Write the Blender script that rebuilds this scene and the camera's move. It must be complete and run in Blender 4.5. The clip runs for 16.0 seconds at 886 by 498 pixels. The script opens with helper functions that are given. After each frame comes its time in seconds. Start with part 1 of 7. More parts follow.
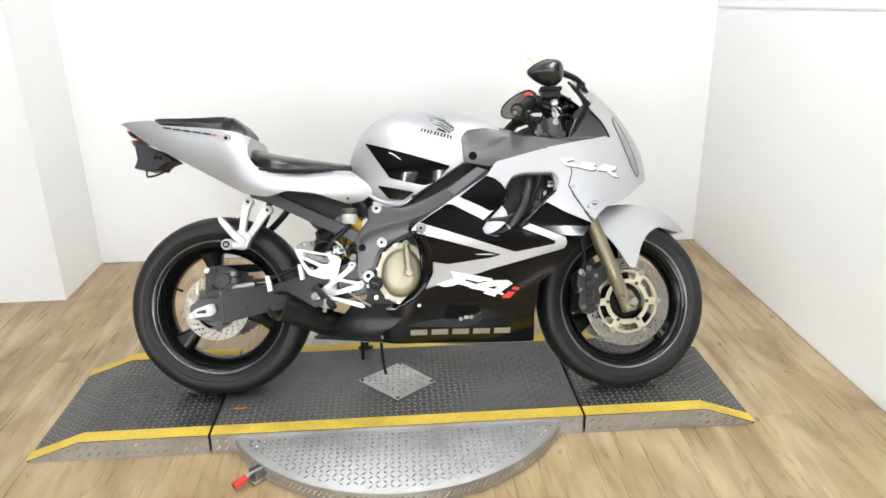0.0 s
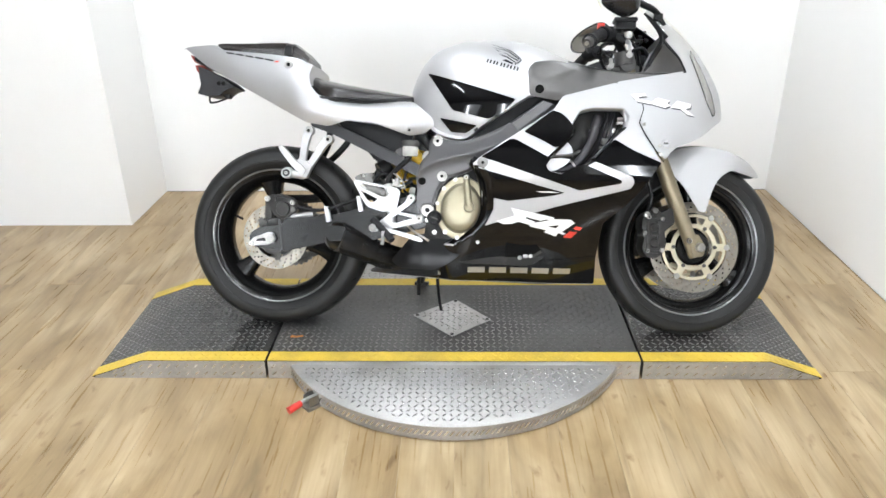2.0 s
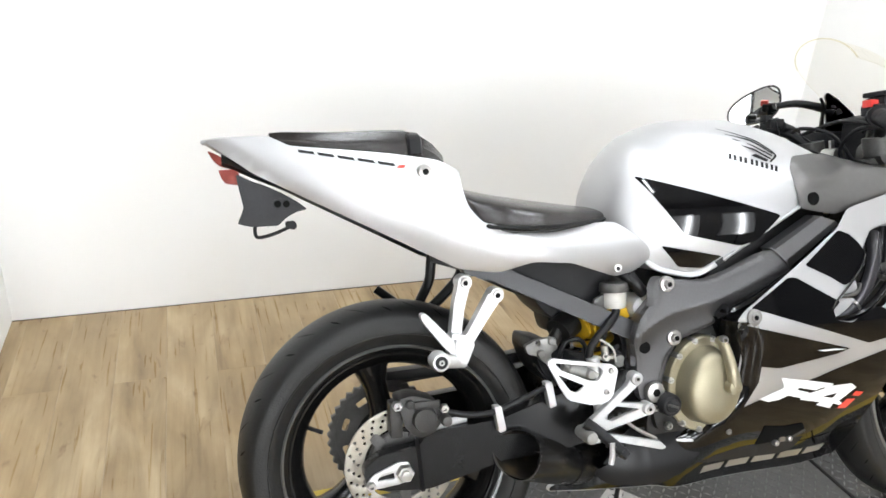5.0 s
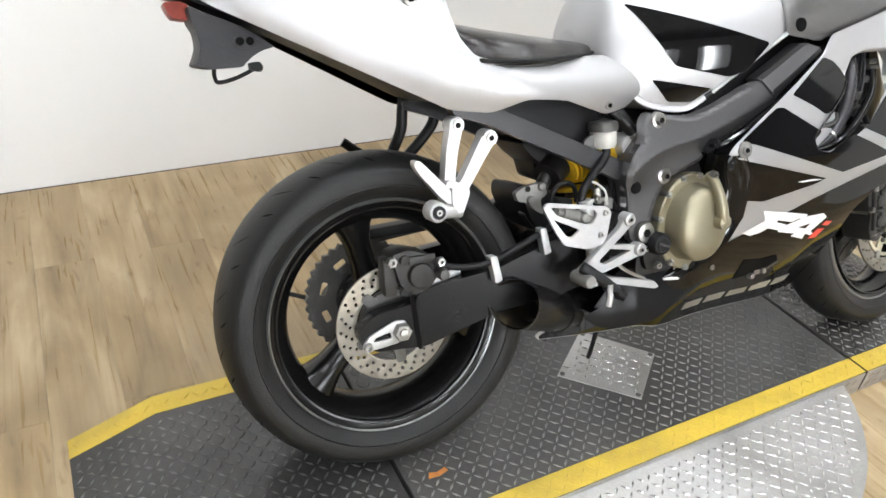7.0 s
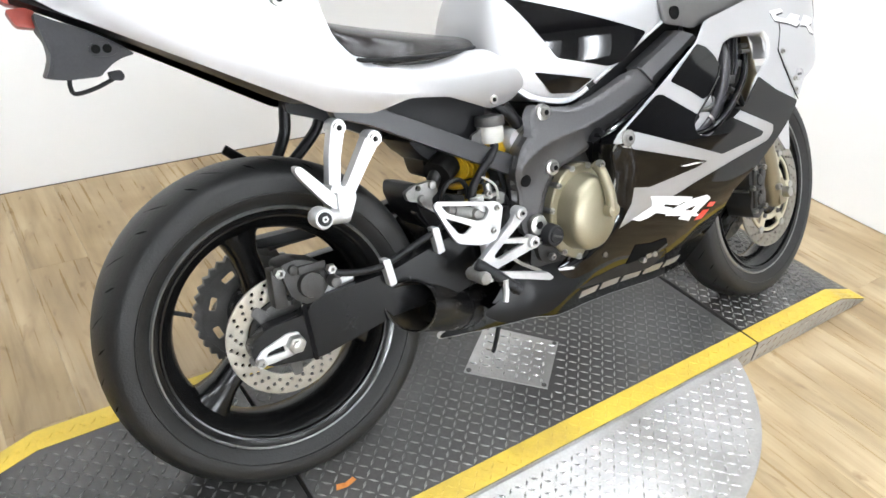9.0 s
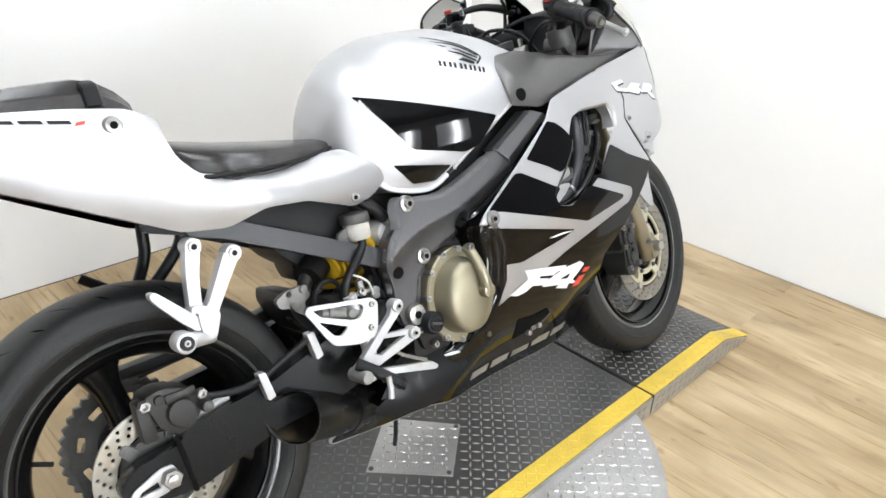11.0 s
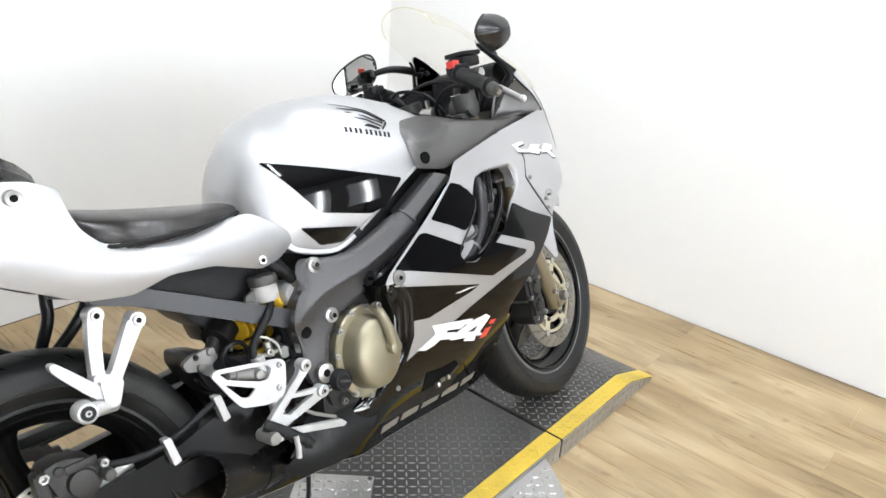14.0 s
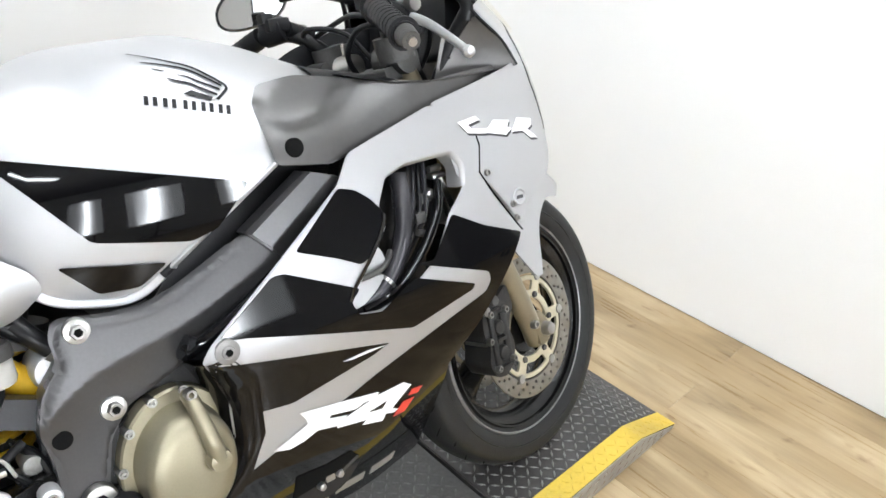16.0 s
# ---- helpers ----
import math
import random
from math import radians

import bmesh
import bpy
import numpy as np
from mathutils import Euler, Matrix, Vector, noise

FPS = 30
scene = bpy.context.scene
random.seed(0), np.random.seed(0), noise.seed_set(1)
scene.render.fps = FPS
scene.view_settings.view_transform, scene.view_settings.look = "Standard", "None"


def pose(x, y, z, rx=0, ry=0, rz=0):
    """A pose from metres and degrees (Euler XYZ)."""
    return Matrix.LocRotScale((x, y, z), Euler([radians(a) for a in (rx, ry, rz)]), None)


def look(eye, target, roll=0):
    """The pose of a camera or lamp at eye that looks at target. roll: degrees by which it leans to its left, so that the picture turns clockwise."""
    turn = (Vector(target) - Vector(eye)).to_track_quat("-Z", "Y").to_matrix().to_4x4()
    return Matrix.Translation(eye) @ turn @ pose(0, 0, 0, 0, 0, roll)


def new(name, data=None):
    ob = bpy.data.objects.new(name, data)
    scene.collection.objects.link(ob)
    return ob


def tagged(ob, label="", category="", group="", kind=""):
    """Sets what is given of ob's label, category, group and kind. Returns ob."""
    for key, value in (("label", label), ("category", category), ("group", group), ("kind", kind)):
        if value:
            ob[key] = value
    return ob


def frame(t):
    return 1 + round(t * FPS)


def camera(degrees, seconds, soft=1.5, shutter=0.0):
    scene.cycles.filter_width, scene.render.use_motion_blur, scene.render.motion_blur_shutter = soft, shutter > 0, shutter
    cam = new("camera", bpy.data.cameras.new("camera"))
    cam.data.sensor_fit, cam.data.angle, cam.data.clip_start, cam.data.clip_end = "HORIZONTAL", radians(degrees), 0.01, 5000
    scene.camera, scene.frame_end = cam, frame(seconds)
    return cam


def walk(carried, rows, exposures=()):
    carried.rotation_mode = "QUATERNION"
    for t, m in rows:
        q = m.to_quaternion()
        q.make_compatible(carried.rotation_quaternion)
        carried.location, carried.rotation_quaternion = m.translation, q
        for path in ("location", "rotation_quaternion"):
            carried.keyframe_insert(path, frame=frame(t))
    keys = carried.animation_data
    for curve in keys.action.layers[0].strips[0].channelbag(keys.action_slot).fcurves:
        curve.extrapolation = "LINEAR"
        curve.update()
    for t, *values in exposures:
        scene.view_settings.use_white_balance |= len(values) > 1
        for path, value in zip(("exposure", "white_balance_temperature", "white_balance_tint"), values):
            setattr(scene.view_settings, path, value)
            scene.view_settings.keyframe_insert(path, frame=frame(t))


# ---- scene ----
cam = camera(62.0, 16.0, soft=1.6)
PATH = [
    (0, (0.626, -2.305, 1.435), (0.736, -0.439, 0.723), -1.1),
    (0.5, (0.624, -2.308, 1.434), (0.741, -0.44, 0.73), -0.7),
    (1, (0.625, -2.305, 1.437), (0.741, -0.437, 0.732), -1.0),
    (1.5, (0.641, -2.3, 1.426), (0.635, -0.453, 0.659), -1.3),
    (2, (0.617, -2.274, 1.388), (0.571, -0.462, 0.543), -0.7),
    (2.5, (0.431, -2.207, 1.372), (0.603, -0.371, 0.598), -2.0),
    (3, (0.289, -2.002, 1.365), (0.492, -0.169, 0.592), -0.3),
    (3.5, (0.078, -1.708, 1.372), (0.336, 0.111, 0.582), -1.0),
    (4, (-0.136, -1.498, 1.391), (0.343, 0.28, 0.612), 0.2),
    (4.2, (-0.18, -1.402, 1.38), (0.327, 0.364, 0.59), 1.2),
    (6.3, (-0.472, -0.975, 1.315), (0.344, 0.597, 0.385), 3.7),
    (6.5, (-0.47, -0.982, 1.289), (0.349, 0.553, 0.304), 3.4),
    (7, (-0.461, -0.982, 1.247), (0.38, 0.466, 0.153), 5.4),
    (7.5, (-0.451, -0.973, 1.23), (0.386, 0.442, 0.092), 6.4),
    (8, (-0.439, -0.965, 1.234), (0.462, 0.424, 0.114), 6.5),
    (8.5, (-0.424, -0.976, 1.241), (0.538, 0.389, 0.142), 6.3),
    (9, (-0.406, -0.977, 1.249), (0.623, 0.347, 0.159), 5.9),
    (9.5, (-0.383, -0.974, 1.256), (0.709, 0.316, 0.187), 5.0),
    (10, (-0.36, -0.969, 1.274), (0.816, 0.298, 0.268), 4.1),
    (10.2, (-0.353, -0.975, 1.275), (0.844, 0.288, 0.289), 3.8),
    (12.5, (-0.302, -1.015, 1.325), (1.023, 0.239, 0.504), -0.5),
    (13, (-0.303, -1.024, 1.331), (1.038, 0.219, 0.519), -0.7),
    (13.5, (-0.319, -1.038, 1.358), (1.07, 0.162, 0.565), 1.6),
    (14, (-0.317, -1.055, 1.36), (1.096, 0.101, 0.543), 4.0),
    (14.5, (-0.219, -1.043, 1.331), (1.125, 0.116, 0.409), 0.1),
    (15, (0.009, -1.03, 1.309), (1.297, 0.215, 0.421), 0.5),
    (15.5, (0.164, -0.981, 1.297), (1.375, 0.303, 0.355), 0.2),
    (16, (0.348, -0.811, 1.281), (1.586, 0.384, 0.26), 4.7),
]
walk(cam, [(t, look(eye, target, roll)) for t, eye, target, roll in PATH], [(0, 0.36, 6500, 10), (2.5, 0.48, 6320, 10), (3.5, 0.56, 6360, 10), (4.2, 0.57, 6420, 10), (6.5, 0.42, 6500, 10), (7.5, 0.46, 6500, 10), (8.5, 0.71, 6320, 10), (10, 0.64, 6320, 10), (12.5, 0.38, 6460, 10), (13.5, 0.41, 6400, 10), (14.5, 0.51, 6320, 10), (16, 0.5, 6320, 10)])
LAMP_STRENGTH = 44.0
SOFTBOX_CORE, SOFTBOX_EDGE = 60.0, 1.4
# ceiling tubes added out of view, their places assumed
LIGHTS = [(-0.5, -1.4), (0.7, -1.4), (1.8, -1.4), (-0.1, 0.2), (1.3, 0.2), (-1.7, -1.9)]
# ---- world, light ----
world = bpy.data.worlds.new("room_air")
world.use_nodes = True
world.node_tree.nodes["Background"].inputs[0].default_value = (0.9, 0.95, 1.0, 1)
world.node_tree.nodes["Background"].inputs[1].default_value = 0.02
scene.world = world


# ---- materials ----
def mat(name, color, rough=0.5, metal=0.0, vary=0.12, scale=18.0, fine=140.0, bump=0.0, coat=0.0, stretch=(1, 1, 1), dirt=None, dirt_amount=0.0, rough_vary=0.12, spec=0.5):
    """A surface with variation at two scales, optional dirt patches and fine relief."""
    m = bpy.data.materials.new(name)
    m.use_nodes = True
    nt = m.node_tree
    b = nt.nodes["Principled BSDF"]
    co = nt.nodes.new("ShaderNodeTexCoord")
    mp = nt.nodes.new("ShaderNodeMapping")
    mp.inputs["Scale"].default_value = stretch
    nt.links.new(co.outputs["Object"], mp.inputs[0])
    big, small = nt.nodes.new("ShaderNodeTexNoise"), nt.nodes.new("ShaderNodeTexNoise")
    for n, s, d in ((big, scale, 3), (small, fine, 2)):
        n.inputs["Scale"].default_value, n.inputs["Detail"].default_value = s, d
        nt.links.new(mp.outputs[0], n.inputs["Vector"])
    mix = nt.nodes.new("ShaderNodeMath")
    mix.operation = "MULTIPLY_ADD"
    mix.inputs[1].default_value = 0.6
    nt.links.new(big.outputs["Fac"], mix.inputs[0])
    half = nt.nodes.new("ShaderNodeMath")
    half.operation = "MULTIPLY"
    half.inputs[1].default_value = 0.4
    nt.links.new(small.outputs["Fac"], half.inputs[0])
    nt.links.new(half.outputs[0], mix.inputs[2])
    ramp = nt.nodes.new("ShaderNodeMapRange")
    ramp.inputs["From Min"].default_value, ramp.inputs["From Max"].default_value = 0.25, 0.75
    ramp.inputs["To Min"].default_value, ramp.inputs["To Max"].default_value = 1 - vary, 1 + vary
    nt.links.new(mix.outputs[0], ramp.inputs["Value"])
    col = nt.nodes.new("ShaderNodeVectorMath")
    col.operation = "SCALE"
    col.inputs[0].default_value = color
    nt.links.new(ramp.outputs[0], col.inputs["Scale"])
    out = col.outputs[0]
    if dirt:
        spot = nt.nodes.new("ShaderNodeTexNoise")
        spot.inputs["Scale"].default_value, spot.inputs["Detail"].default_value = scale * 0.6, 6
        nt.links.new(mp.outputs[0], spot.inputs["Vector"])
        edge = nt.nodes.new("ShaderNodeMapRange")
        edge.inputs["From Min"].default_value, edge.inputs["From Max"].default_value = 0.52, 0.72
        edge.inputs["To Max"].default_value = dirt_amount
        nt.links.new(spot.outputs["Fac"], edge.inputs["Value"])
        blend = nt.nodes.new("ShaderNodeMix")
        blend.data_type = "RGBA"
        blend.inputs["B"].default_value = (*dirt, 1)
        nt.links.new(edge.outputs[0], blend.inputs["Factor"])
        nt.links.new(out, blend.inputs["A"])
        out = blend.outputs["Result"]
    nt.links.new(out, b.inputs["Base Color"])
    rr = nt.nodes.new("ShaderNodeMapRange")
    rr.inputs["To Min"].default_value, rr.inputs["To Max"].default_value = max(0.02, rough * (1 - rough_vary * 2)), min(1, rough * (1 + rough_vary * 2))
    nt.links.new(mix.outputs[0], rr.inputs["Value"])
    nt.links.new(rr.outputs[0], b.inputs["Roughness"])
    b.inputs["Metallic"].default_value = metal
    b.inputs["Specular IOR Level"].default_value = spec
    b.inputs["Coat Weight"].default_value, b.inputs["Coat Roughness"].default_value = coat, 0.06
    if bump:
        bp = nt.nodes.new("ShaderNodeBump")
        bp.inputs["Strength"].default_value, bp.inputs["Distance"].default_value = bump, 0.002
        nt.links.new(small.outputs["Fac"], bp.inputs["Height"])
        nt.links.new(bp.outputs[0], b.inputs["Normal"])
    return m


WALL = mat("wall_paint", (0.80, 0.795, 0.785), 0.55, vary=0.015, scale=1.3, fine=220, bump=0.08)
SILVER = mat("silver_paint", (0.455, 0.455, 0.462), 0.43, 0.72, vary=0.04, scale=6, fine=900, coat=0.1, rough_vary=0.06)
BLACK_GLOSS = mat("black_gloss_paint", (0.0025, 0.0025, 0.003), 0.05, vary=0.2, scale=8, fine=300, rough_vary=0.2, spec=0.36)
BLACK_SATIN = mat("black_satin_paint", (0.006, 0.006, 0.0065), 0.30, vary=0.2, scale=14, fine=220, bump=0.08, spec=0.22)
BLACK_PLASTIC = mat("black_plastic", (0.008, 0.008, 0.009), 0.45, vary=0.2, scale=20, fine=400, bump=0.15, spec=0.22)
GREY_PLASTIC = mat("grey_plastic", (0.115, 0.111, 0.109), 0.33, 0.55, vary=0.10, scale=7, fine=90, rough_vary=0.05, dirt=(0.06, 0.057, 0.055), dirt_amount=0.3)
FRAME_GREY = mat("frame_grey", (0.115, 0.1135, 0.116), 0.30, 0.7, vary=0.10, scale=6, fine=240, bump=0.05, dirt=(0.095, 0.092, 0.089), dirt_amount=0.25)
RUBBER = mat("tyre_rubber", (0.0095, 0.0095, 0.0095), 0.46, vary=0.35, scale=7, fine=260, bump=0.3, dirt=(0.036, 0.034, 0.031), dirt_amount=0.45, spec=0.32)
GROOVE_SHADE = mat("tyre_groove", (0.004, 0.004, 0.004), 0.95, vary=0.2, spec=0.05)
RIM = mat("rim_black", (0.005, 0.005, 0.005), 0.22, 0.1, vary=0.2, scale=16, fine=260, dirt=(0.022, 0.021, 0.020), dirt_amount=0.25, spec=0.36)
STEEL = mat("brushed_steel", (0.40, 0.39, 0.37), 0.30, 1.0, vary=0.16, scale=24, fine=420, bump=0.05)
ROTOR = mat("rotor_steel", (0.25, 0.234, 0.204), 0.36, 0.8, vary=0.18, scale=30, fine=500, bump=0.06, dirt=(0.25, 0.20, 0.14), dirt_amount=0.4)
ALU = mat("cast_aluminium", (0.46, 0.46, 0.46), 0.36, 0.5, vary=0.12, scale=26, fine=380, bump=0.1, dirt=(0.24, 0.23, 0.215), dirt_amount=0.3)
CALIPER = mat("caliper_grey", (0.026, 0.025, 0.024), 0.42, 0.5, vary=0.4, scale=30, fine=300, bump=0.25, dirt=(0.03, 0.028, 0.025), dirt_amount=0.5)
DULL = mat("dull_grey_metal", (0.085, 0.083, 0.080), 0.48, 0.6, vary=0.3, scale=30, fine=300, bump=0.25, dirt=(0.045, 0.04, 0.035), dirt_amount=0.6)
GOLD = mat("champagne_casting", (0.285, 0.258, 0.182), 0.38, 0.7, vary=0.10, scale=14, fine=360, bump=0.08, dirt=(0.18, 0.15, 0.09), dirt_amount=0.35)
FORK = mat("fork_bronze", (0.23, 0.197, 0.132), 0.36, 0.6, vary=0.10, scale=18, fine=300, bump=0.05)
CARRIER = mat("rotor_carrier", (0.54, 0.495, 0.365), 0.40, 0.6, vary=0.1, scale=30, fine=300)
MIRROR_SHELL = mat("mirror_shell", (0.016, 0.016, 0.017), 0.24, 0.2, vary=0.15, scale=20, fine=400, bump=0.05, spec=0.6)
YELLOW_SPRING = mat("spring_yellow", (0.62, 0.38, 0.02), 0.35, vary=0.15, scale=30)
RED = mat("red_plastic", (0.55, 0.03, 0.02), 0.35, vary=0.1, scale=30)
RED_LENS = mat("red_lens", (0.30, 0.045, 0.03), 0.42, vary=0.2, scale=60, spec=0.3)
VINYL = mat("seat_vinyl", (0.013, 0.0105, 0.0095), 0.24, vary=0.25, scale=12, fine=600, bump=0.12)
WHITE_MARK = mat("white_vinyl", (0.80, 0.80, 0.79), 0.4, vary=0.03, scale=20)
DARK_MARK = mat("dark_vinyl", (0.010, 0.010, 0.011), 0.4, vary=0.1, scale=20, spec=0.2)
RED_MARK = mat("red_vinyl", (0.70, 0.05, 0.03), 0.35, vary=0.08, scale=20)
RESERVOIR = mat("reservoir_plastic", (0.42, 0.41, 0.38), 0.35, vary=0.1, scale=30)
PIPE = mat("pipe_black", (0.011, 0.0107, 0.011), 0.26, 0.3, vary=0.3, scale=20, fine=260, dirt=(0.04, 0.032, 0.022), dirt_amount=0.3, spec=0.28)
DECK = mat("deck_paint", (0.086, 0.084, 0.081), 0.42, 0.22, vary=0.5, scale=3.5, fine=120, bump=0.15, dirt=(0.05, 0.047, 0.044), dirt_amount=0.7)
TREAD = mat("deck_tread", (0.130, 0.128, 0.124), 0.42, 0.45, vary=0.6, scale=3.5, fine=160, dirt=(0.34, 0.33, 0.315), dirt_amount=0.8)
COVER_STEEL = mat("cover_steel", (0.50, 0.49, 0.475), 0.40, 0.7, vary=0.2, scale=8, fine=150, bump=0.1, dirt=(0.25, 0.235, 0.215), dirt_amount=0.6)
CAST_GREY = mat("cast_grey", (0.24, 0.235, 0.225), 0.46, 0.5, vary=0.25, scale=30, fine=300, bump=0.2, dirt=(0.09, 0.08, 0.07), dirt_amount=0.55)
# base of the ramps, darker than that of the middle deck
RAMP_BASE = mat("ramp_paint", (0.058, 0.057, 0.055), 0.25, 0.35, vary=0.4, scale=4, fine=120, bump=0.15, dirt=(0.11, 0.10, 0.095), dirt_amount=0.6)
RAMP_TREAD = mat("ramp_tread", (0.14, 0.138, 0.134), 0.34, 0.5, vary=0.5, scale=4, fine=160, dirt=(0.28, 0.27, 0.255), dirt_amount=0.8)
PLATE = mat("tread_plate", (0.42, 0.415, 0.405), 0.40, 0.72, vary=0.24, scale=6, fine=150, bump=0.1, dirt=(0.17, 0.16, 0.145), dirt_amount=0.6)
PLATE_TREAD = mat("plate_tread", (0.64, 0.635, 0.625), 0.26, 0.85, vary=0.18, scale=10, fine=150)
YELLOW = mat("yellow_band", (0.62, 0.44, 0.055), 0.52, vary=0.14, scale=9, fine=160, bump=0.15, dirt=(0.26, 0.19, 0.05), dirt_amount=0.6)
# near-black of joints, also painted on as the shade inside holes
GAP = mat("joint_dark", (0.006, 0.006, 0.006), 0.9, vary=0.2, spec=0.05)
ORANGE = mat("tape_orange", (0.6, 0.22, 0.05), 0.6, vary=0.2)
ENGINE = mat("engine_dark", (0.010, 0.0095, 0.009), 0.48, 0.4, vary=0.3, scale=25, fine=220, bump=0.2, dirt=(0.07, 0.065, 0.06), dirt_amount=0.5)


def clear_sheet(name, tint, gloss):
    """A thin clear sheet: tinted see-through with a faint sharp reflection."""
    m = bpy.data.materials.new(name)
    m.use_nodes = True
    nt = m.node_tree
    nt.nodes.remove(nt.nodes["Principled BSDF"])
    a, g, x = nt.nodes.new("ShaderNodeBsdfTransparent"), nt.nodes.new("ShaderNodeBsdfGlossy"), nt.nodes.new("ShaderNodeMixShader")
    a.inputs[0].default_value, g.inputs["Roughness"].default_value, x.inputs[0].default_value = (*tint, 1), 0.03, gloss
    nt.links.new(a.outputs[0], x.inputs[1])
    nt.links.new(g.outputs[0], x.inputs[2])
    nt.links.new(x.outputs[0], nt.nodes["Material Output"].inputs[0])
    return m


SCREEN = clear_sheet("tinted_screen", (0.985, 0.976, 0.945), 0.02)
MIRROR = mat("mirror_glass", (0.9, 0.91, 0.91), 0.02, 1.0, vary=0.01, rough_vary=0.0)


def lamp_material(name, strength):
    m = bpy.data.materials.new(name)
    m.use_nodes = True
    b = m.node_tree.nodes["Principled BSDF"]
    b.inputs["Base Color"].default_value = (0.9, 0.9, 0.9, 1)
    b.inputs["Emission Color"].default_value, b.inputs["Emission Strength"].default_value = (0.93, 0.97, 1.0, 1), strength
    return m


LAMP = lamp_material("tube_diffuser", LAMP_STRENGTH)


def wood_material():
    """Pale oak boards: long grain, streaks and knots, each board its own tone."""
    m = bpy.data.materials.new("oak_board")
    m.use_nodes = True
    nt = m.node_tree
    b = nt.nodes["Principled BSDF"]
    N, K = nt.nodes.new, nt.links.new
    co, info = N("ShaderNodeNewGeometry"), N("ShaderNodeObjectInfo")
    shift = N("ShaderNodeVectorMath")
    shift.operation = "MULTIPLY_ADD"
    K(info.outputs["Random"], shift.inputs[0])
    shift.inputs[1].default_value = (0.16, 0.9, 0)
    K(co.outputs["Position"], shift.inputs[2])
    def noise_at(stretch, scale, detail, distort=0.0):
        mp, n = N("ShaderNodeMapping"), N("ShaderNodeTexNoise")
        mp.inputs["Scale"].default_value = stretch
        K(shift.outputs[0], mp.inputs[0])
        K(mp.outputs[0], n.inputs["Vector"])
        n.inputs["Scale"].default_value, n.inputs["Detail"].default_value, n.inputs["Distortion"].default_value = scale, detail, distort
        return n.outputs["Fac"]
    def ramp(fac, stops):
        r = N("ShaderNodeValToRGB")
        while len(r.color_ramp.elements) < len(stops):
            r.color_ramp.elements.new(0.5)
        for e, (p, c) in zip(r.color_ramp.elements, stops):
            e.position, e.color = p, (*c, 1)
        K(fac, r.inputs[0])
        return r.outputs[0]
    def blend(fac, a, bcol, mode="MIX"):
        x = N("ShaderNodeMix")
        x.data_type, x.blend_type = "RGBA", mode
        if isinstance(fac, float):
            x.inputs["Factor"].default_value = fac
        else:
            K(fac, x.inputs["Factor"])
        K(a, x.inputs["A"])
        K(bcol, x.inputs["B"])
        return x.outputs["Result"]
    broad = noise_at((1, 0.42, 1), 4.2, 6, 0.8)
    grain = noise_at((1, 0.035, 1), 90, 5, 0.2)
    streak = noise_at((1, 0.16, 1), 9, 6, 1.4)
    knots = noise_at((1, 0.45, 1), 22, 3, 0.4)
    base = ramp(broad, [(0.30, (0.238, 0.166, 0.083)), (0.48, (0.356, 0.257, 0.137)), (0.68, (0.480, 0.372, 0.226))])
    dark = ramp(streak, [(0.44, (1, 1, 1)), (0.58, (0.86, 0.85, 0.83)), (0.74, (0.60, 0.58, 0.55))])
    fine = ramp(grain, [(0.35, (0.90, 0.88, 0.85)), (0.6, (1, 1, 1))])
    spots = ramp(knots, [(0.64, (1, 1, 1)), (0.76, (0.60, 0.52, 0.44))])
    col = blend(1.0, blend(1.0, blend(1.0, base, dark, "MULTIPLY"), spots, "MULTIPLY"), fine, "MULTIPLY")
    tone = ramp(info.outputs["Random"], [(0.0, (0.965, 0.955, 0.945)), (0.5, (0.985, 0.985, 0.985)), (1.0, (1.02, 1.01, 1.0))])
    K(blend(1.0, col, tone, "MULTIPLY"), b.inputs["Base Color"])
    rr = N("ShaderNodeMapRange")
    rr.inputs["To Min"].default_value, rr.inputs["To Max"].default_value = 0.20, 0.40
    K(grain, rr.inputs["Value"])
    K(rr.outputs[0], b.inputs["Roughness"])
    bp = N("ShaderNodeBump")
    bp.inputs["Strength"].default_value, bp.inputs["Distance"].default_value = 0.15, 0.001
    K(grain, bp.inputs["Height"])
    K(bp.outputs[0], b.inputs["Normal"])
    return m


WOOD = wood_material()


# ---- mesh helpers ----
def part(name, bm, material, parent=None, label="", smooth=True, angle=40, width=None, crisp=False):
    """Links a bmesh as one mesh object under a thing or a part."""
    me = bpy.data.meshes.new(name)
    bmesh.ops.remove_doubles(bm, verts=bm.verts, dist=1e-5)
    bmesh.ops.recalc_face_normals(bm, faces=bm.faces)
    if smooth:
        lim = math.cos(radians(angle))
        for f in bm.faces:
            f.smooth = True
        for e in bm.edges:
            if len(e.link_faces) == 2 and e.link_faces[0].normal.dot(e.link_faces[1].normal) < lim:
                e.smooth = False
            elif crisp and len(e.link_faces) == 2 and (abs(e.link_faces[0].normal.y) > 0.999) != (abs(e.link_faces[1].normal.y) > 0.999):
                e.smooth = False
    bm.to_mesh(me)
    bm.free()
    me.materials.append(material)
    if width:
        e, ns = 0.004, []
        for v in me.vertices:
            x, z, s = v.co.x, v.co.z, 1 if v.co.y > 0 else -1
            n = Vector(((width(x - e, z) - width(x + e, z)) / (2 * e), s, (width(x, z - e) - width(x, z + e)) / (2 * e)))
            ns.append(n.normalized())
        me.normals_split_custom_set_from_vertices(ns)
    ob = new(name, me)
    if parent:
        ob.parent = parent
    if label:
        tagged(ob, label)
    return ob


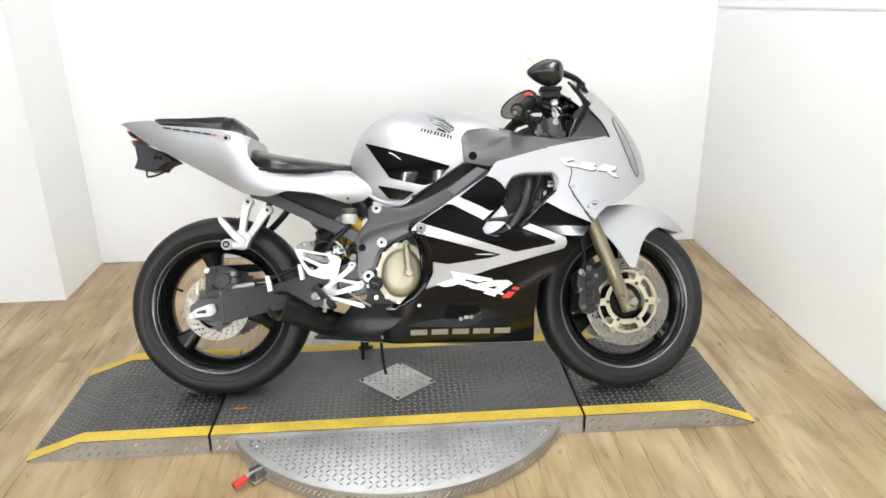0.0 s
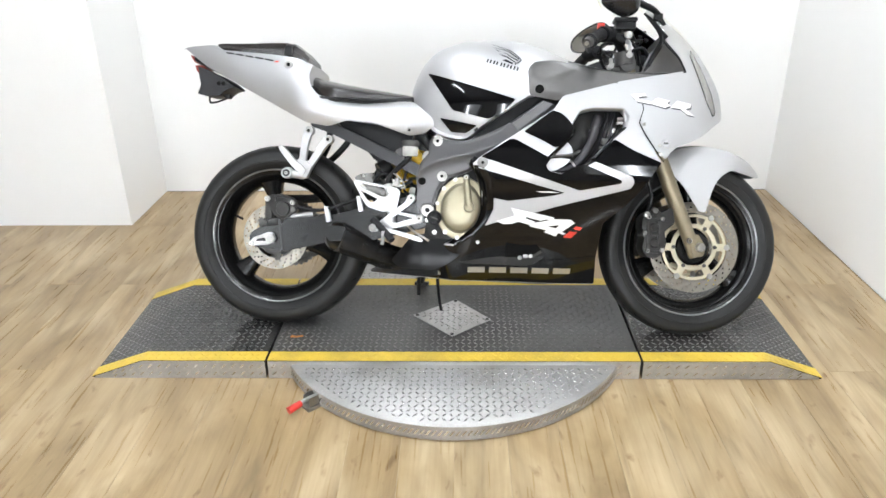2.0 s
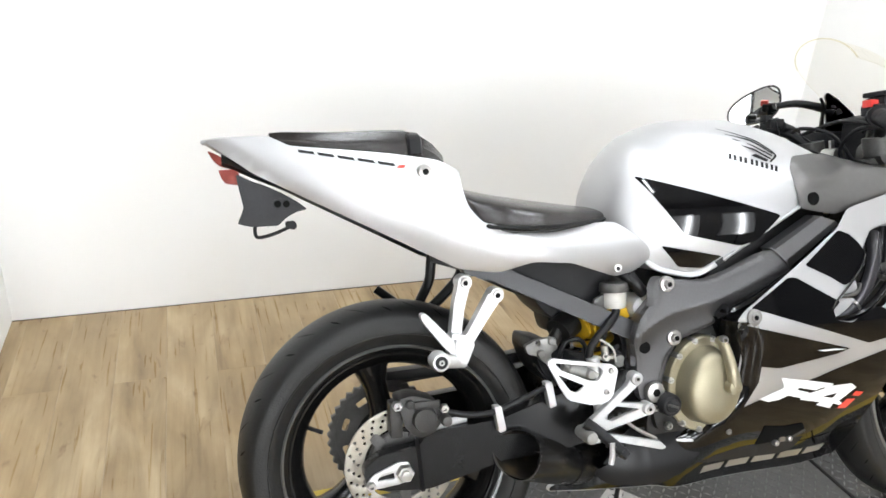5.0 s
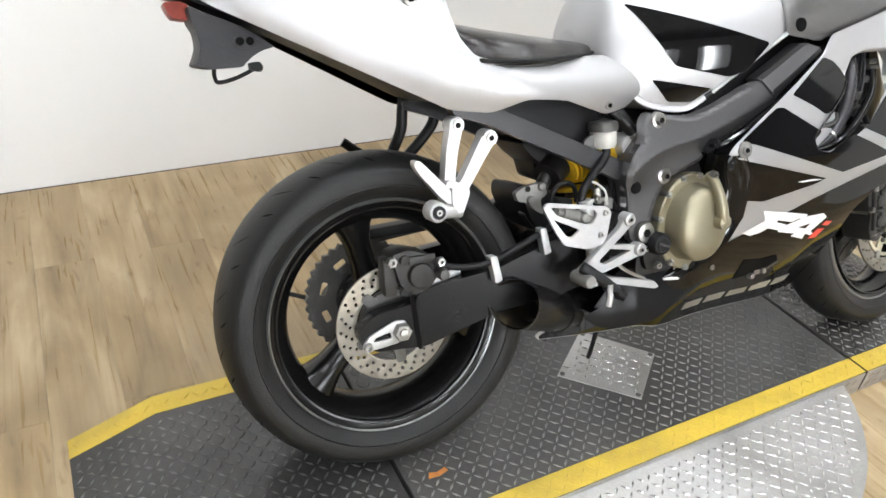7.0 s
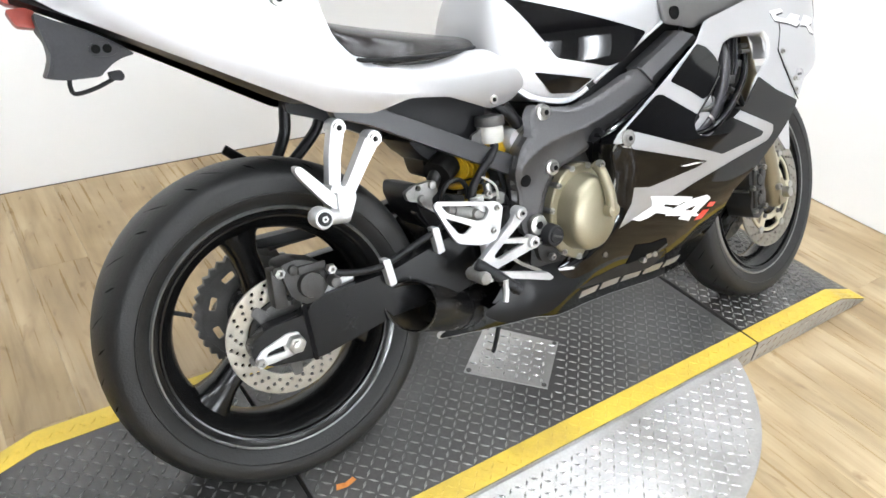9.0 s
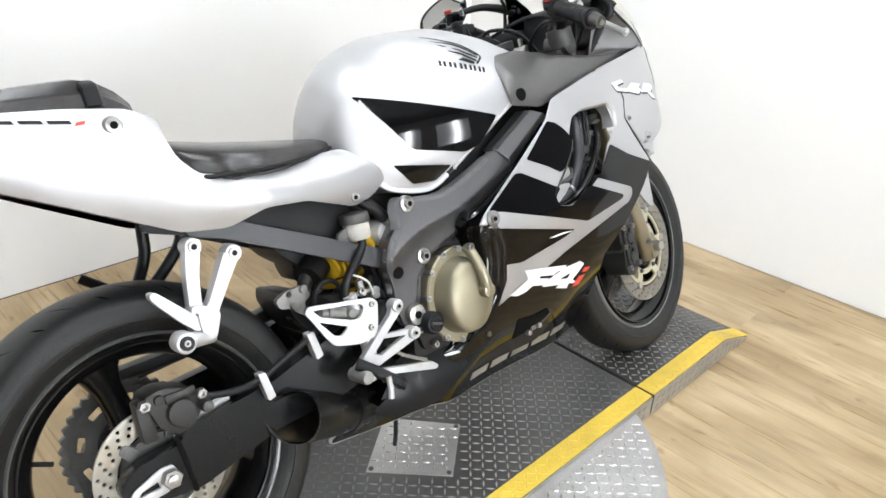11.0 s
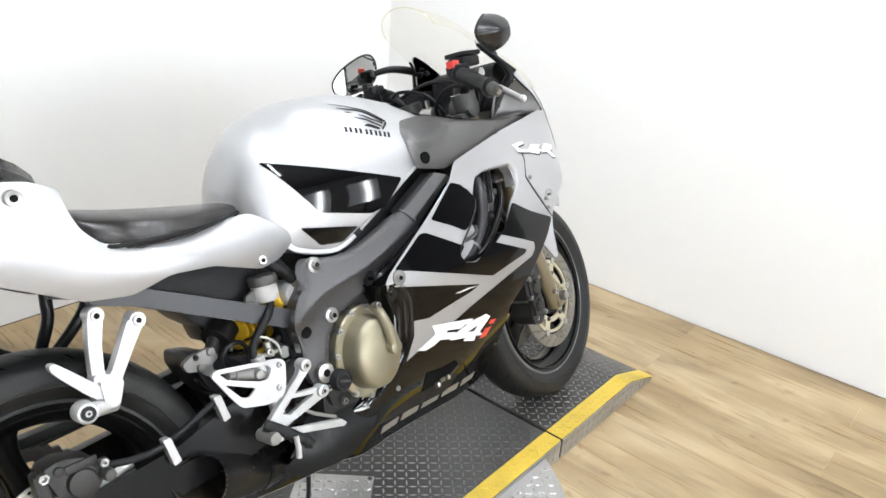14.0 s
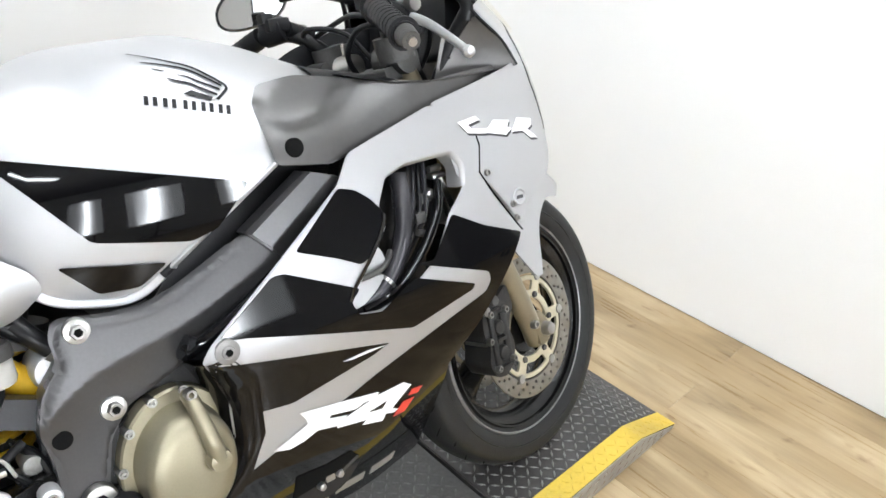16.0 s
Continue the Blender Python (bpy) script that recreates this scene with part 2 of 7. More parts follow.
def flip(bm):
    """Mirrors a mesh to the other side of the machine."""
    for v in bm.verts:
        v.co.y = -v.co.y
    bmesh.ops.reverse_faces(bm, faces=bm.faces)
    return bm


def box(x0, x1, y0, y1, z0, z1, bevel=0.004, seg=2):
    bm = bmesh.new()
    bmesh.ops.create_cube(bm, size=1)
    for v in bm.verts:
        v.co = (x0 + (v.co.x + 0.5) * (x1 - x0), y0 + (v.co.y + 0.5) * (y1 - y0), z0 + (v.co.z + 0.5) * (z1 - z0))
    if bevel:
        bmesh.ops.bevel(bm, geom=bm.edges[:], offset=bevel, segments=seg, affect="EDGES", profile=0.6)
    return bm


def rounded(poly, r=0.01, n=4):
    """A closed outline with its corners rounded."""
    out = []
    for i, p in enumerate(poly):
        p, a, b = Vector(p), Vector(poly[i - 1]), Vector(poly[(i + 1) % len(poly)])
        ra = min(r, (a - p).length * 0.45)
        rb = min(r, (b - p).length * 0.45)
        s, e = p + (a - p).normalized() * ra, p + (b - p).normalized() * rb
        for k in range(n + 1):
            t = k / n
            out.append(tuple((1 - t) ** 2 * s + 2 * t * (1 - t) * p + t * t * e))
    return out


def circle(x, z, r, n=16):
    return [(x + r * math.cos(2 * math.pi * k / n), z + r * math.sin(2 * math.pi * k / n)) for k in range(n)]


def filled(outline, holes=()):
    """A flat face in the x-z plane inside an outline, with holes."""
    bm = bmesh.new()
    edges = []
    for loop in (outline, *holes):
        vs = [bm.verts.new((p[0], 0, p[1])) for p in loop]
        edges += [bm.edges.new((vs[i - 1], vs[i])) for i in range(len(vs))]
    bmesh.ops.triangle_fill(bm, use_beauty=True, use_dissolve=False, edges=edges)
    return bm


def plate(outline, y0, y1, holes=(), bevel=0.002):
    """An outline in the x-z plane given thickness from y0 to y1."""
    bm = filled(outline, holes)
    for v in bm.verts:
        v.co.y = y0
    got = bmesh.ops.extrude_face_region(bm, geom=bm.faces[:])
    for v in got["geom"]:
        if isinstance(v, bmesh.types.BMVert):
            v.co.y = y1
    bmesh.ops.recalc_face_normals(bm, faces=bm.faces)
    if bevel:
        sharp = [e for e in bm.edges if len(e.link_faces) == 2 and e.link_faces[0].normal.dot(e.link_faces[1].normal) < 0.3 and abs(e.verts[0].co.y - e.verts[1].co.y) < 1e-6]
        bmesh.ops.bevel(bm, geom=sharp, offset=bevel, segments=2, affect="EDGES", profile=0.6, clamp_overlap=True)
    return bm


def sheet(outline, width, holes=(), thick=0.004, step=0.022, lift=0.0):
    """A curved panel on the right side: an outline in x-z laid on the surface y = -width(x, z)."""
    bm = filled(outline, holes)
    xs, zs = [p[0] for p in outline], [p[1] for p in outline]
    for axis, lo, hi in ((0, min(xs), max(xs)), (2, min(zs), max(zs))):
        c = math.ceil(lo / step) * step
        while c < hi:
            no = [0, 0, 0]
            no[axis] = 1
            co = [0, 0, 0]
            co[axis] = c + 1e-4
            bmesh.ops.bisect_plane(bm, geom=bm.verts[:] + bm.edges[:] + bm.faces[:], plane_co=co, plane_no=no)
            c += step
    for v in bm.verts:
        v.co.y = -width(v.co.x, v.co.z) - lift
    if thick:
        got = bmesh.ops.extrude_face_region(bm, geom=bm.faces[:])
        for v in got["geom"]:
            if isinstance(v, bmesh.types.BMVert):
                v.co.y += thick
    return bm


def loft(rings, closed=True, caps=True):
    bm = bmesh.new()
    rows = [[bm.verts.new(p) for p in r] for r in rings]
    n = len(rows[0])
    for a, b in zip(rows, rows[1:]):
        for i in range(n if closed else n - 1):
            j = (i + 1) % n
            bm.faces.new((a[i], a[j], b[j], b[i]))
    if caps and closed:
        bm.faces.new(rows[0])
        bm.faces.new(rows[-1][::-1])
    return bm


def smooth_path(points, per=6):
    pts = [Vector(p) for p in points]
    if len(pts) < 3:
        return pts
    out = []
    for i in range(len(pts) - 1):
        p0, p1, p2, p3 = pts[max(i - 1, 0)], pts[i], pts[i + 1], pts[min(i + 2, len(pts) - 1)]
        for k in range(per):
            t = k / per
            out.append(0.5 * (2 * p1 + (p2 - p0) * t + (2 * p0 - 5 * p1 + 4 * p2 - p3) * t * t + (3 * p1 - p0 - 3 * p2 + p3) * t ** 3))
    return out + [pts[-1]]


def tube(points, r, seg=10, per=6, flat=1.0, caps=True):
    """A pipe along a smoothed line; r is one radius or one for each end."""
    path = smooth_path(points, per)
    r0, r1 = r if isinstance(r, tuple) else (r, r)
    rings, a = [], None
    for i, p in enumerate(path):
        d = (path[min(i + 1, len(path) - 1)] - path[max(i - 1, 0)]).normalized()
        if a is None:
            a = d.cross(Vector((0, 0, 1)) if abs(d.z) < 0.95 else Vector((1, 0, 0)))
        a = (a - d * a.dot(d)).normalized()
        b = a.cross(d)
        rad = r0 + (r1 - r0) * i / max(1, len(path) - 1)
        rings.append([p + (a * math.cos(t) * flat + b * math.sin(t)) * rad for t in (2 * math.pi * k / seg for k in range(seg))])
    return loft(rings, caps=caps)


def lathe(profile, seg=48, centre=(0, 0, 0), closed=False):
    """A profile of (radius, y) turned about the y axis."""
    rings = [[(centre[0] + r * math.cos(t), centre[1] + y, centre[2] + r * math.sin(t)) for t in (2 * math.pi * k / seg for k in range(seg))] for r, y in profile]
    if closed:
        rings.append(rings[0])
    return loft(rings, caps=not closed and True)


def join(*meshes):
    bm = meshes[0]
    for other in meshes[1:]:
        me = bpy.data.meshes.new("join")
        other.to_mesh(me)
        other.free()
        bm.from_mesh(me)
        bpy.data.meshes.remove(me)
    return bm


def bolt(x, y, z, r, depth=0.01, hexed=False):
    """A bolt head that looks to the right side, with a dished centre."""
    n = 6 if hexed else 20
    return lathe([(r * 0.04, -depth * 0.15), (r * 0.46, -depth * 0.15), (r * 0.5, -depth), (r * 0.85, -depth), (r, -depth * 0.7), (r, 0)], n, (x, y, z))


# ---- the room ----
def slab(name, x0, x1, y0, y1, z0, z1, material, label, category):
    return tagged(part(name, box(x0, x1, y0, y1, z0, z1, 0), material, smooth=False), label, category, kind="structure")


TOP = 2.75
slab("wall_back", -0.97, 2.36, 1.45, 1.57, 0, TOP, WALL, "smooth white painted back wall of the photo bay", "wall")
slab("wall_right", 2.24, 2.36, -1.25, 1.45, 0, TOP, WALL, "smooth white painted side wall of the photo bay", "wall")
slab("wall_return", -1.09, -0.97, 0.98, 1.57, 0, TOP, WALL, "short white return wall beside the back wall", "wall")
slab("wall_left", -2.9, -1.09, 0.98, 1.10, 0, TOP, WALL, "smooth white painted wall set forward of the back wall", "wall")
# outer walls and ceiling added out of view; tones chosen for fill and reflections
UNSEEN_WALL = mat("shop_paint", (0.28, 0.28, 0.285), 0.7, vary=0.2, scale=1.5)
UNSEEN_CEIL = mat("shop_ceiling_paint", (0.30, 0.30, 0.30), 0.8, vary=0.08, scale=1.5)
slab("wall_far_left", -6.12, -6.0, -4.6, 1.10, 0, TOP, WALL, "plain white shop wall", "wall")
slab("wall_far_back", -6.0, -2.9, 0.98, 1.10, 0, TOP, WALL, "plain white shop wall", "wall")
slab("wall_far_right", 4.0, 4.12, -4.6, -1.25, 0, TOP, UNSEEN_WALL, "plain grey shop wall", "wall")
slab("wall_far_corner", 2.36, 4.0, -1.25, -1.13, 0, TOP, UNSEEN_WALL, "plain grey shop wall", "wall")
slab("wall_front", -6.12, 4.12, -4.72, -4.6, 0, TOP, WALL, "plain white shop front wall", "wall")
slab("ceiling", -6.12, 4.12, -4.72, 1.57, TOP, TOP + 0.1, UNSEEN_CEIL, "plain grey shop ceiling with tube lights", "ceiling")
tagged(part("trim", loft([[(x_, 1.449, 1.226), (x_, 1.449, 1.235), (x_, -1.2, 1.342), (x_, -1.2, 1.333)] for x_ in (2.2402, 2.236)]), mat("trim_paint", (0.62, 0.61, 0.60), 0.5), None), "thin pale grey joint strip across the white wall", "trim", kind="structure")


def ceiling_light(x, y):
    """A long tube light added out of view under the ceiling: housing, glowing diffuser, two end caps."""
    lx, ly = 0.07, 0.62
    root = tagged(new("ceiling_light"), "white ceiling tube light with a long glowing diffuser", "light", "tube lights under the ceiling")
    root.location = (x, y, TOP)
    part("housing", box(-lx, lx, -ly, ly, -0.05, 0, 0.006), ALU, root)
    part("diffuser", box(-lx + 0.03, lx - 0.03, -ly + 0.012, ly - 0.012, -0.075, -0.0505, 0.006), LAMP, root, "glowing white diffuser")
    return root


def softbox(x, y, z0, z1):
    """A tall photo softbox on a three-legged stand, turned towards the bay; brightest along its tube."""
    root = tagged(new("softbox"), "tall black photo softbox with a glowing white front on a stand", "light", "photo softboxes")
    root.location = (x, y, 0)
    mid, half = (z0 + z1) / 2, (z1 - z0) / 2
    part("pole", box(-0.014, 0.014, -0.32, -0.292, 0.03, z1 - 0.2, 0.004), BLACK_SATIN, root)
    for k in range(3):
        a = radians(90 + 120 * k)
        part("leg", tube([(0, -0.306, 0.35), (0.4 * math.cos(a), -0.306 + 0.4 * math.sin(a), 0.012)], 0.009, 8), BLACK_SATIN, root)
    part("hood", loft([[(sx * w_, y_, mid + sz * h_) for sx, sz in ((-1, -1), (1, -1), (1, 1), (-1, 1))] for y_, w_, h_ in ((-0.29, 0.08, 0.2), (-0.20, 0.24, half * 0.7), (0.0, 0.46, half), (0.03, 0.46, half))]), BLACK_PLASTIC, root, smooth=False)
    front_sheet = part("diffuser", box(-0.44, 0.44, -0.006, 0.006, -half + 0.02, half - 0.02, 0.002), SOFTBOX, root, "glowing white diffuser")
    front_sheet.location = (0, 0.037, mid)


def softbox_material():
    """White cloth lit from behind by one upright tube: the glow falls off to the sides."""
    m = lamp_material("softbox_cloth", 1.0)
    nt = m.node_tree
    co, sep, far, fall, fade, out = (nt.nodes.new("ShaderNode" + n) for n in ("TexCoord", "SeparateXYZ", "Math", "MapRange", "Math", "Math"))
    nt.links.new(co.outputs["Object"], sep.inputs[0])
    far.operation = "ABSOLUTE"
    nt.links.new(sep.outputs[0], far.inputs[0])
    fall.inputs["From Max"].default_value, fall.inputs["To Min"].default_value, fall.inputs["To Max"].default_value = 0.46, 1.0, 0.0
    nt.links.new(far.outputs[0], fall.inputs["Value"])
    fade.operation, out.operation = "POWER", "MULTIPLY_ADD"
    fade.inputs[1].default_value = 6.0
    nt.links.new(fall.outputs[0], fade.inputs[0])
    nt.links.new(fade.outputs[0], out.inputs[0])
    out.inputs[1].default_value, out.inputs[2].default_value = SOFTBOX_CORE, SOFTBOX_EDGE
    nt.links.new(out.outputs[0], nt.nodes["Principled BSDF"].inputs["Emission Strength"])
    return m


SOFTBOX = softbox_material()
for sx in (-1.75, -0.05, 1.65):
    softbox(sx, -3.7, 0.75, 2.02)


def spot_lamp(x, y):
    """A small round spot lamp set into the ceiling."""
    root = tagged(new("spot_lamp"), "small round ceiling spot lamp", "light", "spot lamps in the ceiling")
    root.location = (x, y, TOP)
    for name, prof, m in (("ring", [(0.065, 0.012), (0.08, 0.010), (0.08, 0.0)], ALU), ("bulb", [(0.001, 0.010), (0.05, 0.009), (0.065, 0.002)], SPOT)):
        bm = lathe(prof, 20)
        bmesh.ops.rotate(bm, verts=bm.verts, matrix=Matrix.Rotation(radians(-90), 3, "X"))
        part(name, bm, m, root)


SPOT = lamp_material("spot_bulb", 70.0)
for lx, ly in ((-0.85, -2.1), (-0.3, -1.8), (0.02, -1.5), (0.45, -2.2)):
    spot_lamp(lx, ly)
for lx, ly in LIGHTS:
    ceiling_light(lx, ly)


# ---- shape of the bodywork ----
def table(v, rows):
    """Smooth reading of a short table of (key, value), with no ripple at its knots."""
    if v <= rows[0][0]:
        return rows[0][1]
    if v >= rows[-1][0]:
        return rows[-1][1]
    n = len(rows)
    i = next(k for k in range(n - 1) if v <= rows[k + 1][0])
    def slope(k):
        left = (rows[k][1] - rows[k - 1][1]) / (rows[k][0] - rows[k - 1][0]) if k > 0 else None
        right = (rows[k + 1][1] - rows[k][1]) / (rows[k + 1][0] - rows[k][0]) if k < n - 1 else None
        if left is None or right is None:
            return right if left is None else left
        return 0.0 if left * right <= 0 else 2 * left * right / (left + right)
    (a, fa), (b, fb) = rows[i], rows[i + 1]
    h = b - a
    u = (v - a) / h
    return fa * (1 + 2 * u) * (1 - u) ** 2 + slope(i) * h * u * (1 - u) ** 2 + fb * u * u * (3 - 2 * u) + slope(i + 1) * h * u * u * (u - 1)


def fairing(x, z):
    """Half width of the fairing."""
    w = table(z, [(0.17, 0.120), (0.28, 0.162), (0.36, 0.189), (0.46, 0.215), (0.55, 0.235), (0.64, 0.234), (0.74, 0.225), (0.84, 0.221), (0.92, 0.200), (1.02, 0.127)])
    # below a crease the panel turns inwards
    d = table(x, [(0.40, 0.20), (0.60, 0.238), (0.68, 0.288), (0.75, 0.310), (0.82, 0.316), (0.89, 0.316), (0.94, 0.328), (1.0, 0.362), (1.10, 0.42)]) - z
    w -= 0.115 * (d + math.sqrt(d * d + 0.0005)) + 0.5 * max(0.0, d) ** 2
    # round the clutch cover the edge rolls inwards
    q = table(z, [(0.30, 0.560), (0.345, 0.642), (0.423, 0.690), (0.487, 0.690), (0.531, 0.673), (0.552, 0.630)]) + 0.040 - x
    w -= 11.0 * min(0.045, max(0.0, q)) ** 2
    nose = table(z, [(0.50, 1.75), (0.60, 1.456), (0.72, 1.450), (0.77, 1.444), (0.89, 1.381), (0.99, 1.308), (1.05, 1.27)])
    start = 1.0 if z > 0.55 else 0.95
    if x > start:
        w *= math.sqrt(max(0.004, 1 - (min(x - start, nose - start) / (nose - start)) ** (4.5 + 1.5 * max(0.0, min(1.0, (z - 0.80) / 0.10)))))
    if x < 0.66:
        w *= 1 - 0.34 * ((0.66 - x) / 0.34) ** 1.5
    return w


def tail(x, z):
    """Half width of the tail cowl."""
    w = table(x, [(-0.36, 0.012), (-0.28, 0.055), (-0.15, 0.098), (0.0, 0.135), (0.12, 0.165), (0.25, 0.170), (0.40, 0.150), (0.53, 0.128)])
    top = table(x, [(-0.35, 0.945), (-0.18, 0.945), (0.0, 0.935), (0.12, 0.875), (0.20, 0.80), (0.32, 0.765), (0.55, 0.76)])
    low = table(x, [(-0.30, 0.92), (-0.14, 0.82), (0.04, 0.722), (0.19, 0.672), (0.45, 0.65), (0.55, 0.66)])
    mid, half = top * 0.45 + low * 0.55, max(0.02, (top - low) * 0.55)
    u = max(-1.0, min(1.0, (z - mid) / half))
    return w * (1 - (0.30 if u > 0 else 0.16) * max(0.1, min(1.0, (x + 0.34) / 0.22)) * abs(u) ** 2.2)


def tank(x, z):
    """Half width of the fuel tank."""
    w = table(x, [(0.445, 0.035), (0.465, 0.085), (0.50, 0.115), (0.55, 0.140), (0.64, 0.172), (0.76, 0.192), (0.86, 0.195), (0.93, 0.18), (1.0, 0.16)])
    top = tank_top(x)
    if z > 0.76:
        u = min(1.0, (z - 0.76) / max(0.02, top - 0.76))
        return w * max(0.0, 1 - u ** 2.3) ** (1 / 1.9)
    return w * (1 - 0.16 * min(1.0, (0.76 - z) / 0.12) ** 2)


def tank_top(x):
    return table(x, [(0.445, 0.80), (0.465, 0.850), (0.49, 0.893), (0.545, 0.938), (0.64, 0.963), (0.76, 0.965), (0.86, 0.943), (0.93, 0.915), (1.0, 0.885)])


FIELD = rounded([(0.8298, 0.8618), (0.8646, 0.8832), (0.8851, 0.8874), (0.9244, 0.8850), (0.9779, 0.8500), (0.9387, 0.8281), (0.9014, 0.8117), (0.8656, 0.8064), (0.8435, 0.8160), (0.8290, 0.8400)], 0.014, 3)


def edge_distance(x, z, outline):
    """Distance from a point to the nearest side of an outline, below zero outside it."""
    best, inside = 1.0, False
    for (ax, az), (bx_, bz_) in zip(outline, outline[1:] + outline[:1]):
        dx, dz = bx_ - ax, bz_ - az
        u = max(0.0, min(1.0, ((x - ax) * dx + (z - az) * dz) / max(1e-12, dx * dx + dz * dz)))
        best = min(best, math.hypot(x - ax - u * dx, z - az - u * dz))
        if (az > z) != (bz_ > z) and x < ax + (z - az) * dx / dz:
            inside = not inside
    return best if inside else -best


def cover(x, z):
    """Half width of the grey cover between tank and fairing, with a soft raised field and a rolled rear edge."""
    lean = table(x, [(0.82, 1.0), (0.95, 0.95), (1.10, 0.35), (1.3, 0.1)])
    w = table(x, [(0.82, 0.200), (0.828, 0.205), (1.0, 0.203), (1.2, 0.197), (1.32, 0.17)]) - lean * (0.12 * max(0.0, z - 0.775) + 3.2 * max(0.0, z - 0.775) ** 2)
    u = max(0.0, min(1.0, (edge_distance(x, z, FIELD) + 0.006) / 0.022))
    return w + 0.0045 * u * u * (3 - 2 * u)


# ---- the turntable lift ----
HIGH = 0.066


def treads(inside, z, step, seed):
    """Raised lozenges of a tread plate, turned in alternate directions, as one mesh."""
    rng = random.Random(seed)
    verts, faces = [], []
    lo_x, hi_x, lo_y, hi_y = inside("box")
    i = 0
    x = lo_x
    while x < hi_x:
        j = 0
        y = lo_y
        while y < hi_y:
            if inside((x, y)):
                a = radians(45 if (i + j) % 2 else -45) + rng.uniform(-0.03, 0.03)
                ca, sa = math.cos(a), math.sin(a)
                lng, wid, up = step * 0.53, step * 0.135, 0.0018
                n = len(verts)
                for px, py, pz in ((-lng, 0, 0), (0, -wid, 0), (lng, 0, 0), (0, wid, 0), (-lng * 0.55, 0, up), (0, -wid * 0.45, up), (lng * 0.55, 0, up), (0, wid * 0.45, up)):
                    wx, wy = x + px * ca - py * sa, y + px * sa + py * ca
                    verts.append((wx, wy, z(wx, wy) + pz + 0.0002))
                faces += [(n, n + 1, n + 5, n + 4), (n + 1, n + 2, n + 6, n + 5), (n + 2, n + 3, n + 7, n + 6), (n + 3, n, n + 4, n + 7), (n + 4, n + 5, n + 6, n + 7)]
            y += step
            j += 1
        x += step
        i += 1
    return verts, faces


def tread_part(name, inside, z, step, seed, material, parent):
    me = bpy.data.meshes.new(name)
    verts, faces = treads(inside, z, step, seed)
    me.from_pydata(verts, [], faces)
    me.materials.append(material)
    ob = new(name, me)
    ob.parent = parent
    return tagged(ob, "raised lozenge tread", kind="stuff")


X0, X1, YN, YF = -0.008, 1.196, -0.288, 0.285      # the middle deck
BEND, TIP = 0.40, 0.575                            # length of the flat part of a ramp, and of the whole ramp
BAND = 0.052
MID = (X0 + X1) / 2
lift = tagged(new("turntable_lift"), "low black tread-plate motorcycle turntable with yellow edge bands and two ramps", "turntable")
lift.location = (0, 0, 0)

# round plate under the deck, with its rolled rim
disc_bm = lathe([(0.02, 0.0), (0.592, 0.0), (0.596, 0.004), (0.596, 0.050), (0.590, 0.0535), (0.02, 0.054)], 128)
bmesh.ops.rotate(disc_bm, verts=disc_bm.verts, matrix=Matrix.Rotation(radians(90), 3, "X"))
for v in disc_bm.verts:
    v.co += Vector((MID, -0.002, 0.0))
part("round_plate", disc_bm, PLATE, lift, "bare steel round tread plate")


def in_disc(p):
    if p == "box":
        return MID - 0.59, MID + 0.59, -0.59, 0.59
    return math.hypot(p[0] - MID, p[1] + 0.002) < 0.575 and (p[1] < YN - 0.012 or p[1] > YF + 0.012)


tread_part("plate_tread", in_disc, lambda x, y: 0.054, 0.021, 3, PLATE_TREAD, lift)
ring = []
for k in range(220):
    a = 2 * math.pi * k / 220
    ring.append(a)
rv, rf = [], []
for k, a in enumerate(ring):
    c, s = math.cos(a), math.sin(a)
    t = 0.009
    n = len(rv)
    for da, dz in ((-0.010, -t), (-0.003, -t), (0.010, t), (0.003, t)):
        ang = a + da / 0.6
        rv.append((MID + math.cos(ang) * 0.5968, -0.002 + math.sin(ang) * 0.5968, 0.028 + dz))
    rf.append((n, n + 1, n + 2, n + 3))
me = bpy.data.meshes.new("rim_tread")
me.from_pydata(rv, [], rf)
me.materials.append(PLATE_TREAD)
rim_tread = new("rim_tread", me)
rim_tread.parent = lift
tagged(rim_tread, "raised lozenges round the rim", kind="stuff")


def ramp_height(d):
    """Height of a ramp d metres out from its joint."""
    return HIGH if d < BEND else max(0.004, HIGH - (HIGH - 0.004) * (d - BEND) / (TIP - BEND))


def deck_mesh(x0, x1, out):
    """The body of a deck (out 0) or of a ramp whose tip points to -x (out -1) or +x (out 1)."""
    xs = [x0, x1] if not out else ([x1 - TIP, x1 - BEND, x1] if out < 0 else [x0, x0 + BEND, x0 + TIP])
    h = (lambda x: HIGH) if not out else (lambda x: ramp_height(x1 - x if out < 0 else x - x0))
    rings = [[(x, YN, 0.0), (x, YF, 0.0), (x, YF, h(x)), (x, YN, h(x))] for x in xs]
    bm = loft(rings)
    bmesh.ops.recalc_face_normals(bm, faces=bm.faces)
    bmesh.ops.bevel(bm, geom=[e for e in bm.edges if abs(e.verts[0].co.z - e.verts[1].co.z) < 0.07 and e.calc_face_angle(0) > 0.8], offset=0.0025, segments=2, affect="EDGES")
    return bm, h


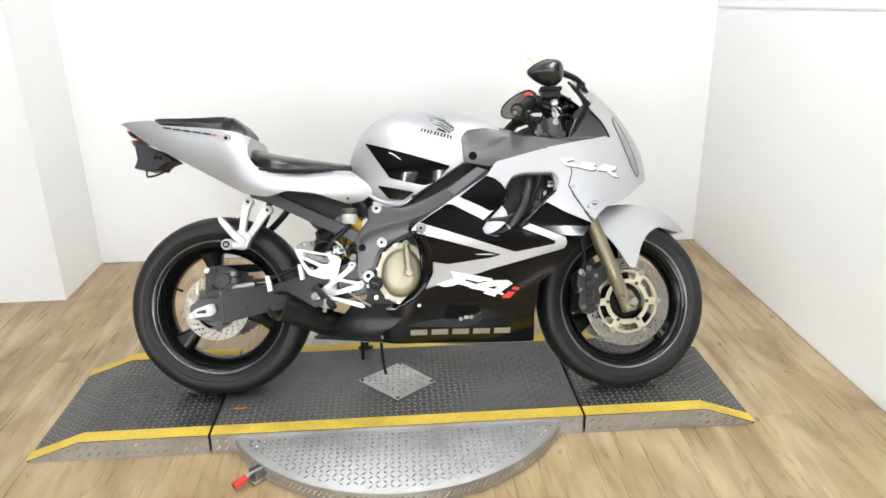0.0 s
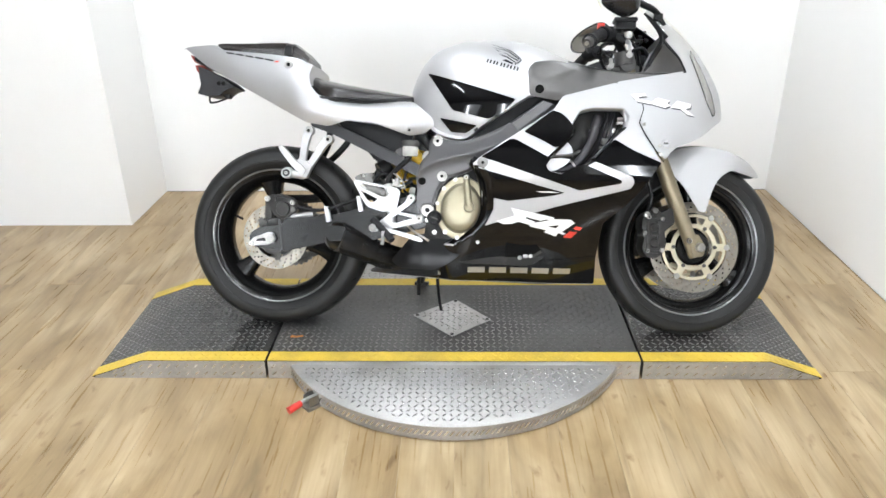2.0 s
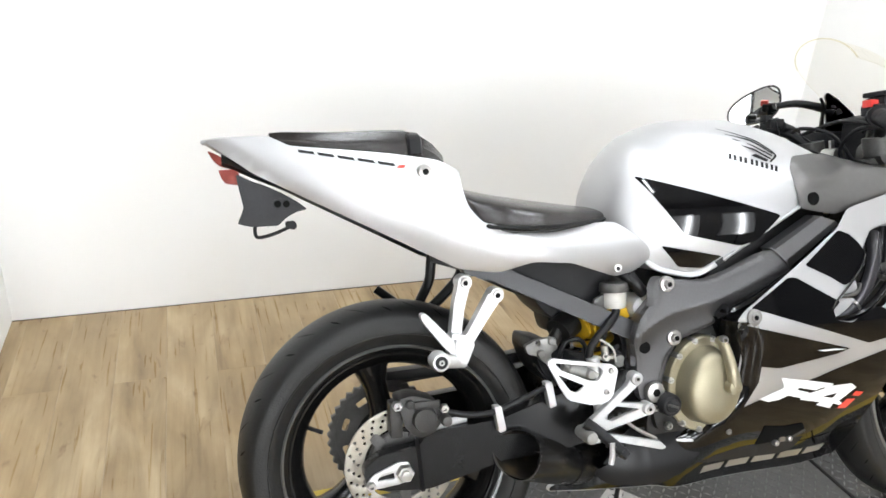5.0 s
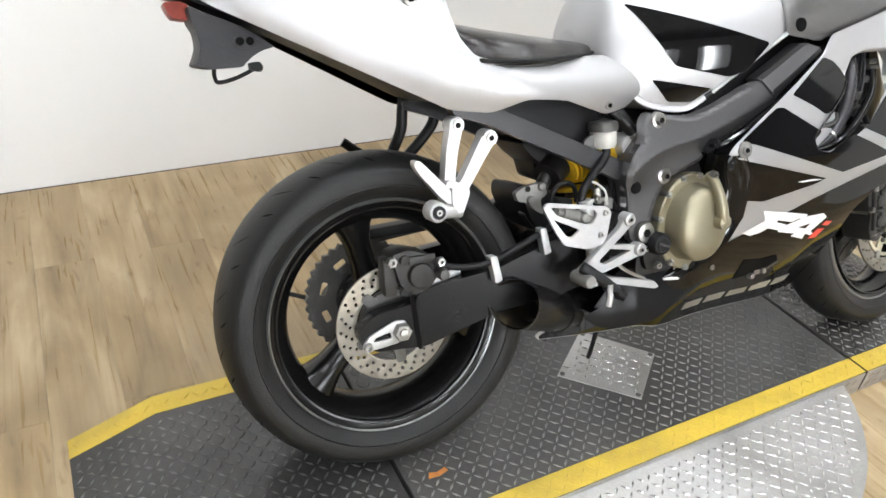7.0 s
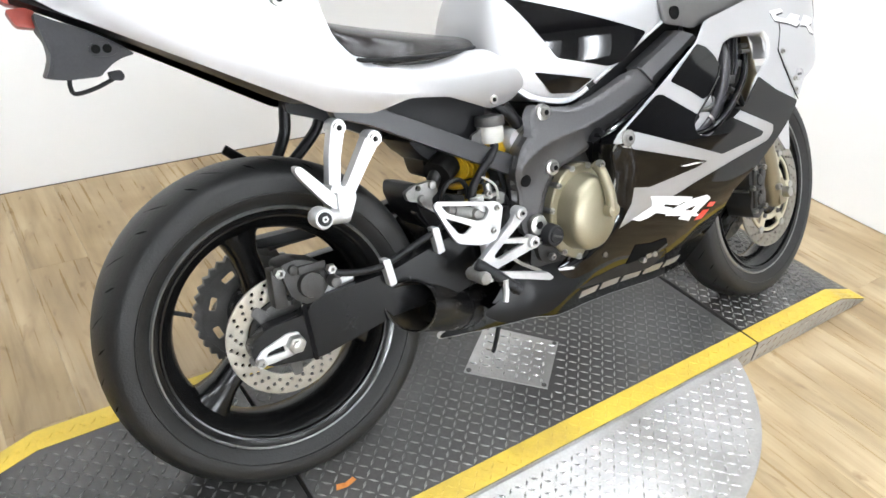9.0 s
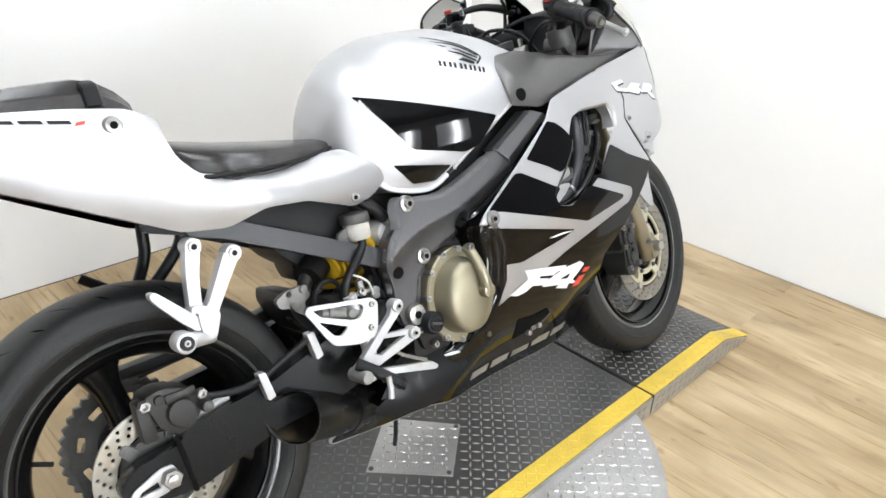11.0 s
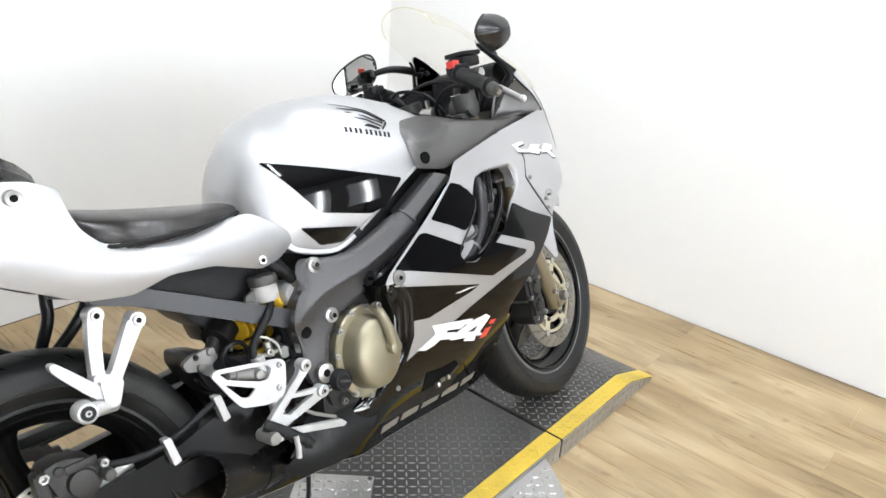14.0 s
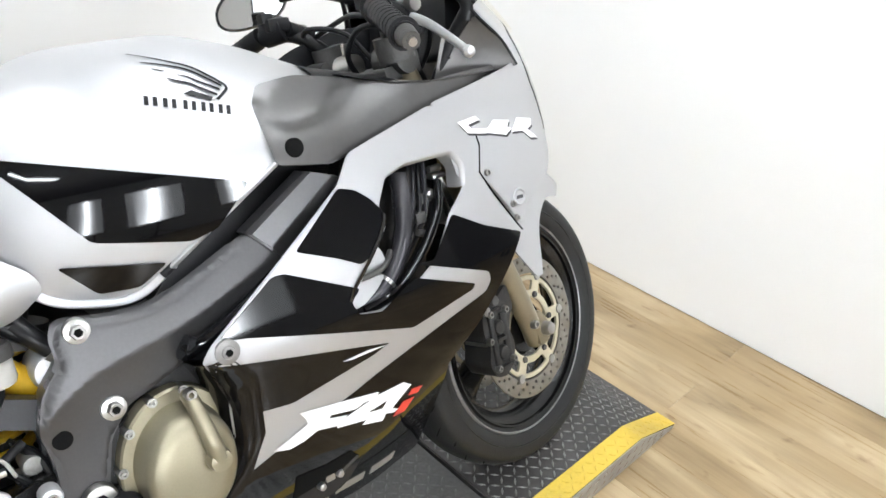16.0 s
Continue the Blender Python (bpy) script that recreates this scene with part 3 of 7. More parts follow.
for name, x0, x1, out in (("deck", X0 + 0.004, X1 - 0.004, 0), ("ramp", X0 - TIP - 0.004, X0 - 0.004, -1), ("ramp", X1 + 0.004, X1 + 0.004 + TIP, 1)):
    bm, h = deck_mesh(x0, x1, out)
    body = part(name, bm, RAMP_BASE if out else DECK, lift, "worn black tread plate", angle=20)
    # side skirts of bare tread plate
    for y, sgn in ((YN, -1), (YF, 1)):
        xs = [x0 + 0.001, x1 - 0.001] if not out else sorted([x0 + 0.012, x0 + (TIP - BEND), x1 - 0.001] if out < 0 else [x0 + 0.001, x0 + BEND, x1 - 0.012])
        rings = [[(x, y + sgn * 0.0005, 0.001), (x, y + sgn * 0.0028, 0.001), (x, y + sgn * 0.0028, h(x) - 0.002), (x, y + sgn * 0.0005, h(x) - 0.002)] for x in xs]
        part("side_skirt", loft(rings), PLATE, body, "bare steel tread plate", smooth=False)
        vs, fs = [], []
        n_l = int((x1 - x0) / 0.03)
        for k in range(n_l):
            cx = x0 + 0.02 + k * 0.03
            hh = h(cx)
            if hh < 0.03:
                continue
            for row in (0.3, 0.72):
                t = 0.006
                n = len(vs)
                cz = row * hh
                for dx, dz in ((-0.009, -t), (-0.003, -t), (0.009, t), (0.003, t)):
                    vs.append((cx + dx, y + sgn * 0.0036, cz + dz))
                fs.append((n, n + 1, n + 2, n + 3))
        me = bpy.data.meshes.new("skirt_tread")
        me.from_pydata(vs, [], fs)
        me.materials.append(PLATE_TREAD)
        st = new("skirt_tread", me)
        st.parent = body
        tagged(st, "raised lozenges of the skirt", kind="stuff")
        # painted band along the edge
        inner = y - sgn * BAND
        xs2 = [x0, x1] if not out else sorted([x0, x0 + (TIP - BEND), x1] if out < 0 else [x0, x0 + BEND, x1])
        rings = []
        for x in xs2:
            tip = out and abs(x - (x0 if out < 0 else x1)) < 1e-6
            o, i = (y, inner)
            rings.append([(x, o, h(x) + 0.0002), (x, i, h(x) + 0.0002), (x, i, h(x) + 0.0016), (x, o, h(x) + 0.0016)])
        part("edge_band", loft(rings), YELLOW, body, "scuffed yellow edge band", smooth=False)

    def in_deck(p, x0=x0, x1=x1):
        if p == "box":
            return x0 + 0.016, x1 - 0.012, YN + BAND + 0.012, YF - BAND - 0.008
        return not (abs(p[0] - 0.588) + abs(p[1] + 0.016) < 0.145 and x0 < 0.5 < x1)

    tread_part("deck_tread", in_deck, lambda x, y, h=h: h(x), 0.0205, 5 + out, RAMP_TREAD if out else TREAD, body)

    def in_band(p, x0=x0, x1=x1):
        if p == "box":
            return x0 + 0.016, x1 - 0.012, YN + 0.013, YF - 0.008
        return p[1] < YN + BAND - 0.01 or p[1] > YF - BAND + 0.01

    tread_part("band_tread", in_band, lambda x, y, h=h: h(x) + 0.0012, 0.0205, 9 + out, YELLOW, body)

# bare diamond-shaped cover plate let into the deck
dia = [(0.452, 0.0), (0.602, 0.114), (0.726, -0.030), (0.590, -0.142)]
bm = bmesh.new()
low = [bm.verts.new((x, y, HIGH + 0.0004)) for x, y in dia]
high = [bm.verts.new((x, y, HIGH + 0.003)) for x, y in dia]
bm.faces.new(high)
for k in range(4):
    bm.faces.new((low[k - 1], low[k], high[k], high[k - 1]))
cover_plate = part("cover_plate", bm, COVER_STEEL, lift, "bare steel diamond-shaped cover plate", smooth=False)


def in_dia(p):
    if p == "box":
        return 0.47, 0.72, -0.135, 0.11
    return all((dia[k][0] - dia[k - 1][0]) * (p[1] - dia[k - 1][1]) - (dia[k][1] - dia[k - 1][1]) * (p[0] - dia[k - 1][0]) < -0.0022 for k in range(4))


tread_part("cover_tread", in_dia, lambda x, y: HIGH + 0.003, 0.021, 21, PLATE_TREAD, cover_plate)
for x, y in dia:
    x, y = x + (0.589 - x) * 0.1, y + (-0.015 - y) * 0.1
    b = bolt(0, 0, 0, 0.006, 0.003)
    bmesh.ops.rotate(b, verts=b.verts, matrix=Matrix.Rotation(radians(-90), 3, "X"))
    for v in b.verts:
        v.co += Vector((x, y, HIGH + 0.003))
    part("screw", b, DULL, cover_plate)

# toggle clamp on the round plate's rim, with a red grip
clamp = tagged(new("toggle_clamp"), "small steel toggle clamp with a red grip on the turntable rim", "clamp")
clamp.location = (0.165, -0.435, 0.0)
clamp.rotation_euler = (0, 0, radians(-135))
part("base", box(-0.03, 0.03, -0.022, 0.022, 0.0, 0.012, 0.003), STEEL, clamp)
part("bracket", join(box(-0.02, 0.02, -0.017, -0.012, 0.012, 0.045, 0.001), box(-0.02, 0.02, 0.012, 0.017, 0.012, 0.045, 0.001)), STEEL, clamp)
part("arm", tube([(-0.02, 0, 0.032), (0.02, 0, 0.034), (0.045, 0, 0.030)], 0.007, 8), STEEL, clamp)
part("grip", tube([(0.04, 0, 0.031), (0.06, 0, 0.029), (0.085, 0, 0.026)], (0.010, 0.012), 12), RED, clamp, "red plastic grip")

# a torn bit of orange tape on the deck
tape_bm = bmesh.new()
tv = [tape_bm.verts.new((0.062 + dx, -0.143 + dy, HIGH + 0.0022 + dz)) for dx, dy, dz in ((-0.022, -0.006, 0), (0.0, -0.010, 0.002), (0.024, -0.002, 0), (0.020, 0.008, 0.001), (0.002, 0.003, 0), (-0.016, 0.007, 0.001))]
tape_bm.faces.new(tv)
tagged(part("tape_scrap", tape_bm, ORANGE, None, smooth=False), "torn scrap of orange tape on the black deck", "tape")


# ---- the motorcycle ----
# its own axes: x ahead from the rear axle, y to its left, z up from the ground
bike = tagged(new("motorcycle"), "silver and black sport motorcycle leaning on its side stand", "motorcycle")
bike.matrix_world = pose(0, -0.05, 0.068, 0, 0, math.degrees(math.atan2(-0.08, 1.386))) @ pose(0, 0, 0, -20, 0, 0)


# paler grey for the rim lip: the highlight on the black edge is in the colour
LIP_SHINE = mat("rim_lip_metal", (0.24, 0.238, 0.235), 0.30, 0.8, vary=0.3, scale=20, fine=300)


def socket(x, y, z, r, parent):
    """A near-black disc that paints the shade of the hollow in a bolt head."""
    part("socket", lathe([(0.0004, -0.0012), (r, -0.0012), (r, 0.001)], 6, (x, y, z)), GAP, parent)


def wheel(name, x, radius, width, material_label, seg=72):
    """A tyre on a black cast rim with three forked spokes."""
    w = width / 2
    R = radius
    barrel = lathe([(0.213, -w * 0.80), (0.223, -w * 0.84), (0.227, -w * 0.76), (0.213, -w * 0.70), (0.198, -w * 0.55), (0.186, -w * 0.2), (0.186, w * 0.2), (0.198, w * 0.55), (0.213, w * 0.70), (0.227, w * 0.76), (0.223, w * 0.84), (0.213, w * 0.80), (0.203, w * 0.66), (0.188, w * 0.5), (0.179, w * 0.2), (0.179, -w * 0.2), (0.188, -w * 0.5), (0.203, -w * 0.66)], seg, closed=True)
    root = part(name, barrel, RIM, bike, material_label)
    root.location = (x, 0, radius + 0.004)
    prof = [(0.221, -w * 0.74), (0.230, -w * 0.84), (0.243, -w * 0.95), (0.256, -w * 1.0), (0.266, -w * 0.985)]
    for k in range(1, 24):
        a = math.pi * k / 24
        prof.append((0.266 + (R - 0.266) * math.sin(a) ** 0.85, -w * 0.985 * math.cos(a)))
    prof += [(r, -y) for r, y in prof[4::-1]]
    tyre = part("tyre", lathe(prof, 96, closed=True), RUBBER, root, "worn black rubber tyre")
    for s in (-1, 1):
        part("sidewall_ring", lathe([(0.2485, s * w * 0.962), (0.2500, s * (w * 0.985 + 0.0012)), (0.2515, s * w * 0.985)], 96, closed=True), RUBBER, tyre)
        part("rim_lip", lathe([(0.2205, s * w * 0.835), (0.2235, s * (w * 0.845 + 0.0008)), (0.2262, s * w * 0.80)], 96, closed=True), LIP_SHINE, root, "scuffed grey rim lip")
        part("rim_step", lathe([(0.2050, s * w * 0.66), (0.2065, s * (w * 0.66 + 0.010)), (0.2100, s * (w * 0.66 + 0.011)), (0.2135, s * w * 0.70)], 96, closed=True), RIM, root)
    # rain grooves: slanting slits over the shoulder, their shade drawn as flat dark strips
    for k in range(36):
        for s in (-1, 1):
            a0 = 2 * math.pi * (k + (0.5 if s > 0 else 0)) / 36
            rows = []
            for u in range(7):
                t = u / 6
                ang = math.pi * ((0.21 + 0.10 * t) if k % 2 else (0.27 + 0.17 * t))
                r = 0.266 + (R - 0.266) * math.sin(ang) ** 0.85 + 0.0010
                y = s * w * 0.985 * math.cos(ang)
                a = a0 + (0.05 if k % 2 else 0.11) * t
                half = (0.0028 if k % 2 else 0.0018) * (1 - 0.75 * abs(2 * t - 1)) / r
                rows.append([(r * math.cos(a - half), y, r * math.sin(a - half)), (r * math.cos(a + half), y, r * math.sin(a + half))])
            if s < 0 or k % 4 < 2:
                part("groove", loft(rows, closed=False, caps=False), GROOVE_SHADE, tyre)
    return root


rear = wheel("rear_wheel", 0.0, 0.305, 0.172, "black cast rear wheel rim")
front = wheel("front_wheel", 1.385, 0.293, 0.114, "black cast front wheel rim")


def spokes(root, w, start, hub_w):
    """Three cast arms from hub to rim."""
    for k in range(3):
        a = start + 2 * math.pi * k / 3
        rings = []
        for t in (0.0, 0.2, 0.45, 0.7, 0.9, 1.0):
            r = 0.035 + (0.186 - 0.035) * t
            wide = table(t, [(0, 0.034), (0.45, 0.024), (0.8, 0.026), (1.0, 0.046)])
            deep = table(t, [(0, hub_w), (0.5, hub_w * 0.7), (1.0, w * 0.5)])
            c, s = math.cos(a), math.sin(a)
            ring = []
            for q in range(12):
                b = 2 * math.pi * q / 12
                u, y = wide * abs(math.cos(b)) ** 0.7 * (1 if math.cos(b) > 0 else -1), deep * abs(math.sin(b)) ** 0.7 * (1 if math.sin(b) > 0 else -1)
                ring.append((r * c - u * s, y, r * s + u * c))
            rings.append(ring)
        part("spoke", loft(rings), RIM, root)


spokes(rear, 0.085, radians(102), 0.040)
spokes(front, 0.056, radians(205), 0.034)
part("hub", lathe([(0.02, -0.06), (0.048, -0.058), (0.055, -0.03), (0.045, 0), (0.06, 0.03), (0.06, 0.075), (0.02, 0.078)], 40), RIM, rear)
part("hub", lathe([(0.014, -0.062), (0.052, -0.060), (0.060, -0.05), (0.046, -0.02), (0.042, 0), (0.046, 0.02), (0.060, 0.05), (0.052, 0.060), (0.014, 0.062)], 40), RIM, front)
part("valve_stem", tube([(-0.176, 0.0, 0.065), (-0.150, -0.012, 0.056), (-0.140, -0.018, 0.053)], 0.0045, 8), BLACK_PLASTIC, rear)


def ring_plate(r0, r1, y0, y1, hole_rows, seg=72, slots=(), bevel=0.0006):
    """A brake disc with its rows of drilled holes."""
    holes = [circle(0, 0, r0, seg)]
    for r, n, hr, off in hole_rows:
        holes += [circle(r * math.cos(2 * math.pi * (k + off) / n), r * math.sin(2 * math.pi * (k + off) / n), hr, 8) for k in range(n)]
    return plate(circle(0, 0, r1, seg), y0, y1, holes + list(slots), bevel)


part("brake_disc", ring_plate(0.072, 0.109, -0.098, -0.093, [(0.101, 24, 0.0034, 0.0), (0.092, 24, 0.0034, 0.35), (0.083, 24, 0.0034, 0.7)]), ROTOR, rear, "drilled steel brake disc, slightly rusty")
part("disc_carrier", join(lathe([(0.03, -0.092), (0.060, -0.091), (0.064, -0.085), (0.05, -0.06)], 40), *[plate(rounded([(0.05 * math.cos(a) - 0.012 * math.sin(a), 0.05 * math.sin(a) + 0.012 * math.cos(a)), (0.05 * math.cos(a) + 0.012 * math.sin(a), 0.05 * math.sin(a) - 0.012 * math.cos(a)), (0.080 * math.cos(a) + 0.009 * math.sin(a), 0.080 * math.sin(a) - 0.009 * math.cos(a)), (0.080 * math.cos(a) - 0.009 * math.sin(a), 0.080 * math.sin(a) + 0.009 * math.cos(a))], 0.006), -0.0985, -0.090) for a in [radians(60 + 72 * k) for k in range(5)]]), DULL, rear)
sprocket_slots = []
for k in range(9):
    a = 2 * math.pi * k / 9
    sprocket_slots.append(rounded([(r * math.cos(a + d), r * math.sin(a + d)) for r, d in ((0.079, -0.16), (0.092, -0.15), (0.092, 0.15), (0.079, 0.16))], 0.004, 2))
teeth = []
for k in range(86):
    a = 2 * math.pi * k / 86
    r = 0.112 if k % 2 else 0.104
    teeth.append((r * math.cos(a), r * math.sin(a)))
part("sprocket", plate(teeth, 0.086, 0.092, [circle(0, 0, 0.045, 30)] + sprocket_slots, 0.0005), DULL, rear, "dark steel chain sprocket")


def front_disc(y, s):
    slots = []
    disc = part("brake_disc", ring_plate(0.112, 0.148, y - 0.0025, y + 0.0025, [(0.140, 24, 0.0034, 0.0), (0.130, 24, 0.0034, 0.35), (0.120, 24, 0.0034, 0.7)]), ROTOR, front, "drilled steel brake disc")
    for k in range(6):
        a = 2 * math.pi * (k + 0.5) / 6
        loop = []
        for q in range(9):
            b = a + (q / 8 - 0.5) * 0.80
            loop.append((0.098 * math.cos(b), 0.098 * math.sin(b)))
        for q in range(9):
            b = a - (q / 8 - 0.5) * 0.74
            loop.append((0.076 * math.cos(b), 0.076 * math.sin(b)))
        slots.append(rounded(loop, 0.006, 2))
    carrier = plate(circle(0, 0, 0.107, 60), y - 0.003, y + 0.003, [circle(0, 0, 0.062, 40)] + slots, 0.0012)
    part("carrier", carrier, CARRIER, disc, "champagne-coloured slotted carrier")
    for k in range(6):
        a = 2 * math.pi * k / 6
        b = lathe([(0.004, -0.006), (0.009, -0.006), (0.010, -0.003), (0.010, 0.004)], 16, (0.109 * math.cos(a), y, 0.109 * math.sin(a)))
        part("button", b if s < 0 else b, STEEL, disc)
        b = lathe([(0.002, -0.008), (0.006, -0.008), (0.007, -0.003), (0.007, 0.0)], 6, (0.069 * math.cos(a), y, 0.069 * math.sin(a)))
        part("screw", b, DULL, disc)


front_disc(-0.067, -1)
front_disc(0.067, 1)

# rear axle, swingarm, chain side
arm_outline = rounded([(-0.078, 0.318), (-0.045, 0.342), (0.03, 0.350), (0.045, 0.372), (0.20, 0.385), (0.34, 0.425), (0.47, 0.455), (0.55, 0.440), (0.55, 0.370), (0.45, 0.335), (0.33, 0.305), (0.20, 0.300), (0.045, 0.264), (-0.05, 0.274), (-0.075, 0.290)], 0.012)
swing = part("swingarm", join(plate(arm_outline, -0.132, -0.098, (), 0.007), flip(plate(arm_outline, -0.132, -0.098, (), 0.007)), box(0.33, 0.50, -0.10, 0.10, 0.34, 0.43, 0.02)), mat("swingarm_paint", (0.008, 0.008, 0.0085), 0.26, 0.25, vary=0.14, scale=7, fine=240, bump=0.04, dirt=(0.028, 0.026, 0.024), dirt_amount=0.25, spec=0.35), bike, "satin black box-section swingarm", crisp=True)
part("end_cap", plate(rounded([(0.038, 0.262), (0.030, 0.262), (0.020, 0.368), (0.028, 0.372)], 0.003), -0.1345, -0.13, (), 0.001), BLACK_GLOSS, swing)
part("adjuster", plate(rounded([(-0.075, 0.292), (-0.066, 0.280), (-0.008, 0.285), (0.014, 0.300), (0.008, 0.324), (-0.012, 0.326), (-0.060, 0.308)], 0.006), -0.1385, -0.1325, [rounded([(-0.055, 0.295), (-0.02, 0.296), (-0.022, 0.308), (-0.05, 0.303)], 0.003)], 0.0015), ALU, swing, "cast aluminium chain adjuster plate")
part("axle_nut", join(bolt(-0.002, -0.138, 0.306, 0.0175, 0.014, True), lathe([(0.006, -0.022), (0.009, -0.021), (0.009, -0.01)], 16, (-0.002, -0.138, 0.306))), STEEL, swing, "bright axle nut")
part("adjuster_bolt", bolt(-0.066, -0.138, 0.289, 0.009, 0.010, True), STEEL, swing)
for cx, cz in ((0.183, 0.392), (0.289, 0.428)):
    part("hose_clip", plate(rounded([(cx - 0.007, cz + 0.022), (cx + 0.007, cz + 0.022), (cx + 0.016, cz - 0.026), (cx + 0.002, cz - 0.030)], 0.003), -0.150, -0.131, (), 0.001), ALU, swing, "bright hose clip")
part("brake_hose", tube([(0.085, -0.140, 0.412), (0.13, -0.142, 0.402), (0.185, -0.144, 0.405), (0.29, -0.140, 0.440), (0.40, -0.125, 0.475), (0.46, -0.11, 0.50)], 0.006, 10), BLACK_PLASTIC, swing, "black rubber brake hose")
part("chain_guard", plate(rounded([(-0.03, 0.445), (0.10, 0.448), (0.30, 0.460), (0.44, 0.480), (0.44, 0.455), (0.20, 0.425), (0.0, 0.428)], 0.006), 0.075, 0.110, (), 0.003), BLACK_PLASTIC, swing)
part("chain", join(tube([(0.0, 0.089, 0.419), (0.28, 0.089, 0.437), (0.47, 0.089, 0.443)], 0.007, 6), tube([(0.0, 0.089, 0.197), (0.28, 0.089, 0.31), (0.47, 0.089, 0.375)], 0.007, 6), plate([((0.121 if k % 2 else 0.114) * math.cos(2 * math.pi * k / 76), 0.31 + (0.121 if k % 2 else 0.114) * math.sin(2 * math.pi * k / 76)) for k in range(76)], 0.081, 0.097, [circle(0, 0.31, 0.105, 48)], 0.001)), DULL, swing, "oily drive chain")
part("mud_flap", plate(rounded([(0.30, 0.515), (0.345, 0.505), (0.40, 0.46), (0.41, 0.40), (0.34, 0.41), (0.31, 0.45), (0.295, 0.49)], 0.01), -0.07, 0.07, (), 0.008), BLACK_PLASTIC, swing, "black inner mudguard")
# rear caliper
cal = part("rear_caliper", join(plate(rounded([(-0.012, 0.446), (0.02, 0.452), (0.066, 0.436), (0.080, 0.405), (0.058, 0.376), (0.03, 0.368), (0.004, 0.388)], 0.010), -0.142, -0.085, (), 0.006), lathe([(0.010, -0.152), (0.0215, -0.151), (0.024, -0.144), (0.024, -0.13)], 28, (0.040, 0, 0.404)), box(-0.024, 0.0, -0.134, -0.10, 0.37, 0.44, 0.006), box(0.02, 0.07, -0.148, -0.14, 0.425, 0.44, 0.003), lathe([(0.004, -0.15), (0.008, -0.149), (0.009, -0.14)], 12, (0.012, 0, 0.436))), CALIPER, bike, "grimy dark grey rear brake caliper")
part("caliper_bolt", bolt(-0.012, -0.140, 0.436, 0.010, 0.012, True), STEEL, cal)
part("caliper_bolt", bolt(0.075, -0.150, 0.425, 0.009, 0.012, True), STEEL, cal)
part("banjo", lathe([(0.004, -0.168), (0.009, -0.166), (0.011, -0.158), (0.011, -0.145)], 16, (0.078, 0, 0.402)), DULL, cal)
part("torque_arm", tube([(0.06, -0.118, 0.378), (0.13, -0.112, 0.388)], 0.008, 8, flat=0.5), ALU, cal)

# passenger peg hanger
peg = part("passenger_peg_hanger", join(
    plate(rounded([(0.1130, 0.6631), (0.1360, 0.6538), (0.1225, 0.6084), (0.1157, 0.5651), (0.1186, 0.5544), (0.1098, 0.5378), (0.0955, 0.5448), (0.0954, 0.5680), (0.1022, 0.6173)], 0.006), -0.150, -0.126, (), 0.005),
    plate(rounded([(0.1720, 0.6352), (0.1965, 0.6225), (0.1730, 0.5918), (0.1405, 0.5454), (0.1306, 0.5277), (0.1119, 0.5368), (0.1160, 0.5556), (0.1261, 0.5603), (0.1456, 0.5916)], 0.006), -0.150, -0.126, (), 0.005),
    plate(rounded([(0.0940, 0.5680), (0.1186, 0.5604), (0.1385, 0.5443), (0.1212, 0.5038), (0.1055, 0.5023), (0.0864, 0.5294)], 0.008), -0.162, -0.130, (), 0.005)), ALU, bike, "cast aluminium passenger peg hanger", crisp=True)
part("folded_peg", plate(rounded([(0.0346, 0.6079), (0.0437, 0.6081), (0.0903, 0.5580), (0.1014, 0.5448), (0.1033, 0.5299), (0.0917, 0.5271), (0.0761, 0.5421), (0.0414, 0.5860), (0.0334, 0.5998)], 0.005), -0.170, -0.150, (), 0.005), ALU, peg, "folded aluminium passenger peg", crisp=True)
part("peg_block", plate(rounded([(0.0972, 0.5564), (0.1087, 0.5456), (0.1236, 0.5304), (0.1130, 0.5103), (0.0999, 0.5103), (0.0963, 0.5306)], 0.004), -0.176, -0.158, (), 0.004), ALU, peg, crisp=True)
part("peg_eye", join(lathe([(0.006, -0.190), (0.0155, -0.189), (0.018, -0.184), (0.018, -0.160)], 28, (0.064, 0, 0.520)), tube([(0.062, -0.176, 0.520), (0.115, -0.160, 0.512)], 0.013, 10)), ALU, peg)
for px_, pz_ in ((0.126, 0.657), (0.189, 0.629)):
    socket(px_, -0.151, pz_, 0.0055, peg)
part("rubber_plug", lathe([(0.002, -0.1925), (0.0115, -0.1925), (0.0122, -0.186)], 24, (0.064, 0, 0.520)), BLACK_PLASTIC, peg)
part("plug_ring", lathe([(0.0026, -0.1945), (0.0050, -0.1945), (0.0056, -0.1915), (0.0026, -0.1915)], 18, (0.064, 0, 0.520), closed=True), STEEL, peg)
for px_, pz_ in ((0.126, 0.657), (0.189, 0.629)):
    part("bolt_eye", lathe([(0.008, -0.148), (0.0135, -0.148), (0.015, -0.144), (0.015, -0.118)], 28, (px_, 0, pz_)), ALU, peg)
    part("hanger_bolt", bolt(px_, -0.144, pz_, 0.010, 0.008), STEEL, peg)
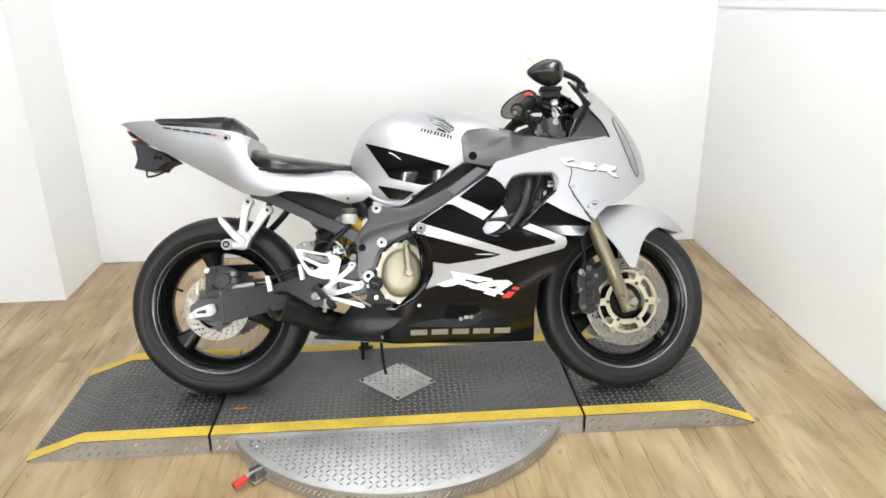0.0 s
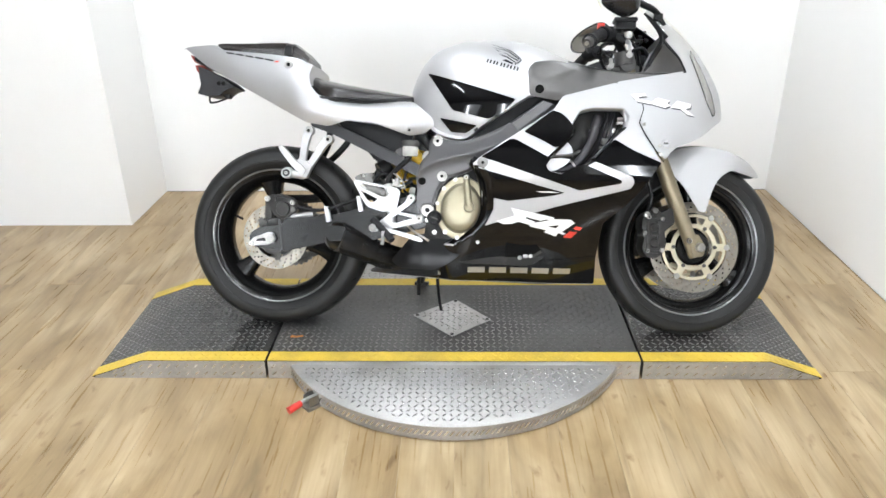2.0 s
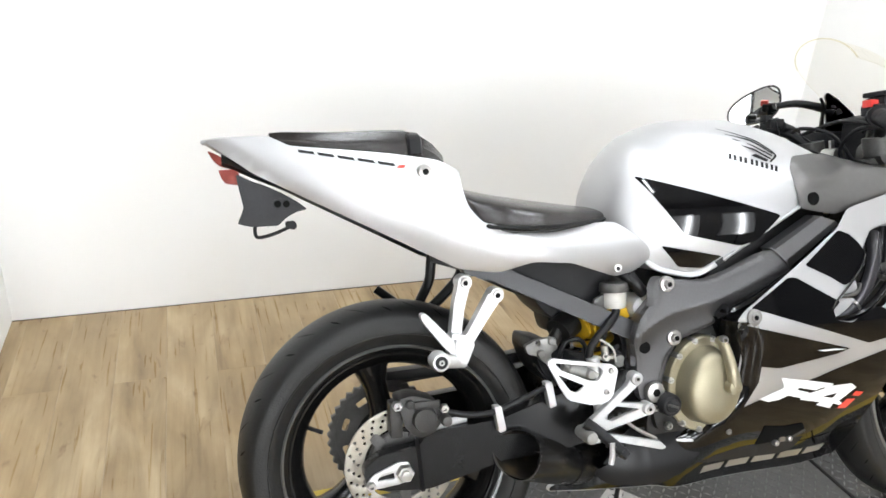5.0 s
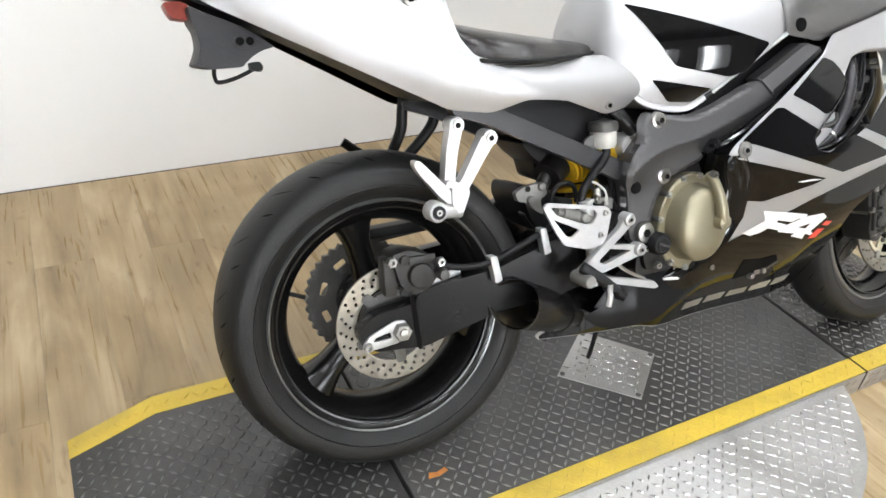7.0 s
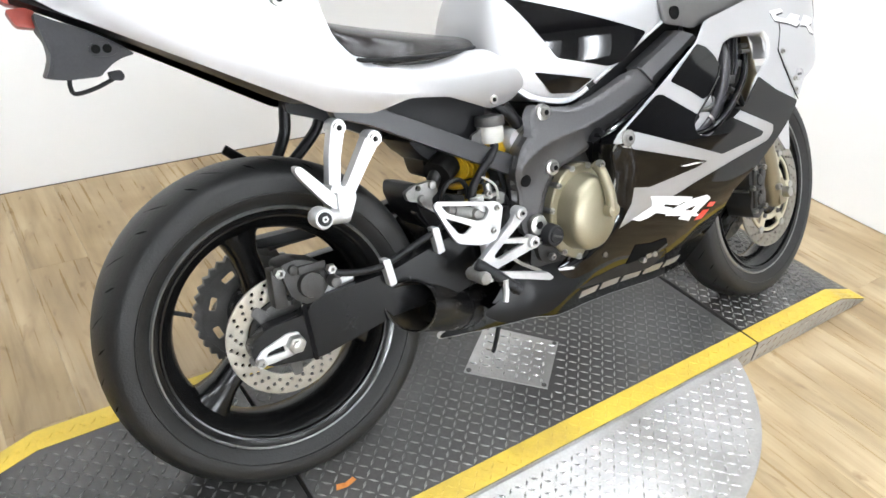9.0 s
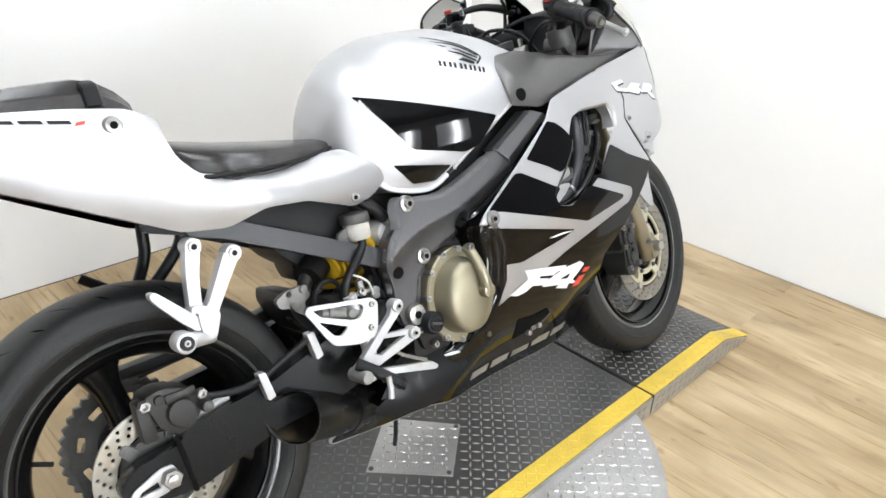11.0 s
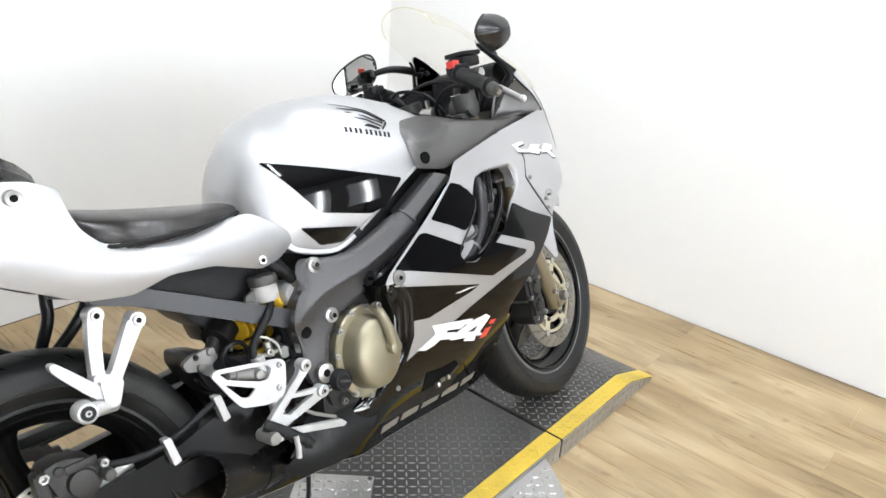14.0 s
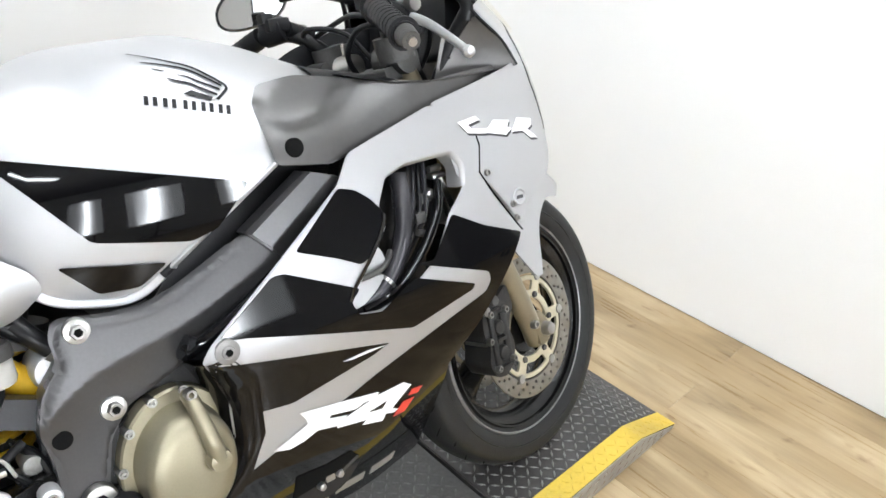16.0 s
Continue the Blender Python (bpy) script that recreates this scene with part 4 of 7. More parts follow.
# the same hanger on the far side, its lower part only
part("passenger_peg_hanger", join(tube([(0.136, 0.126, 0.705), (0.131, 0.128, 0.665), (0.126, 0.130, 0.630), (0.105, 0.136, 0.585), (0.09, 0.145, 0.55)], 0.0115, 10), tube([(0.205, 0.126, 0.685), (0.198, 0.128, 0.640), (0.165, 0.132, 0.600), (0.12, 0.14, 0.56), (0.09, 0.148, 0.545)], 0.0115, 10), tube([(0.09, 0.15, 0.55), (0.055, 0.16, 0.58), (0.012, 0.17, 0.615)], 0.010, 10)), BLACK_SATIN, bike, "black peg hanger of the far side")

# subframe, boxes under the seat, undertail
rail = rounded([(0.125, 0.690), (0.205, 0.682), (0.54, 0.527), (0.54, 0.500), (0.505, 0.501), (0.195, 0.650), (0.13, 0.672)], 0.006)
SUBFRAME = mat("subframe_paint", (0.026, 0.026, 0.028), 0.34, 0.4, vary=0.15, scale=14, fine=240, bump=0.08)
part("subframe", join(plate(rail, -0.130, -0.104, (), 0.003), flip(plate(rail, -0.130, -0.104, (), 0.003))), SUBFRAME, bike, "dark grey subframe rail", crisp=True)
part("battery_box", plate(rounded([(0.20, 0.70), (0.46, 0.665), (0.45, 0.60), (0.415, 0.565), (0.34, 0.60), (0.24, 0.655)], 0.012), -0.092, 0.092, (), 0.008), BLACK_PLASTIC, bike, "black plastic battery box under the seat")
part("undertray_tab", plate(rounded([(0.30, 0.60), (0.345, 0.61), (0.375, 0.575), (0.355, 0.545), (0.338, 0.560), (0.32, 0.575)], 0.006), -0.06, 0.06, (), 0.004), BLACK_PLASTIC, bike)
under = []
for x_, zt, zb, w_ in ((-0.30, 0.90, 0.882, 0.03), (-0.24, 0.872, 0.852, 0.055), (-0.14, 0.828, 0.800, 0.075), (0.0, 0.757, 0.728, 0.095), (0.10, 0.705, 0.675, 0.105), (0.22, 0.685, 0.655, 0.10)):
    zt, w_ = zt + 0.010, w_ * 0.9
    zb = zt - 0.012
    under.append([(x_, -w_, zt), (x_, -w_ * 0.92, zb), (x_, 0, zb - 0.006), (x_, w_ * 0.92, zb), (x_, w_, zt), (x_, 0, zt + 0.01)])
part("undertail", loft(under), BLACK_PLASTIC, bike, "black plastic undertail")
BRACKET = mat("bracket_plastic", (0.030, 0.030, 0.033), 0.50, vary=0.25, scale=16, fine=300, bump=0.12, spec=0.2, dirt=(0.03, 0.029, 0.028), dirt_amount=0.4)
stub = part("tail_bracket", plate(rounded([(-0.2759, 0.8746), (-0.2508, 0.8614), (-0.2256, 0.8520), (-0.1960, 0.8376), (-0.1662, 0.8188), (-0.1493, 0.8049), (-0.1685, 0.8011), (-0.1832, 0.7943), (-0.1975, 0.7833), (-0.2039, 0.7766), (-0.2492, 0.7757), (-0.2665, 0.7793), (-0.2774, 0.7831), (-0.2703, 0.7958), (-0.2640, 0.8130), (-0.2649, 0.8353), (-0.2731, 0.8513)], 0.006), -0.055, 0.055, (), 0.006), BRACKET, bike, "dark grey plastic tail bracket")
part("bracket_edge", plate(rounded([(-0.2726, 0.8499), (-0.2668, 0.8486), (-0.2621, 0.8128), (-0.2671, 0.7955), (-0.2657, 0.7802), (-0.2776, 0.7831), (-0.2706, 0.7958), (-0.2655, 0.8132)], 0.003), -0.059, -0.050, (), 0.001), BRACKET, stub)
part("bolt_pad", plate(rounded([(-0.2162, 0.8186), (-0.2070, 0.8267), (-0.1888, 0.8270), (-0.1716, 0.8174), (-0.1737, 0.8085), (-0.1871, 0.8042), (-0.2098, 0.8054)], 0.010), -0.059, -0.052, (), 0.002), BRACKET, stub)
for x_, z_ in [(-0.2041, 0.8166), (-0.1883, 0.8161)]:
    # dark disc painted as the hole's shade
    part("bolt_hole", lathe([(0.001, -0.0008), (0.0065, -0.0008), (0.007, 0.002)], 18, (x_, -0.0592, z_)), GAP, stub)
part("wire_loop", tube([(a, -0.03, b) for a, b in [(-0.2457, 0.7767), (-0.2471, 0.7658), (-0.2418, 0.7550), (-0.2159, 0.7592), (-0.1913, 0.7684), (-0.1803, 0.7738)]], 0.0034, 8), BLACK_PLASTIC, stub)
part("wire_plug", plate(rounded([(-0.1913, 0.7824), (-0.1738, 0.7840), (-0.1689, 0.7741), (-0.1736, 0.7667), (-0.1896, 0.7702)], 0.004), -0.045, -0.022, (), 0.003), BLACK_PLASTIC, stub)
lamp_back = part("tail_light", plate(rounded([(-0.3255, 0.9206), (-0.3101, 0.9142), (-0.2702, 0.8906), (-0.2729, 0.8843), (-0.3044, 0.8920), (-0.3162, 0.9028)], 0.004), 0.0, 0.06, (), 0.004), RED_LENS, bike, "dull red tail light lens")
part("reflector", plate(rounded([(-0.3073, 0.8835), (-0.2720, 0.8851), (-0.2664, 0.8603), (-0.2717, 0.8547), (-0.2957, 0.8584), (-0.3020, 0.8676)], 0.004), -0.005, 0.055, (), 0.004), RED_LENS, lamp_back, "red rear reflector")

# tail cowl, pillion pad, rider's seat
TAIL = [(-0.332, 0.938), (-0.215, 0.941), (-0.178, 0.921), (0.0, 0.902), (0.09, 0.888), (0.132, 0.868), (0.126, 0.838), (0.133, 0.800), (0.160, 0.768), (0.22, 0.757), (0.459, 0.755), (0.492, 0.730), (0.523, 0.703), (0.531, 0.678), (0.495, 0.653), (0.450, 0.645), (0.341, 0.682), (0.257, 0.690), (0.191, 0.672), (0.117, 0.683), (0.043, 0.722), (-0.05, 0.771), (-0.142, 0.819), (-0.244, 0.873), (-0.300, 0.915)]
cowl = part("tail_cowl", sheet(rounded(TAIL, 0.012, 3), tail, thick=0.005), SILVER, bike, "silver painted tail cowl", width=tail)
part("tail_cowl", flip(sheet(rounded(TAIL, 0.012, 3), tail, thick=0.005)), SILVER, bike, width=tail)
tops = []
for x_, z_ in ((-0.335, 0.936), (-0.30, 0.941), (-0.25, 0.942), (-0.215, 0.941), (-0.178, 0.922), (-0.08, 0.912), (0.0, 0.903), (0.06, 0.893), (0.09, 0.888), (0.13, 0.868), (0.127, 0.838), (0.135, 0.80)):
    w_ = tail(x_, z_)
    tops.append([(x_, w_ * math.sin(radians(a)), z_ - 0.004 + 0.008 * (math.cos(radians(a)))) for a in range(-90, 91, 15)])
part("tail_top", loft(tops, closed=False), SILVER, cowl)
part("tail_under", loft([[(x_, -tail(x_, z_) + 0.001, z_ + 0.001), (x_, 0, z_ - 0.003), (x_, tail(x_, z_) - 0.001, z_ + 0.001)] for x_, z_ in ((-0.333, 0.937), (-0.318, 0.927), (-0.300, 0.915), (-0.27, 0.893), (-0.244, 0.875))], closed=False), SILVER, cowl)
pad = []
for x_, zt, zb, w_ in ((-0.212, 0.938, 0.932, 0.045), (-0.190, 0.940, 0.921, 0.062), (-0.10, 0.938, 0.911, 0.080), (0.0, 0.940, 0.902, 0.096), (0.035, 0.940, 0.898, 0.101), (0.042, 0.938, 0.896, 0.103), (0.066, 0.930, 0.891, 0.104), (0.090, 0.912, 0.884, 0.102), (0.110, 0.888, 0.874, 0.096)):
    pad.append([(x_, w_ * math.sin(a), zb + (zt - zb) * max(0, math.cos(a)) ** 0.35 + (0.012 if abs(a) < 1 else 0)) for a in (radians(d) for d in range(-90, 91, 12))] + [(x_, w_ * 0.9, zb - 0.01), (x_, -w_ * 0.9, zb - 0.01)])
pillion = part("pillion_pad", loft(pad), VINYL, bike, "black vinyl pillion pad")
part("pad_strap", loft([[(x_, 0.110 * math.sin(a) * k, 0.897 + 0.046 * max(0, math.cos(a)) ** 0.35 + (0.004 if k > 1 else 0)) for a in (radians(d) for d in range(-90, 91, 12))] for x_, k in ((0.036, 0.99), (0.039, 1.02), (0.060, 1.02), (0.063, 0.99))], closed=False), BLACK_PLASTIC, pillion)
seat_rings = []
for x_, zt, zb, w_, c_ in ((0.112, 0.838, 0.822, 0.075, 0.02), (0.125, 0.842, 0.800, 0.110, 0.02), (0.16, 0.832, 0.765, 0.155, 0.022), (0.22, 0.818, 0.757, 0.172, 0.02), (0.30, 0.804, 0.755, 0.160, 0.016), (0.38, 0.792, 0.756, 0.125, 0.012), (0.44, 0.784, 0.760, 0.085, 0.010), (0.475, 0.775, 0.763, 0.05, 0.005)):
    seat_rings.append([(x_, w_ * math.sin(a), zb + (zt - zb) * max(0, math.cos(a)) ** 0.5 + (c_ * (math.cos(a) - 1) * 0.4)) for a in (radians(d) for d in range(-90, 91, 10))] + [(x_, w_ * 0.95, zb - 0.012), (x_, -w_ * 0.95, zb - 0.012)])
seat = part("rider_seat", loft(seat_rings), VINYL, bike, "black vinyl rider's seat, slightly shiny")
part("seat_piping", join(tube([(0.125, -0.113, 0.800), (0.16, -0.158, 0.765), (0.22, -0.175, 0.757), (0.30, -0.163, 0.755), (0.38, -0.128, 0.756), (0.45, -0.082, 0.760)], 0.004, 8), tube([(0.125, 0.113, 0.800), (0.16, 0.158, 0.765), (0.22, 0.175, 0.757), (0.30, 0.163, 0.755), (0.38, 0.128, 0.756), (0.45, 0.082, 0.760)], 0.004, 8)), BLACK_PLASTIC, seat)
part("cowl_screw", bolt(0.450, -tail(0.45, 0.66) - 0.001, 0.662, 0.009, 0.004), STEEL, cowl)
socket(0.450, -tail(0.45, 0.66) - 0.0045, 0.662, 0.0045, cowl)
part("seat_lock", join(lathe([(0.002, -0.006), (0.012, -0.005), (0.015, 0.0), (0.015, 0.01)], 24, (0.059, -tail(0.059, 0.866), 0.866))), STEEL, cowl, "bright seat lock")
part("seat_lock", lathe([(0.001, -0.0075), (0.006, -0.0075), (0.006, 0)], 12, (0.059, -tail(0.059, 0.866), 0.866)), GAP, cowl)


def marks(name, outlines, width, material, parent, lift=0.0016, label="", thick=0.0012, step=0.014):
    """Thin vinyl marks laid on a curved panel, each its own object."""
    for o in outlines:
        part(name, sheet(o, width, thick=thick, step=step, lift=lift), material, parent, label, width=width)


def slant(x0, x1, z0, z1, k=0.0, drop=0.0):
    """A leaning bar: k moves the top ahead, drop lowers the front end."""
    return [(x0, z0), (x1, z0 - drop), (x1 + k, z1 - drop), (x0 + k, z1)]


marks("side_mark", [[(-0.1654, 0.9145), (-0.1377, 0.9098), (-0.1353, 0.9043), (-0.1630, 0.9090)], [(-0.1310, 0.9084), (-0.1030, 0.9033), (-0.1006, 0.8977), (-0.1286, 0.9029)], [(-0.0962, 0.9019), (-0.0679, 0.8966), (-0.0654, 0.8910), (-0.0938, 0.8963)], [(-0.0609, 0.8957), (-0.0321, 0.8904), (-0.0296, 0.8848), (-0.0584, 0.8901)], [(-0.0251, 0.8890), (0.0040, 0.8836), (0.0064, 0.8779), (-0.0227, 0.8833)]], tail, DARK_MARK, cowl, label="small dark lettering drawn as bars")
marks("side_mark", [[(0.0128, 0.8797), (0.0253, 0.8797), (0.0213, 0.8745), (0.0084, 0.8746)]], tail, RED_MARK, cowl, label="small red mark")

# fuel tank
rings = []
TANK_LOW = [(0.445, 0.775), (0.465, 0.742), (0.50, 0.695), (0.54, 0.655), (0.60, 0.637), (0.632, 0.638), (0.69, 0.680), (0.83, 0.768), (1.0, 0.80)]
for k in range(64):
    x_ = 0.4462 + (0.995 - 0.4462) * (k / 63) ** 1.35
    zt, zb = tank_top(x_), 0.0
    for (a, za), (b, zb2) in zip(TANK_LOW, TANK_LOW[1:]):
        if a <= x_ <= b:
            zb = za + (zb2 - za) * (x_ - a) / (b - a)
    side = []
    for q in range(37):
        u = q / 36
        z_ = zb + (zt - zb) * math.sin(u * math.pi / 2) ** 1.15
        side.append((tank(x_, z_) if q < 36 else 0.0, z_))
    rings.append([(x_, -y, z_) for y, z_ in side] + [(x_, y, z_) for y, z_ in side[-2::-1]])
fuel = part("fuel_tank", loft(rings), SILVER, bike, "silver fuel tank with glossy black side patches", angle=60)
for seam, m_ in (([(0.515, 0.680), (0.545, 0.656), (0.60, 0.641), (0.632, 0.643), (0.660, 0.661)], SILVER), ([(0.660, 0.661), (0.676, 0.672)], BLACK_PLASTIC), ([(0.676, 0.672), (0.69, 0.682), (0.83, 0.770)], SILVER)):
    part("tank_edge", tube([(x_, -tank(x_, z_) - 0.001, z_) for x_, z_ in seam], 0.0065 if m_ == SILVER else 0.005, 8, flat=0.6), m_, fuel)
marks("side_patch", [rounded([(0.505, 0.846), (0.787, 0.756), (0.735, 0.705), (0.700, 0.697), (0.590, 0.724)], 0.008)], tank, BLACK_GLOSS, fuel, 0.0032, label="glossy black tank patch")
marks("side_patch", [rounded([(0.548, 0.702), (0.668, 0.677), (0.632, 0.653), (0.585, 0.657)], 0.006)], tank, BLACK_GLOSS, fuel, 0.0032, label="glossy black tank patch")
for k in range(5):
    lx, lz = 0.6965 + 0.0205 * k + 0.0016 * (k > 1), 0.8845 - 0.0062 * k - 0.0004 * (k > 1)
    marks("maker_mark", [[(lx + o, lz - 0.3 * o), (lx + o + 0.0046, lz - 0.3 * o - 0.0014), (lx + o + 0.0006, lz - 0.3 * o - 0.0125), (lx + o - 0.004, lz - 0.3 * o - 0.0111)] for o in (0.0, 0.0095)], tank, DARK_MARK, fuel, label="maker's mark drawn as plain dark bars")


def feather(line, w0, w1, w2):
    """A slim curved strip along a line, its half width going from w0 over w1 to w2."""
    pts = smooth_path([(a, 0, b) for a, b in line], 4)
    left, right = [], []
    for k, p in enumerate(pts):
        d = (pts[min(k + 1, len(pts) - 1)] - pts[max(k - 1, 0)]).normalized()
        w = table(k / (len(pts) - 1), [(0, w0), (0.45, w1), (1, w2)])
        left.append((p.x - d.z * w, p.z + d.x * w))
        right.append((p.x + d.z * w, p.z - d.x * w))
    return left + right[::-1]


WING = [feather([(0.706, 0.939), (0.727, 0.931), (0.749, 0.921), (0.769, 0.911), (0.784, 0.898), (0.798, 0.884), (0.800, 0.878), (0.796, 0.874), (0.781, 0.865)], 0.0003, 0.0013, 0.0017), feather([(0.714, 0.926), (0.734, 0.920), (0.758, 0.911), (0.771, 0.902), (0.784, 0.891), (0.795, 0.8815)], 0.0003, 0.0013, 0.0014), feather([(0.722, 0.9155), (0.729, 0.9125), (0.736, 0.910)], 0.0003, 0.0011, 0.0003), feather([(0.747, 0.904), (0.758, 0.899), (0.768, 0.891), (0.780, 0.884), (0.790, 0.877)], 0.0003, 0.0014, 0.0014), feather([(0.733, 0.901), (0.745, 0.895), (0.757, 0.890), (0.767, 0.882), (0.784, 0.871)], 0.0003, 0.0017, 0.0016), [(0.742, 0.879), (0.754, 0.882), (0.777, 0.869), (0.772, 0.865)]]
marks("wing_mark", WING, tank, DARK_MARK, fuel, 0.0024, "plain dark wing-shaped emblem", 0.0012, 0.006)

# grey covers beside the tank and along the dash
COVER = rounded([(0.828, 0.768), (0.822, 0.850), (0.842, 0.875), (0.90, 0.880), (0.96, 0.868), (1.02, 0.852), (1.12, 0.838), (1.20, 0.842), (1.297, 0.843), (1.20, 0.822), (1.085, 0.798), (0.985, 0.774), (0.935, 0.762), (0.912, 0.752)], 0.010)
side_cover = part("side_cover", sheet(COVER, cover, thick=0.006, step=0.009), GREY_PLASTIC, bike, "dark grey plastic tank side cover", width=cover)
part("cover_flange", sheet(rounded([(0.92, 0.79), (1.00, 0.815), (1.09, 0.822), (1.20, 0.838), (1.26, 0.838), (1.20, 0.812), (1.085, 0.782), (0.985, 0.768), (0.92, 0.752)], 0.006), lambda x, z: min(cover(x, z), fairing(x, z)) - 0.008, (), 0.003, 0.03), GREY_PLASTIC, side_cover)
# hole drawn as a dark disc on the cover, its shade in the colour
part("cover_hole", lathe([(0.001, -0.0022), (0.0135, -0.0022), (0.0135, 0.002)], 24, (0.858, -cover(0.858, 0.786), 0.786)), GAP, side_cover)
part("side_cover", flip(sheet(COVER, cover, thick=0.006)), GREY_PLASTIC, bike)
part("tank_front", loft([[(x_, w_ * math.sin(radians(a)), z_ + 0.03 * math.cos(radians(a))) for a in range(-90, 91, 15)] for x_, z_, w_ in ((0.95, 0.868, 0.13), (1.02, 0.850, 0.14), (1.10, 0.83, 0.15), (1.14, 0.80, 0.15))], closed=False), BLACK_PLASTIC, bike)

# twin-spar frame
SPAR = rounded([(0.5240, 0.6370), (0.5350, 0.6420), (0.5830, 0.6320), (0.6280, 0.6285), (0.6740, 0.6410), (0.7220, 0.6620), (0.7740, 0.6870), (0.8130, 0.6390), (0.7640, 0.6040), (0.7230, 0.5840), (0.6860, 0.5670), (0.6620, 0.5540), (0.6540, 0.5370), (0.6320, 0.5290), (0.6100, 0.5205), (0.5770, 0.5090), (0.5490, 0.4745), (0.5320, 0.4190), (0.5300, 0.3835), (0.5075, 0.3790), (0.4870, 0.3955), (0.4780, 0.4335), (0.4810, 0.4720), (0.4745, 0.5168), (0.4895, 0.5598), (0.5170, 0.5905), (0.5160, 0.6210)], 0.010)
SPAR_BACK = rounded([(0.5290, 0.6330), (0.5830, 0.6270), (0.6280, 0.6240), (0.6700, 0.6340), (0.7300, 0.6560), (0.7600, 0.6120), (0.6860, 0.5670), (0.6540, 0.5370), (0.6100, 0.5205), (0.5770, 0.5090), (0.5490, 0.4745), (0.5320, 0.4190), (0.5300, 0.3835), (0.5075, 0.3790), (0.4870, 0.3955), (0.4780, 0.4335), (0.4810, 0.4720), (0.4745, 0.5168), (0.4895, 0.5598), (0.5170, 0.5905)], 0.008)


def casting(x, z):
    """Half width of the frame casting: a long crease, the lower face turned in, rounded edges."""
    ridge = table(x, [(0.48, 0.164), (0.55, 0.168), (0.62, 0.174), (0.70, 0.183), (0.80, 0.198)])
    d = (z - table(x, [(0.47, 0.520), (0.509, 0.546), (0.554, 0.568), (0.616, 0.582), (0.655, 0.591), (0.697, 0.605), (0.746, 0.626), (0.803, 0.650)])) * 0.86
    w = ridge - 0.13 * d if d > 0 else ridge - 0.013 * (1 - math.exp(0.50 * d / 0.013))
    if x < 0.755:
        w -= 0.007 * max(0.0, 1 - abs(edge_distance(x, z, SPAR)) / 0.009) ** 2
    return w


CAST_FRAME = mat("frame_casting", (0.076, 0.0745, 0.0765), 0.34, 0.65, vary=0.14, scale=6, fine=240, bump=0.05, dirt=(0.085, 0.080, 0.076), dirt_amount=0.3)
chassis = part("frame", join(plate(SPAR_BACK, -0.152, -0.118, (), 0.006), flip(plate(SPAR_BACK, -0.152, -0.118, (), 0.006))), CAST_FRAME, bike, "dark grey aluminium twin-spar frame", crisp=True)
part("frame_casting", sheet(SPAR, casting, (), 0.020, 0.007), CAST_FRAME, chassis, "creased grey frame casting", width=casting)
beam = []
for k in range(7):
    a, b = Vector((0.772, 0, 0.6875)).lerp(Vector((0.8674, 0, 0.7515)), k / 6), Vector((0.815, 0, 0.6385)).lerp(Vector((0.9235, 0, 0.7300)), k / 6)
    y_ = -0.1815 - 0.020 * k / 6
    beam.append([(b.x + (a.x - b.x) * u, y_ + o, b.z + (a.z - b.z) * u) for u, o in ((0.0, 0.03), (0.0, 0.003), (0.06, -0.003), (0.42, -0.0155), (0.47, -0.016), (0.92, -0.008), (1.0, 0.004), (1.0, 0.03))])
part("spar_beam", loft(beam), FRAME_GREY, chassis, "faceted upper beam of the frame", angle=12)
part("weld_seam", tube([Vector(p) + Vector((0, -0.0012, 0)) for p in beam[0][1:7]], 0.0026, 8, per=2), FRAME_GREY, chassis)
for bx, bz, br in ((0.545, 0.627, 0.0125), (0.560, 0.517, 0.0125)):
    part("frame_bolt", join(lathe([(br * 0.9, -0.006), (br * 1.25, -0.005), (br * 1.3, 0.004)], 24, (bx, -0.158, bz)), bolt(bx, -0.163, bz, br * 0.8, 0.008, True)), STEEL, chassis)
for bx, bz, br in ((0.545, 0.627, 0.0055), (0.560, 0.517, 0.0055)):
    socket(bx, -0.171, bz, br, chassis)
socket(0.515, -0.1672, 0.409, 0.0085, chassis)
part("pivot_bolt", join(lathe([(0.012, -0.012), (0.019, -0.011), (0.0215, -0.006), (0.0215, 0.0)], 32, (0.515, -0.155, 0.409)), lathe([(0.005, -0.009), (0.010, -0.010), (0.012, -0.010)], 6, (0.515, -0.155, 0.409))), STEEL, chassis, "bright swingarm pivot bolt")
# no hollow here: a dark disc gives the shade of the hole
part("frame_hole", lathe([(0.001, -0.0018), (0.0120, -0.0018), (0.0125, 0.002)], 24, (0.496, -casting(0.496, 0.501), 0.501)), GAP, chassis)
part("spar_pipe", tube([(a, -0.192, b) for a, b in [(0.6513, 0.5619), (0.6788, 0.5657), (0.7375, 0.5898), (0.7957, 0.6215), (0.8642, 0.6614), (0.8935, 0.6808), (0.9215, 0.7084)]], 0.011, 12), BLACK_GLOSS, chassis, "glossy black edge trim along the frame")
part("pipe_end", tube([(a, -0.185, b) for a, b in [(0.6538, 0.5688), (0.6696, 0.5587), (0.6915, 0.5590)]], 0.017, 12), BLACK_PLASTIC, chassis)

# added dark filler that keeps the gap under the tank as dark as shade
part("airbox", plate(rounded([(0.60, 0.585), (0.66, 0.645), (0.80, 0.765), (0.95, 0.790), (0.935, 0.730), (0.80, 0.640), (0.67, 0.560)], 0.01), -0.142, 0.142, (), 0.006), BLACK_PLASTIC, bike, "black airbox between tank and frame")

